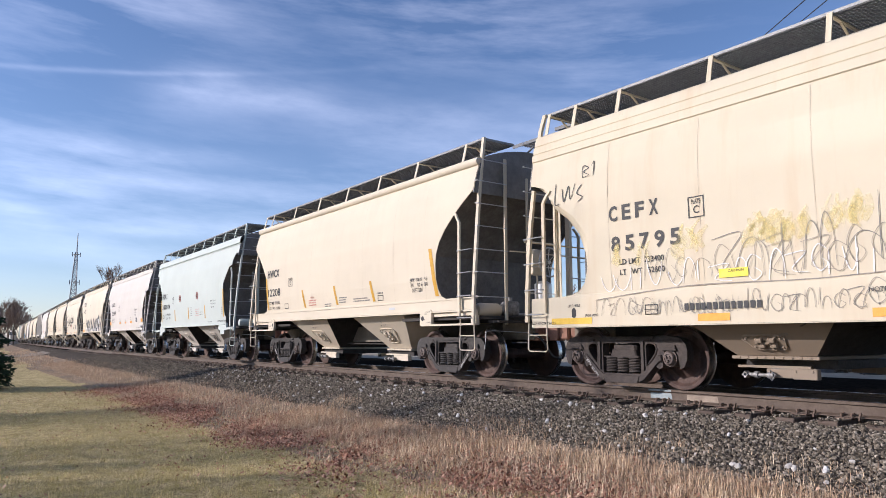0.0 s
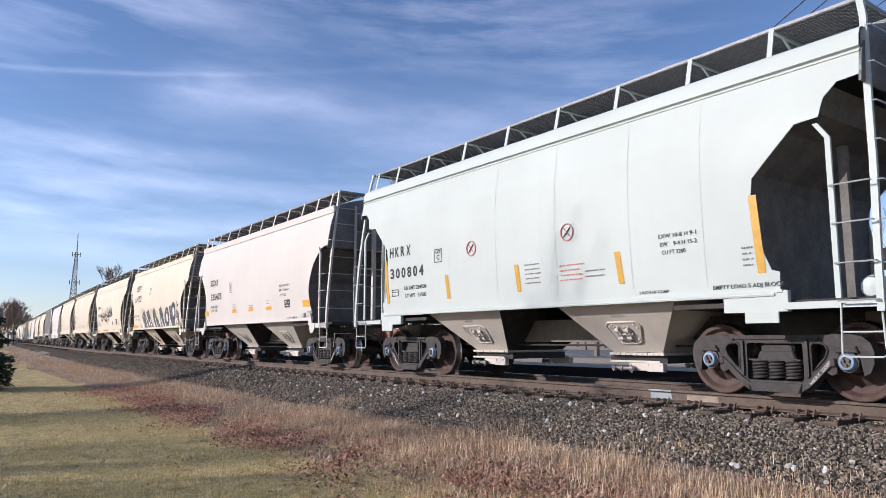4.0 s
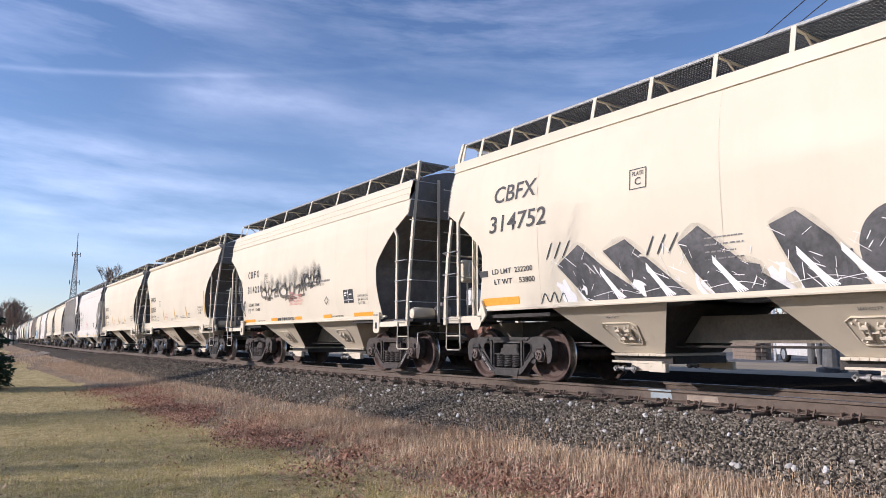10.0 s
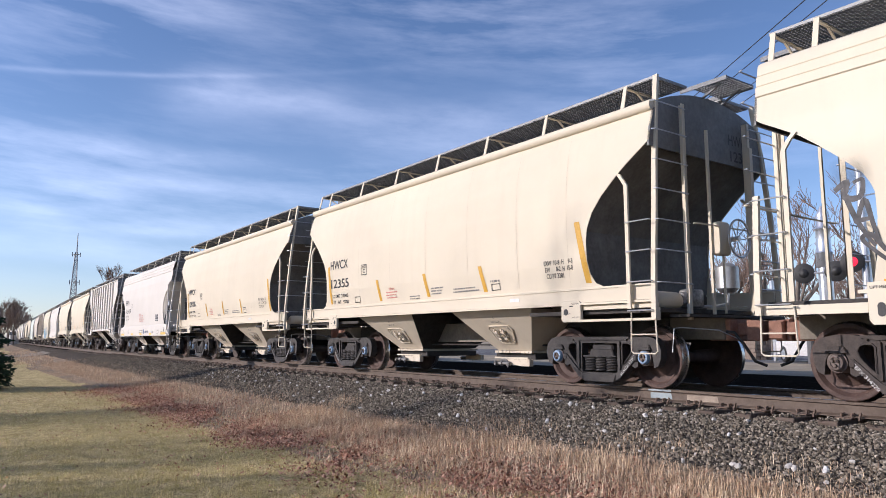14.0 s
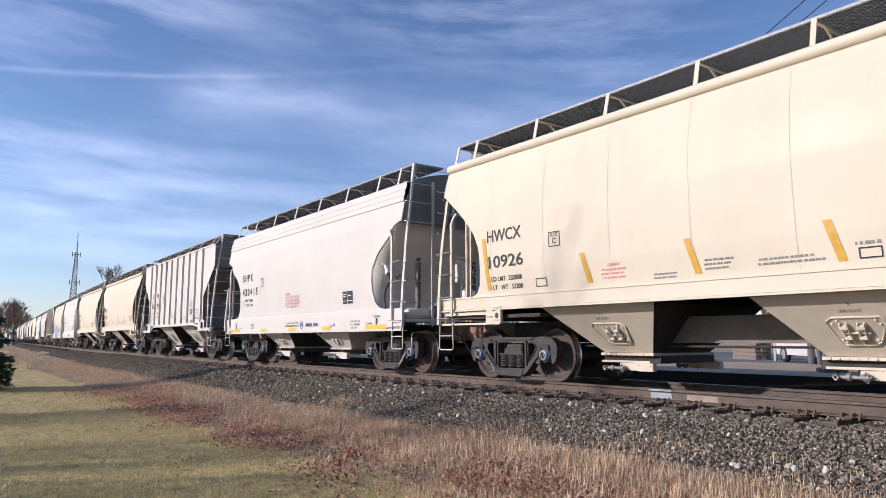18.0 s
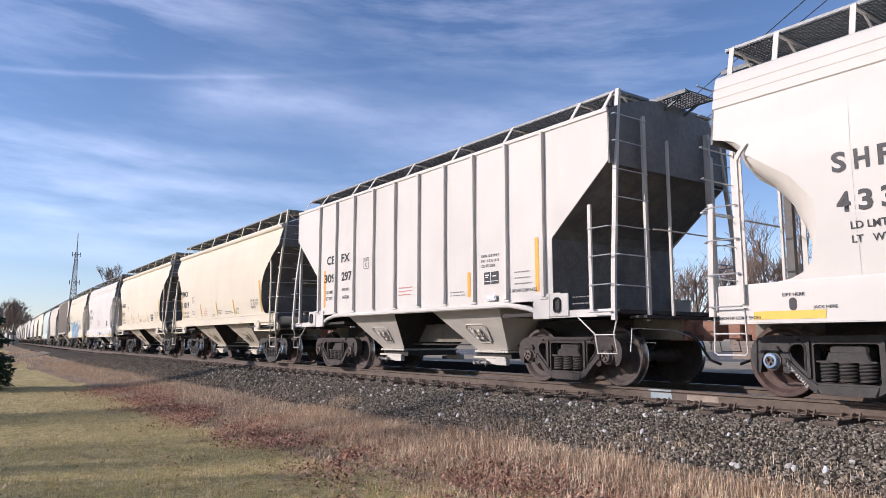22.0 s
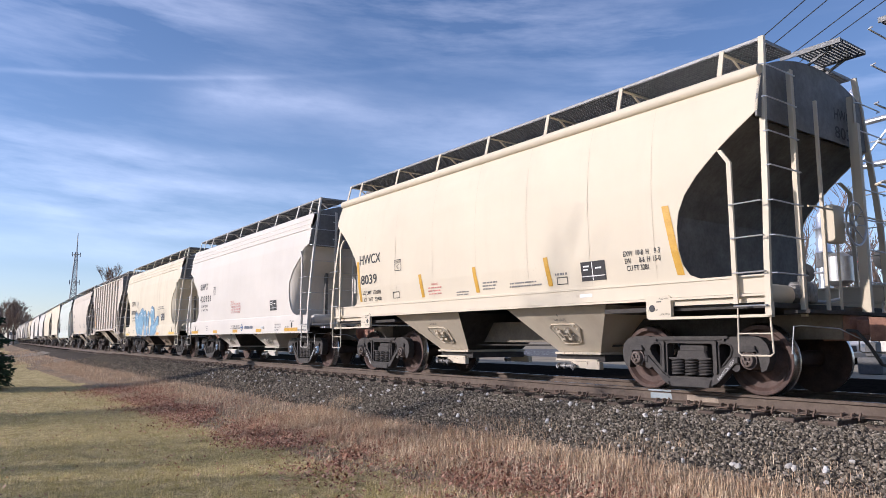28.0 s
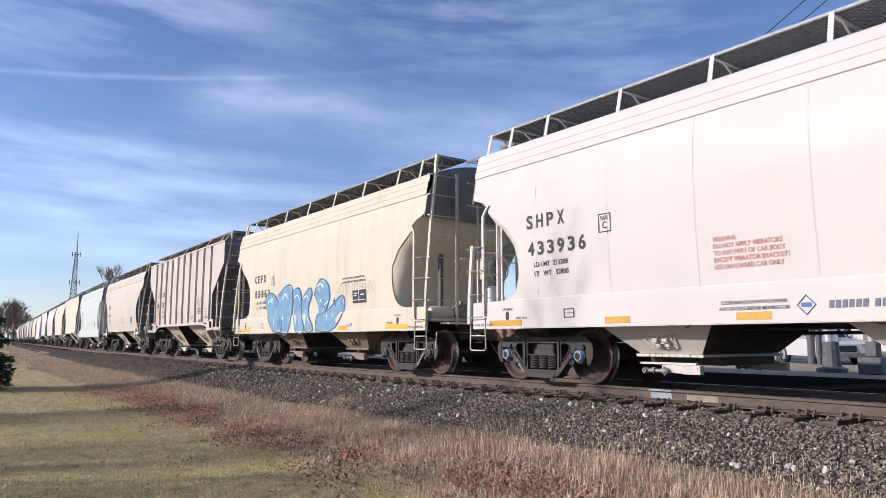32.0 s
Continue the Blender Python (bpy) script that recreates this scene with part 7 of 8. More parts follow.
def straw():
    r = np.random.RandomState(21)
    spots = []
    while len(spots) < 76000:
        x = 0.5 - 14 * r.rand() if r.rand() < 0.62 else -12 - 38 * r.rand()
        s = -5.3 + 2.9 * r.rand()
        d = 0.5 + 0.8 * noise.noise((x * 0.7, s * 0.9, 7.0)) + (0.35 if -4.6 < s < -3.0 else -0.25)
        if r.rand() > d:
            continue
        lie = noise.noise((x * 1.6, s * 1.6, 17.0))
        h = r.uniform(0.05, 0.15) * (1.15 if -4.4 < s < -3.2 else 0.8)
        tip = r.uniform(-1.45, 1.45) if r.rand() < 0.6 + lie else r.uniform(-0.6, 0.6)
        spots.append((r.randint(16), (x, bank(x, s), ground_z(x, bank(x, s)) + r.uniform(-0.01, 0.02)), (r.uniform(0, 6.3), tip), h))
    for _ in range(9000):
        x = -48 - 60 * r.rand()
        s = -6.5 + 3.6 * r.rand()
        if noise.noise((x * 0.3, s * 0.8, 5.0)) < -0.05:
            continue
        spots.append((r.randint(16), (x, bank(x, s), ground_z(x, bank(x, s)) - 0.01), (r.uniform(0, 6.3), r.uniform(-1.2, 1.2)), r.uniform(0.12, 0.32)))
    return scatter_mesh("dry_grass", blade_shapes(16, 4, (0.05, 1.2), 0.03), spots)


thing("dry_grass", straw(), STRAW, "tall dry tan grass along the foot of the ballast", "grass", "", "stuff")


def turf():
    r = np.random.RandomState(22)
    spots = []
    while len(spots) < 170000:
        d = 5.5 + 22 * r.rand() ** 1.7
        a = math.radians(90 + 12 + 55 * r.rand() + 23)
        x, y = d * math.cos(a), d * math.sin(a)
        s = (y - track_y(x)) / VERGE
        if s > -4.4 or s < -15:
            continue
        if s > -5.2 and r.rand() < 0.5:
            continue
        tuft = noise.noise((x * 5.0, y * 5.0, 9.0))
        if tuft < -0.05 and r.rand() < 0.75:
            continue
        h = r.uniform(0.016, 0.044) * (1.0 + 0.8 * max(0.0, tuft))
        spots.append((r.randint(12), (x, y, ground_z(x, y) + r.uniform(-0.004, 0.012)), (r.uniform(0, 6.3), r.choice((-1, 1)) * r.uniform(0.5, 1.6)), h))
    return scatter_mesh("lawn_grass", blade_shapes(12, 6, (0.1, 1.3), 0.075, 2), spots)


thing("lawn_grass", turf(), TURF, "short winter lawn of green and straw blades", "grass", "", "stuff")


def leaves():
    r = np.random.RandomState(23)
    shapes = []
    for k in range(6):
        c = r.uniform(0.1, 0.5)
        v = np.array([(-1, 0, c * 0.6), (-0.3, -0.55, 0.1), (0.4, -0.45, 0.0), (1, 0, c), (0.4, 0.45, c * 0.6), (-0.3, 0.55, c * 0.3)])
        shapes.append((v, np.array([(0, 1, 2, 3), (0, 3, 4, 5)])))
    spots = []
    while len(spots) < 30000:
        x = -1 - 24 * r.rand() ** 1.3
        s = -4.65 + 0.55 * r.randn() if r.rand() < 0.97 else -6.5 + 1.5 * r.randn()
        if not -11 < s < -3.0:
            continue
        if noise.noise((x * 0.6, s * 0.9, 3.0)) < 0.0 and r.rand() < 0.85:
            continue
        y = bank(x, s)
        spots.append((r.randint(6), (x, y, ground_z(x, y) + r.uniform(0.01, 0.07)), (r.uniform(0, 6.3), r.uniform(-0.9, 0.9)), r.uniform(0.014, 0.032)))
    return scatter_mesh("fallen_leaves", shapes, spots)


thing("fallen_leaves", leaves(), LEAF, "drift of red-brown dead leaves at the lawn's edge", "leaves", "", "stuff")


# ---- trees ----
BARK = worn("grey_bark", (0.13, 0.105, 0.085), (0.22, 0.185, 0.155), 6, 0.95, 0, 0.6, 0.02, (1, 1, 0.3))
TWIG = worn("bare_twigs", (0.18, 0.12, 0.092), (0.27, 0.195, 0.15), 4, 0.95)
NEEDLE = island_material("spruce_needles", [(0.0, (0.012, 0.03, 0.012)), (0.5, (0.022, 0.05, 0.02)), (1.0, (0.04, 0.075, 0.03))], 0.8, 20)


def bare_tree(name, x, y, z, high, spread, seed, label, depth=4, twig=0.012, group="bare trees", fine=3, girth=0.018):
    """A leafless tree: tapered trunk, limbs, and a crown of fine twigs."""
    r = random.Random(seed)
    trunk, crown = G(), G()

    def grow(p, d, length, rad, level):
        pts, rr = [p], [rad]
        q, dd = Vector(p), Vector(d)
        steps = 4 if level < 2 else 3
        for i in range(steps):
            dd = (dd + Vector((r.uniform(-1, 1), r.uniform(-1, 1), r.uniform(-0.3, 0.9))) * 0.16).normalized()
            q = q + dd * (length / steps)
            pts.append(tuple(q))
            rr.append(max(twig * 0.6, rad * (1 - 0.42 * (i + 1) / steps)))
        (trunk if level < 2 else crown).tube(pts, rr, 7 if level < 2 else 4 if level < 4 else 3)
        if level >= depth:
            return
        kids = 5 if level == 0 else 4 if level < 3 else fine
        for i in range(kids):
            k = r.uniform(0.35, 1.0) if level else r.uniform(0.35, 1.0)
            j = min(steps, max(1, round(k * steps)))
            a = r.uniform(0, 6.283)
            side = Vector((math.cos(a), math.sin(a), r.uniform(0.1, 0.8))) * spread
            nd = (dd * 0.75 + side * 0.7).normalized()
            grow(pts[j], nd, length * r.uniform(0.5, 0.72), rr[j] * 0.62, level + 1)
    t = thing(name, None, None, label, "tree", group, at=pose(x, y, z))
    grow((0, 0, -0.2), (0, 0, 1), high * 0.42, high * girth, 0)
    part("trunk", trunk.mesh("trunk", 60), BARK, t)
    part("crown", crown.mesh("crown"), TWIG, t, "bare twiggy crown")
    return t


# Trees on the lawn behind the lens; their shadows fall on the grass and on the train.
bare_tree("tree", -20.7, -19.5, -0.9, 16.2, 0.26, 31, "tall leafless tree on the lawn", 5, 0.022, "lawn trees", girth=0.010)
bare_tree("tree", -27.8, -19.0, -0.9, 15.4, 0.27, 37, "tall slender leafless tree on the lawn", 5, 0.024, "lawn trees", girth=0.009)


def spruce():
    r = random.Random(9)
    t = thing("spruce", None, None, "dark green young spruce on the lawn", "tree", "", at=pose(-27.87, 0.85, -0.93))
    part("trunk", G().tube([(0, 0, 0), (0, 0, 4.9)], [0.12, 0.02], 8), BARK, t)
    shapes = []
    for k in range(5):
        rr = np.random.RandomState(k)
        v = np.array([(0, -0.12, 0), (0.45, -0.22, -0.08), (1.0, 0, -0.16), (0.45, 0.22, -0.05), (0, 0.12, 0.05), (0.5, 0, 0.16)]) + rr.normal(0, 0.03, (6, 3))
        shapes.append((v, np.array([(0, 1, 5, 4), (1, 2, 3, 5), (4, 5, 3, 3)])))
    spots = []
    for _ in range(12000):
        h = 4.9 * (1 - r.random() ** 0.6)
        rad = 1.85 * (1 - h / 5.1) * (0.85 + 0.3 * noise.noise((h * 3, 1, 2)))
        a = r.uniform(0, 6.283)
        q = r.uniform(0.35, 1.0) * rad
        spots.append((r.randrange(5), (q * math.cos(a), q * math.sin(a), 0.12 + h + 0.05 * r.random()), (a + r.uniform(-0.6, 0.6), r.uniform(-0.5, 0.35)), r.uniform(0.10, 0.22)))
    me = scatter_mesh("foliage", shapes, spots)
    part("foliage", me, NEEDLE, t, "dense dark green needles")


spruce()

for i, (x, y, h, sd) in enumerate(((-155.5, 7.0, 10, 70), (-163.8, 9.8, 10, 71), (-174.2, 12.2, 12, 72), (-178.3, 7.2, 12, 73), (-207.4, 16.9, 13, 74), (-222.0, 21.5, 11, 75), (-197.0, 15.0, 14, 51), (-184.5, 10.5, 12, 52), (-212.4, 8.4, 13, 53), (-238.5, 19.5, 14, 57), (-269.7, 26.7, 12, 58), (-222.9, 12.9, 15, 59), (-248.7, 10.7, 15, 60))):
    bare_tree("tree", x, y, -0.9, h, 0.75, sd, "leafless brown tree at the far end of the lawn", 5 if i < 9 else 4, 0.035, fine=5)
for y, h, sd in ((30.6, 19.5, 61),):
    bare_tree("tree", -155.8, y, -0.4, h, 0.42, sd, "leafless tree beyond the train", 5, 0.022, fine=5)
bare_tree("tree", -311.6, 56.7, -0.7, 14, 0.8, 62, "low leafless tree beyond the train", 4, 0.07)
bare_tree("tree", -301.1, 48.2, -0.7, 12, 0.8, 63, "low leafless tree beyond the train", 4, 0.07)


# ---- lattice mast ----
MAST = worn("weathered_mast_steel", (0.20, 0.21, 0.23), (0.30, 0.31, 0.33), 0.5, 0.7)


def lattice_mast():
    t = thing("radio_mast", None, None, "grey steel lattice radio mast with antenna platforms", "radio mast", at=pose(-353.55, 50.89, -0.8))
    legs, lace = G(), G()
    high = 41.0

    def corner(i, z):
        w = 2.6 - 2.0 * min(1, z / high)
        a = 2.094 * i + 0.4
        return (w * math.cos(a), w * math.sin(a), z)
    for i in range(3):
        legs.tube([corner(i, 0), corner(i, high)], 0.24, 5)
    n = 22
    for k in range(n):
        z0, z1 = high * k / n, high * (k + 1) / n
        for i in range(3):
            lace.tube([corner(i, z0), corner((i + 1) % 3, z1)], 0.11, 4)
            lace.tube([corner(i, z1), corner((i + 1) % 3, z1)], 0.11, 4)
    part("legs", legs, MAST, t)
    part("lacing", lace, MAST, t)
    for z, r in ((27.5, 2.3), (40.1, 1.9)):
        platform = part("antenna_platform", G().tube([(0, 0, z - 0.3), (0, 0, z + 0.3)], 0.3, 8), MAST, t)
        for i in range(3):
            a, b = 2.094 * i, 2.094 * (i + 1)
            p, q = (r * math.cos(a), r * math.sin(a)), (r * math.cos(b), r * math.sin(b))
            part("boom", G().bar((0, 0, z), (*p, z), 0.15, 0.15), MAST, platform)
            part("antenna", G().bar((*p, z - 1.0), (*p, z + 1.0), 0.35, 0.3), MAST, platform)
            part("rim", G().bar((*p, z), (*q, z), 0.18, 0.18), MAST, platform)
    part("whip", G().tube([(0, 0, high), (0, 0, high + 9)], [0.3, 0.16], 5), MAST, t)


lattice_mast()

# ---- beyond the track ----
GLASS = Nodes("dark_car_glass").done((0.02, 0.025, 0.03), 0.08)
CAR_WHITE = worn("white_car_paint", (0.56, 0.55, 0.53), (0.62, 0.61, 0.59), 2, 0.25, 0, 0.02)
TYRE = worn("tyre_rubber", (0.02, 0.02, 0.02), (0.035, 0.035, 0.035), 12, 0.85)
SIGNAL_GREY = worn("grey_signal_cabinet", (0.075, 0.077, 0.080), (0.12, 0.122, 0.125), 6, 0.6)
SILVER = worn("aluminium_mast", (0.62, 0.63, 0.65), (0.74, 0.75, 0.77), 5, 0.35, 0.85, 0.1)
LAMP_BLACK = worn("black_signal_hood", (0.015, 0.015, 0.016), (0.03, 0.03, 0.03), 12, 0.6)
lamp = Nodes("lit_red_lens")
lamp.b.inputs["Emission Color"].default_value = (1.0, 0.03, 0.06, 1)
lamp.b.inputs["Emission Strength"].default_value = 1.2
LIT_RED = lamp.done((0.5, 0.02, 0.03), 0.3)
POLE_WOOD = worn("weathered_pole_wood", (0.16, 0.12, 0.09), (0.25, 0.20, 0.16), 5, 0.95, 0, 0.4, 0.01, (4, 4, 0.3))
WIRE = worn("black_wire", (0.02, 0.02, 0.02), (0.03, 0.03, 0.03), 10, 0.6)
FAR_Z = -0.22


def flasher(owner, x, y, z, lit):
    """A round crossing lamp on its black backing disc, facing the road."""
    g = G()
    g.spin([(0.02, 0.0), (0.02, 0.30), (-0.01, 0.31), (-0.02, 0.29), (-0.02, 0.0)], 24)
    b = part("lamp_disc", g.mesh("lamp_disc", 40), LAMP_BLACK, owner, "black backing disc")
    b.location = (x, y, z)
    b.rotation_euler = (0, 0, radians(20))
    g = G()
    g.spin([(-0.09, 0.0), (-0.08, 0.08), (-0.03, 0.13), (-0.02, 0.14)], 20)
    q = part("lens", g.mesh("lens", 60), LIT_RED if lit else LAMP_BLACK, b, "glowing red lens" if lit else "unlit lens")


def crossing_signal():
    t = thing("crossing_signal", None, None, "silver aluminium level crossing signal with a cantilever arm and red lamp", "crossing signal", at=pose(-8.93, 21.29, FAR_Z))
    part("mast", G().tube([(0, 0, 0.5), (0, 0, 8.1)], 0.125, 14), SILVER, t)
    part("cap", G().tube([(0, 0, 8.1), (0, 0, 8.18), (0, 0, 8.25)], [0.13, 0.1, 0.02], 14), SILVER, t)
    for z in (5.85, 7.1):
        part("arm", G().tube([(0, -0.1, z), (8.5, -0.9, z + 0.1)], 0.085, 10), SILVER, t)
    g = G()
    for i in range(7):
        x0, x1 = 1.2 * i, 1.2 * (i + 1)
        g.tube([(x0, -0.094 * x0 - 0.1, 5.85), (x1, -0.094 * x1 - 0.1, 7.1)], 0.03, 6)
    part("arm_lacing", g, SILVER, t)
    g = G()
    g.tube([(0, -0.1, 6.5), (8.5, -0.9, 6.55)], 0.02, 6)
    g.tube([(0.1, -0.2, 5.0), (8.5, -1.0, 5.2)], 0.02, 6)
    part("conduit", g, SILVER, t)
    g = G()
    g.box(-0.32, 0.32, -0.3, 0.3, 0.0, 0.48, 0.04)
    g.box(-0.16, 0.16, -0.16, 0.16, 0.48, 0.9, 0.04)
    part("base_box", g, SIGNAL_GREY, t, "grey junction box at the foot")
    flasher(t, -0.25, -0.28, 3.15, True)
    flasher(t, 0.62, -0.28, 3.15, False)
    g = G()
    g.tube([(-0.3, -0.15, 3.15), (0.65, -0.15, 3.15)], 0.03, 8)
    part("lamp_bar", g, SILVER, t)


def signal_post():
    t = thing("signal_post", None, None, "silver banded signal post on a flared grey foot", "signal post", at=pose(-10.24, 21.64, FAR_Z))
    g = G()
    prof = [(0.0, 0.42), (0.12, 0.42), (0.16, 0.26), (0.8, 0.22), (0.9, 0.22)]
    g.tube([(0, 0, z) for z, r in prof], [r for z, r in prof], 12)
    part("foot", g, SIGNAL_GREY, t, "flared grey foot")
    part("post", G().tube([(0, 0, 0.9), (0, 0, 3.1)], 0.2, 16), SILVER, t)
    g = G()
    prof = [(3.1, 0.2), (3.14, 0.24), (3.5, 0.22), (3.55, 0.25), (3.62, 0.2), (4.2, 0.2), (4.28, 0.24), (4.34, 0.17), (4.7, 0.17), (4.8, 0.12), (5.0, 0.03)]
    g.tube([(0, 0, z) for z, r in prof], [r for z, r in prof], 16)
    part("hood", g.mesh("hood", 50), SILVER, t)
    flasher(t, 0.45, -0.3, 2.95, False)
    flasher(t, -0.5, -0.3, 2.95, False)
    part("lamp_bar", G().tube([(-0.5, -0.2, 2.95), (0.45, -0.2, 2.95)], 0.03, 8), SILVER, t)


crossing_signal()
signal_post()
for x, y, r, h in ((-14.0, 28.0, 0.14, 1.5), (-13.5, 27.6, 0.10, 1.5)):
    t = thing("bollard", G().tube([(0, 0, 0), (0, 0, h)], r, 12), SIGNAL_GREY, "weathered grey post beside the crossing", "post", "posts", at=pose(x, y, FAR_Z))
t = thing("sign_post", G().tube([(0, 0, 0), (0, 0, 3.6)], 0.09, 12), SILVER, "slim bright metal post", "post", "", at=pose(-16.84, 30.52, FAR_Z))


def suv():
    t = thing("car", None, None, "white compact crossover car waiting at the crossing", "car", at=pose(-14.56, 29.76, FAR_Z, 0, 0, -40))
    low = [(-2.15, 0.32), (2.05, 0.28), (2.22, 0.45), (2.24, 0.78), (2.1, 0.92), (1.1, 1.02), (-2.05, 1.06), (-2.22, 0.75)]
    part("body", G().prism(low, -0.88, 0.88, 0.07).mesh("body", 30), CAR_WHITE, t)
    up = [(-2.0, 1.05), (1.05, 1.02), (0.35, 1.52), (-0.4, 1.62), (-1.4, 1.58), (-1.85, 1.35)]
    part("cabin", G().prism(up, -0.74, 0.74, 0.08).mesh("cabin", 30), CAR_WHITE, t)
    for s in (-1, 1):
        g = G()
        y = s * 0.746
        for poly in ([(-0.45, 1.1), (0.75, 1.1), (0.28, 1.46), (-0.42, 1.54)], [(-1.55, 1.12), (-0.52, 1.1), (-0.5, 1.54), (-1.3, 1.5)]):
            g.prism(poly, min(y, y + s * 0.006), max(y, y + s * 0.006))
        part("side_window", g, GLASS, t, "dark side glass")
        part("mirror", G().box(0.62, 0.78, s * 0.95 - 0.08, s * 0.95 + 0.08, 1.05, 1.18, 0.03), CAR_WHITE, t)
        for x in (-1.35, 1.32):
            g = G().spin([(-0.11, 0.22), (-0.11, 0.31), (-0.08, 0.34), (0.08, 0.34), (0.11, 0.31), (0.11, 0.22)], 24, (x, s * 0.8, 0.34))
            w = part("tyre", g.mesh("tyre", 50), TYRE, t)
            part("rim", G().spin([(s * 0.10 - 0.01, 0.0), (s * 0.10, 0.22), (s * 0.09, 0.23)], 20, (x, s * 0.8, 0.34)), SILVER, w)
    part("windscreen", G().quad((1.03, -0.62, 1.06), (1.03, 0.62, 1.06), (0.42, 0.6, 1.49), (0.42, -0.6, 1.49)), GLASS, t, "dark windscreen")
    for s in (-1, 1):
        part("headlight", G().box(2.12, 2.25, s * 0.68 - 0.14, s * 0.68 + 0.14, 0.66, 0.8, 0.03), SILVER, t)
    part("grille", G().box(2.2, 2.255, -0.4, 0.4, 0.5, 0.74, 0.02), LAMP_BLACK, t, "black grille and bumper")
    part("roof_rail", G().tube([(-1.3, -0.62, 1.66), (0.1, -0.62, 1.66)], 0.02, 6), LAMP_BLACK, t)


suv()


def timber_stack():
    t = thing("timber_stack", None, None, "stack of old grey sleepers beside the far gravel", "timber stack", at=pose(-19.36, 32.85, FAR_Z, 0, 0, -35))
    r = random.Random(3)
    for k in range(6):
        for j in range(3):
            o = part("timber", kept(("timber",), lambda: G().box(-1.3, 1.3, -0.115, 0.115, 0.0, 0.17, 0.012)), POLE_WOOD, t)
            o.location = (r.uniform(-0.08, 0.08), -0.26 + 0.26 * j, 0.18 * k)


timber_stack()


def pole(x, y, high):
    t = thing("utility_pole", None, None, "weathered wooden utility pole with a crossarm", "utility pole", "utility poles", at=pose(x, y, ground_z(x, y) - 0.05, 0, 0, 56))
    part("shaft", G().tube([(0, 0, 0), (0, 0, high)], [0.16, 0.11], 10), POLE_WOOD, t)
    part("crossarm", G().box(-1.1, 1.1, -0.06, 0.06, high - 0.75, high - 0.62), POLE_WOOD, t)
    for x in (-1.0, -0.45, 0.45, 1.0):
        part("insulator", G().tube([(x, 0, high - 0.62), (x, 0, high - 0.5)], 0.035, 8), SIGNAL_GREY, t)


WAY = Vector((-0.83, 0.555, 0)).normalized()
ACROSS = Vector((WAY.y, -WAY.x, 0))
base = Vector((-8.37, 18.36, 9.3))
pole(*(base + WAY * 24).xy, 10.2)
pole(*(base - WAY * 26).xy, 10.2)
for off in (-1.0, -0.45, 0.45, 1.0):
    g = G()
    pts = []
    for i in range(25):
        k = i / 24
        p = base + WAY * (24 - 50 * k) + ACROSS * off
        pts.append((p.x, p.y, 9.45 - 1.0 * 4 * k * (1 - k) * 0.35))
    thing("overhead_wire", G().tube(pts, 0.014, 5), WIRE, "thin black overhead power wire", "wire", "overhead wires")

for i, (x, y, h, sd) in enumerate(((-27.8, 53.9, 15, 81), (-35.2, 62.3, 16, 82), (-20.5, 51.6, 14, 83), (-42.5, 68.7, 17, 84), (-49.8, 73.0, 15, 85), (-15.4, 57.6, 15, 86), (-63.5, 87.7, 17, 87))):
    bare_tree("tree", x, y, FAR_Z, h, 0.75, sd, "leafless grey tree beyond the crossing", 4, 0.03)


# a belt of trees and brush closes the view beyond the road
belt = random.Random(51)
for i in range(18):
    way = math.radians(47 + 1.55 * i + belt.uniform(-0.5, 0.5))
    far = belt.uniform(78, 112)
    bare_tree("tree", -far * math.cos(way), far * math.sin(way), FAR_Z, belt.uniform(9, 15), 0.8, 300 + i, "leafless tree in the belt beyond the road", 4, 0.05, fine=4)
for i in range(12):
    way = math.radians(47 + 2.3 * i + belt.uniform(-0.8, 0.8))
    far = belt.uniform(60, 72)
    bare_tree("shrub", -far * math.cos(way), far * math.sin(way), FAR_Z, belt.uniform(3.5, 6), 1.1, 340 + i, "leafless brown shrub beyond the road", 4, 0.045, "bare shrubs", fine=5)


def house():
    t = thing("house", None, None, "low pale house with a grey roof beyond the crossing", "house", at=pose(-25.92, 68.10, FAR_Z, 0, 0, -35))
    part("wall", G().box(-7, 7, -4, 4, 0, 2.8), worn("pale_siding", (0.55, 0.53, 0.50), (0.62, 0.60, 0.57), 1, 0.8), t)
    g = G()
    g.prism([(-7.4, 2.75), (7.4, 2.75), (6.0, 4.6), (-6.0, 4.6)], -4.4, 4.4)
    part("roof", g, worn("grey_shingle", (0.16, 0.16, 0.165), (0.22, 0.22, 0.225), 2, 0.9), t)
    for x in (-4.5, -1.5, 3.5):
        w = part("window", G().box(x - 0.55, x + 0.55, -4.06, -3.98, 0.9, 2.1), CAR_WHITE, t)
        part("pane", G().box(x - 0.47, x + 0.47, -4.08, -4.065, 0.98, 2.02), GLASS, w)
    part("door", G().box(0.6, 1.5, -4.06, -3.98, 0.0, 2.05), POLE_WOOD, t)


house()
t = thing("shed", None, None, "small white shed at the far end of the lawn", "shed", at=pose(-233.35, 20.57, -0.9))
part("wall", G().box(-2, 2, -2.5, 2.5, 0, 3.0), CAR_WHITE, t)
part("roof", G().prism([(-2.3, 2.95), (2.3, 2.95), (0.0, 3.9)], -2.7, 2.7), SIGNAL_GREY, t)
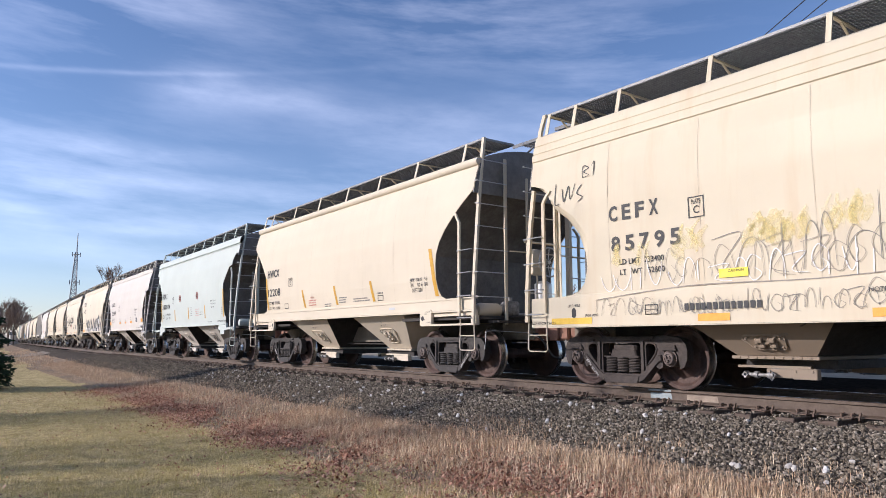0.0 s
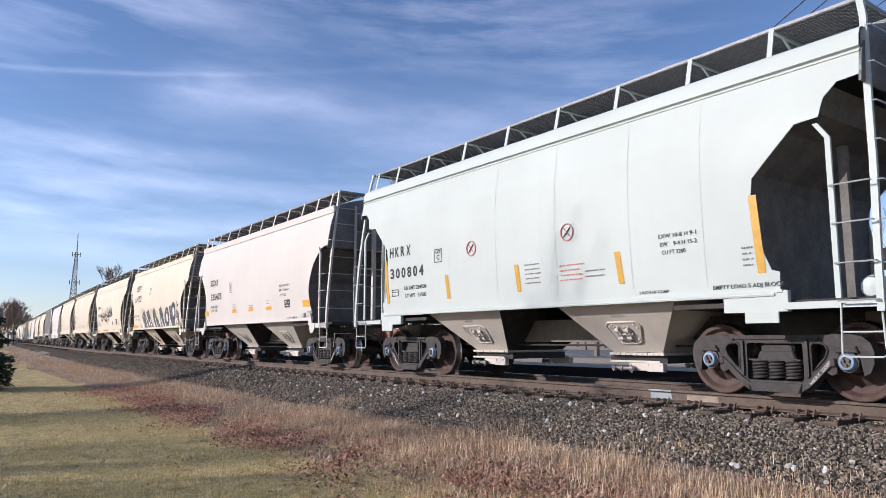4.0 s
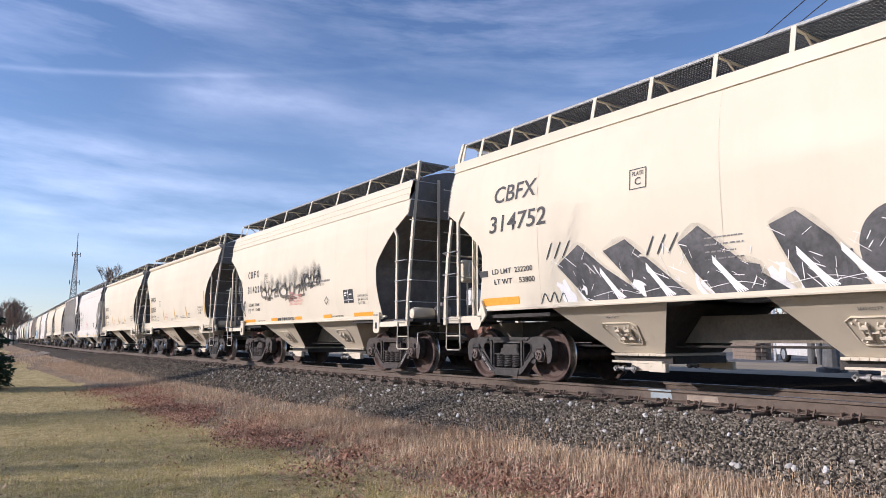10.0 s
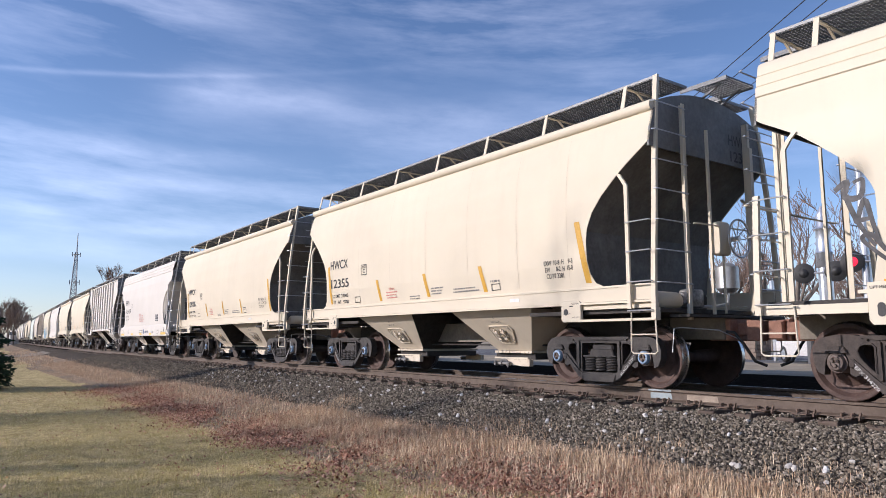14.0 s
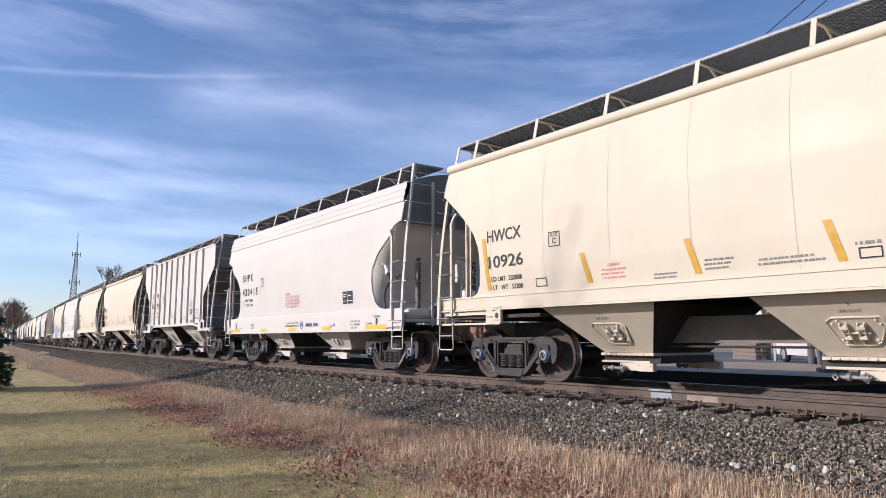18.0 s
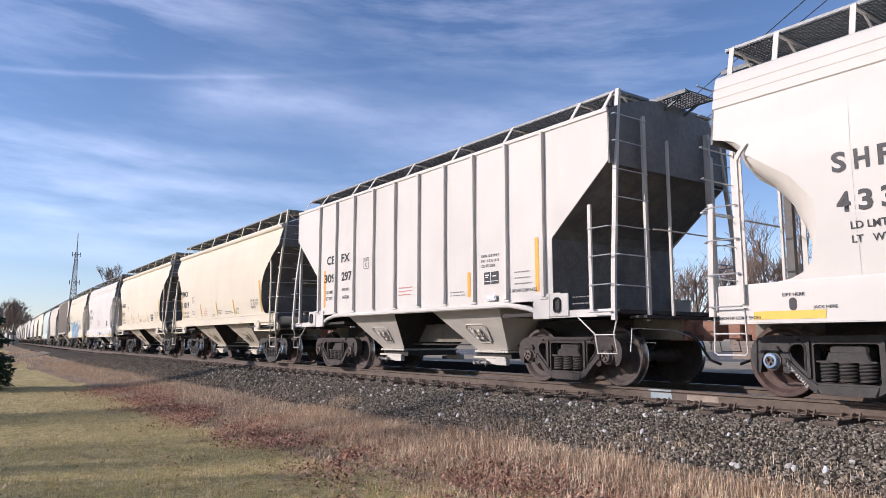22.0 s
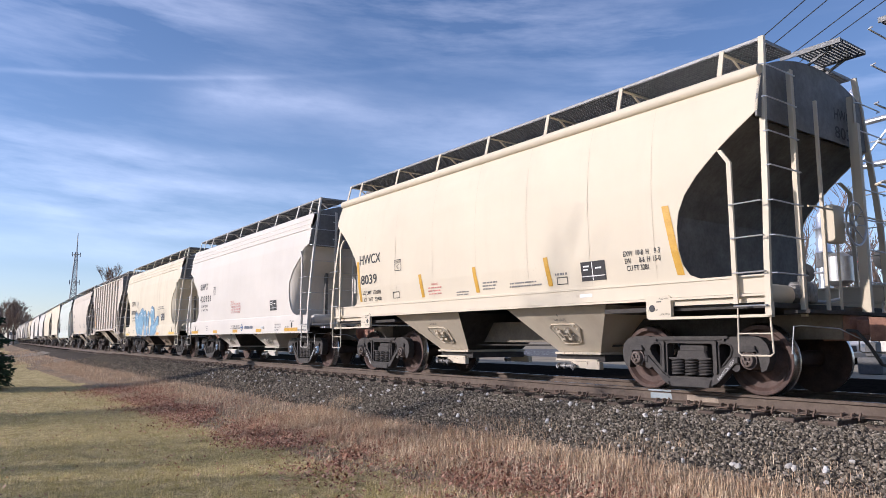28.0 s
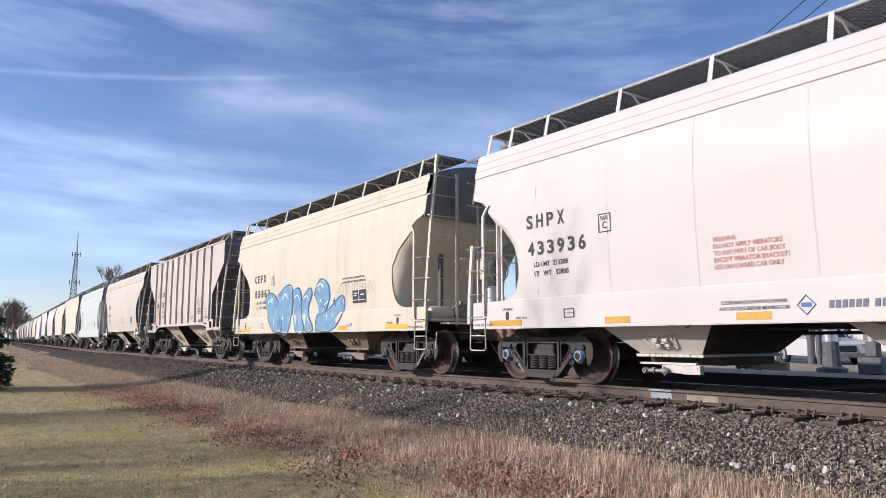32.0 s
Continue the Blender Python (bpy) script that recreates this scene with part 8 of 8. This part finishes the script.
# dirt lane over the near verge, far down the line
g = G()
g.grid([[(x, bank(x, s), ground_z(x, bank(x, s)) + 0.03) for s in (-30, -20, -12, -8, -6, -4.5, -3.2, -2.4)] for x in (-86, -82, -78, -74)], True)
LANE = worn("dirt_lane", (0.19, 0.16, 0.125), (0.28, 0.235, 0.185), 0.6, 0.95, 0, 0.5, 0.03)
thing("lane", g.mesh("lane", 180), LANE, "pale dirt lane across the verge", "lane", "", "structure")

# painted lines of the road beyond the track
LINE_PAINT = worn("faded_road_line", (0.45, 0.45, 0.44), (0.60, 0.60, 0.58), 6, 0.8, 0, 0.1)
for y in (30.2, 31.6, 33.4, 35.6, 38.4):
    g = G()
    g.quad((-50, y + 2.2, -0.19), (0, y, -0.19), (0, y + 0.14, -0.19), (-50, y + 2.34, -0.19))
    thing("road_line", g, LINE_PAINT, "faded white painted road line", "road line", "road lines", "structure")


# ---- cloud ----
def cloud_dome():
    """High thin cloud on a far dome; it only adds its own light to the sky behind it."""
    g = G()
    rows = []
    for i in range(19):
        e = math.radians(-2 + 92 * i / 18)
        rows.append([(3000 * math.cos(e) * math.cos(a), 3000 * math.cos(e) * math.sin(a), 3000 * math.sin(e)) for a in [2 * math.pi * j / 64 for j in range(65)]])
    g.grid(rows, True)
    n = Nodes("high_cloud")
    for node in [n.b]:
        n.t.nodes.remove(node)
    out = n.t.nodes["Material Output"]
    sep = n.t.nodes.new("ShaderNodeSeparateXYZ")
    n.link(n.co.outputs["Object"], sep.inputs[0])

    def calc(op, x, y=None):
        k = n.add("Math")
        k.operation = op
        for i, v in enumerate((x, y)):
            if v is None:
                continue
            if isinstance(v, (int, float)):
                k.inputs[i].default_value = v
            else:
                n.link(v, k.inputs[i])
        return k.outputs[0]
    nx = calc("MULTIPLY", sep.outputs[0], -1.0)
    az = calc("SUBTRACT", calc("MULTIPLY", calc("ARCTAN2", sep.outputs[1], nx), 1.055), 0.0443)
    el = calc("ADD", calc("MULTIPLY", calc("ARCSINE", calc("DIVIDE", sep.outputs[2], 3000.0)), 1.055), 0.0015)
    tilt = calc("ADD", el, calc("MULTIPLY", az, 0.05))

    def sheet(sx, sy, shift):
        c = n.t.nodes.new("ShaderNodeCombineXYZ")
        n.link(calc("MULTIPLY", az, sx), c.inputs[0])
        n.link(calc("MULTIPLY", tilt, sy), c.inputs[1])
        c.inputs[2].default_value = shift
        return c.outputs[0]

    def wisp(az0, el0, wa, we, slope=0.0, power=1.0):
        """A soft elongated puff at one place of the sky."""
        u = calc("DIVIDE", calc("SUBTRACT", az, az0), wa)
        v = calc("DIVIDE", calc("SUBTRACT", calc("SUBTRACT", el, el0), calc("MULTIPLY", calc("SUBTRACT", az, az0), slope)), we)
        return calc("MULTIPLY", calc("EXPONENT", calc("MULTIPLY", calc("ADD", calc("MULTIPLY", u, u), calc("MULTIPLY", v, v)), -1.0)), power)
    fine = n.noise(sheet(3.4, 19, 1.7), 1.0, 6, 0.6)
    wide = n.noise(sheet(1.7, 6.5, 5.2), 1.0, 3, 0.5)
    grain = n.noise(sheet(9, 30, 2.2), 1.0, 5, 0.6)
    streaks = calc("MULTIPLY", n.ramp(fine, [(0.42, 0.0), (0.72, 1.0)]), n.ramp(wide, [(0.34, 0.1), (0.62, 1.0)]))
    puffs = None
    for args in ((0.10, 0.357, 0.26, 0.0035, 0.11, 0.34), (0.25, 0.352, 0.07, 0.030, 0.1, 0.5), (0.36, 0.350, 0.09, 0.020, 0.05, 0.45), (0.60, 0.335, 0.22, 0.025, 0.04, 0.35), (0.70, 0.290, 0.25, 0.035, 0.0, 0.35),
                 (0.12, 0.262, 0.20, 0.016, -0.04, 0.4), (0.30, 0.215, 0.22, 0.014, -0.05, 0.4), (0.05, 0.205, 0.14, 0.012, -0.05, 0.35), (0.40, 0.165, 0.20, 0.016, 0.02, 0.45), (0.22, 0.150, 0.22, 0.010, 0.0, 0.3), (0.05, 0.125, 0.2, 0.016, 0.0, 0.25)):
        w = wisp(*args)
        puffs = w if puffs is None else calc("ADD", puffs, w)
    puffs = calc("MULTIPLY", puffs, n.ramp(grain, [(0.25, 0.35), (0.7, 1.15)]))
    haze = calc("MULTIPLY", calc("EXPONENT", calc("MULTIPLY", calc("ABSOLUTE", el), -8.0)), 0.22)
    f = calc("ADD", calc("ADD", calc("MULTIPLY", streaks, 0.40), calc("MULTIPLY", puffs, 0.62)), haze)
    em = n.add("Emission", Strength=1.0)
    col = n.mix(f, (0.0, 0.0, 0.0), (0.62, 0.60, 0.58))
    n.link(col, em.inputs["Color"])
    tr = n.t.nodes.new("ShaderNodeBsdfTransparent")
    add = n.t.nodes.new("ShaderNodeAddShader")
    n.link(tr.outputs[0], add.inputs[0])
    n.link(em.outputs[0], add.inputs[1])
    n.link(add.outputs[0], out.inputs["Surface"])
    return thing("cloud_layer", g.mesh("cloud_layer", 180), n.mat, "thin streaky white cirrus cloud across a blue sky", "cloud", "", "structure")


clouds = cloud_dome()


def motions():
    """The train rolls past, the wheels turn, the high cloud drifts."""
    for n, (wagon, shift) in enumerate(TRAIN):
        rows = [(t, wagon_pose(n, shift, t)) for t in [i * 2.0 for i in range(17)]]
        walk(wagon, rows)
    for wheels in SPINNERS:
        place = wheels.location.copy()
        rows = []
        for i in range(241):
            t = i * 4 / 30
            a = train_at(t) / 0.457
            rows.append((t, Matrix.LocRotScale(place, Euler((0, a, 0)), None)))
        walk(wheels, rows)
    walk(clouds, [(0.0, pose(0, 0, 0)), (32.0, pose(0, 0, 0, 0, 0, -2.8))])


motions()
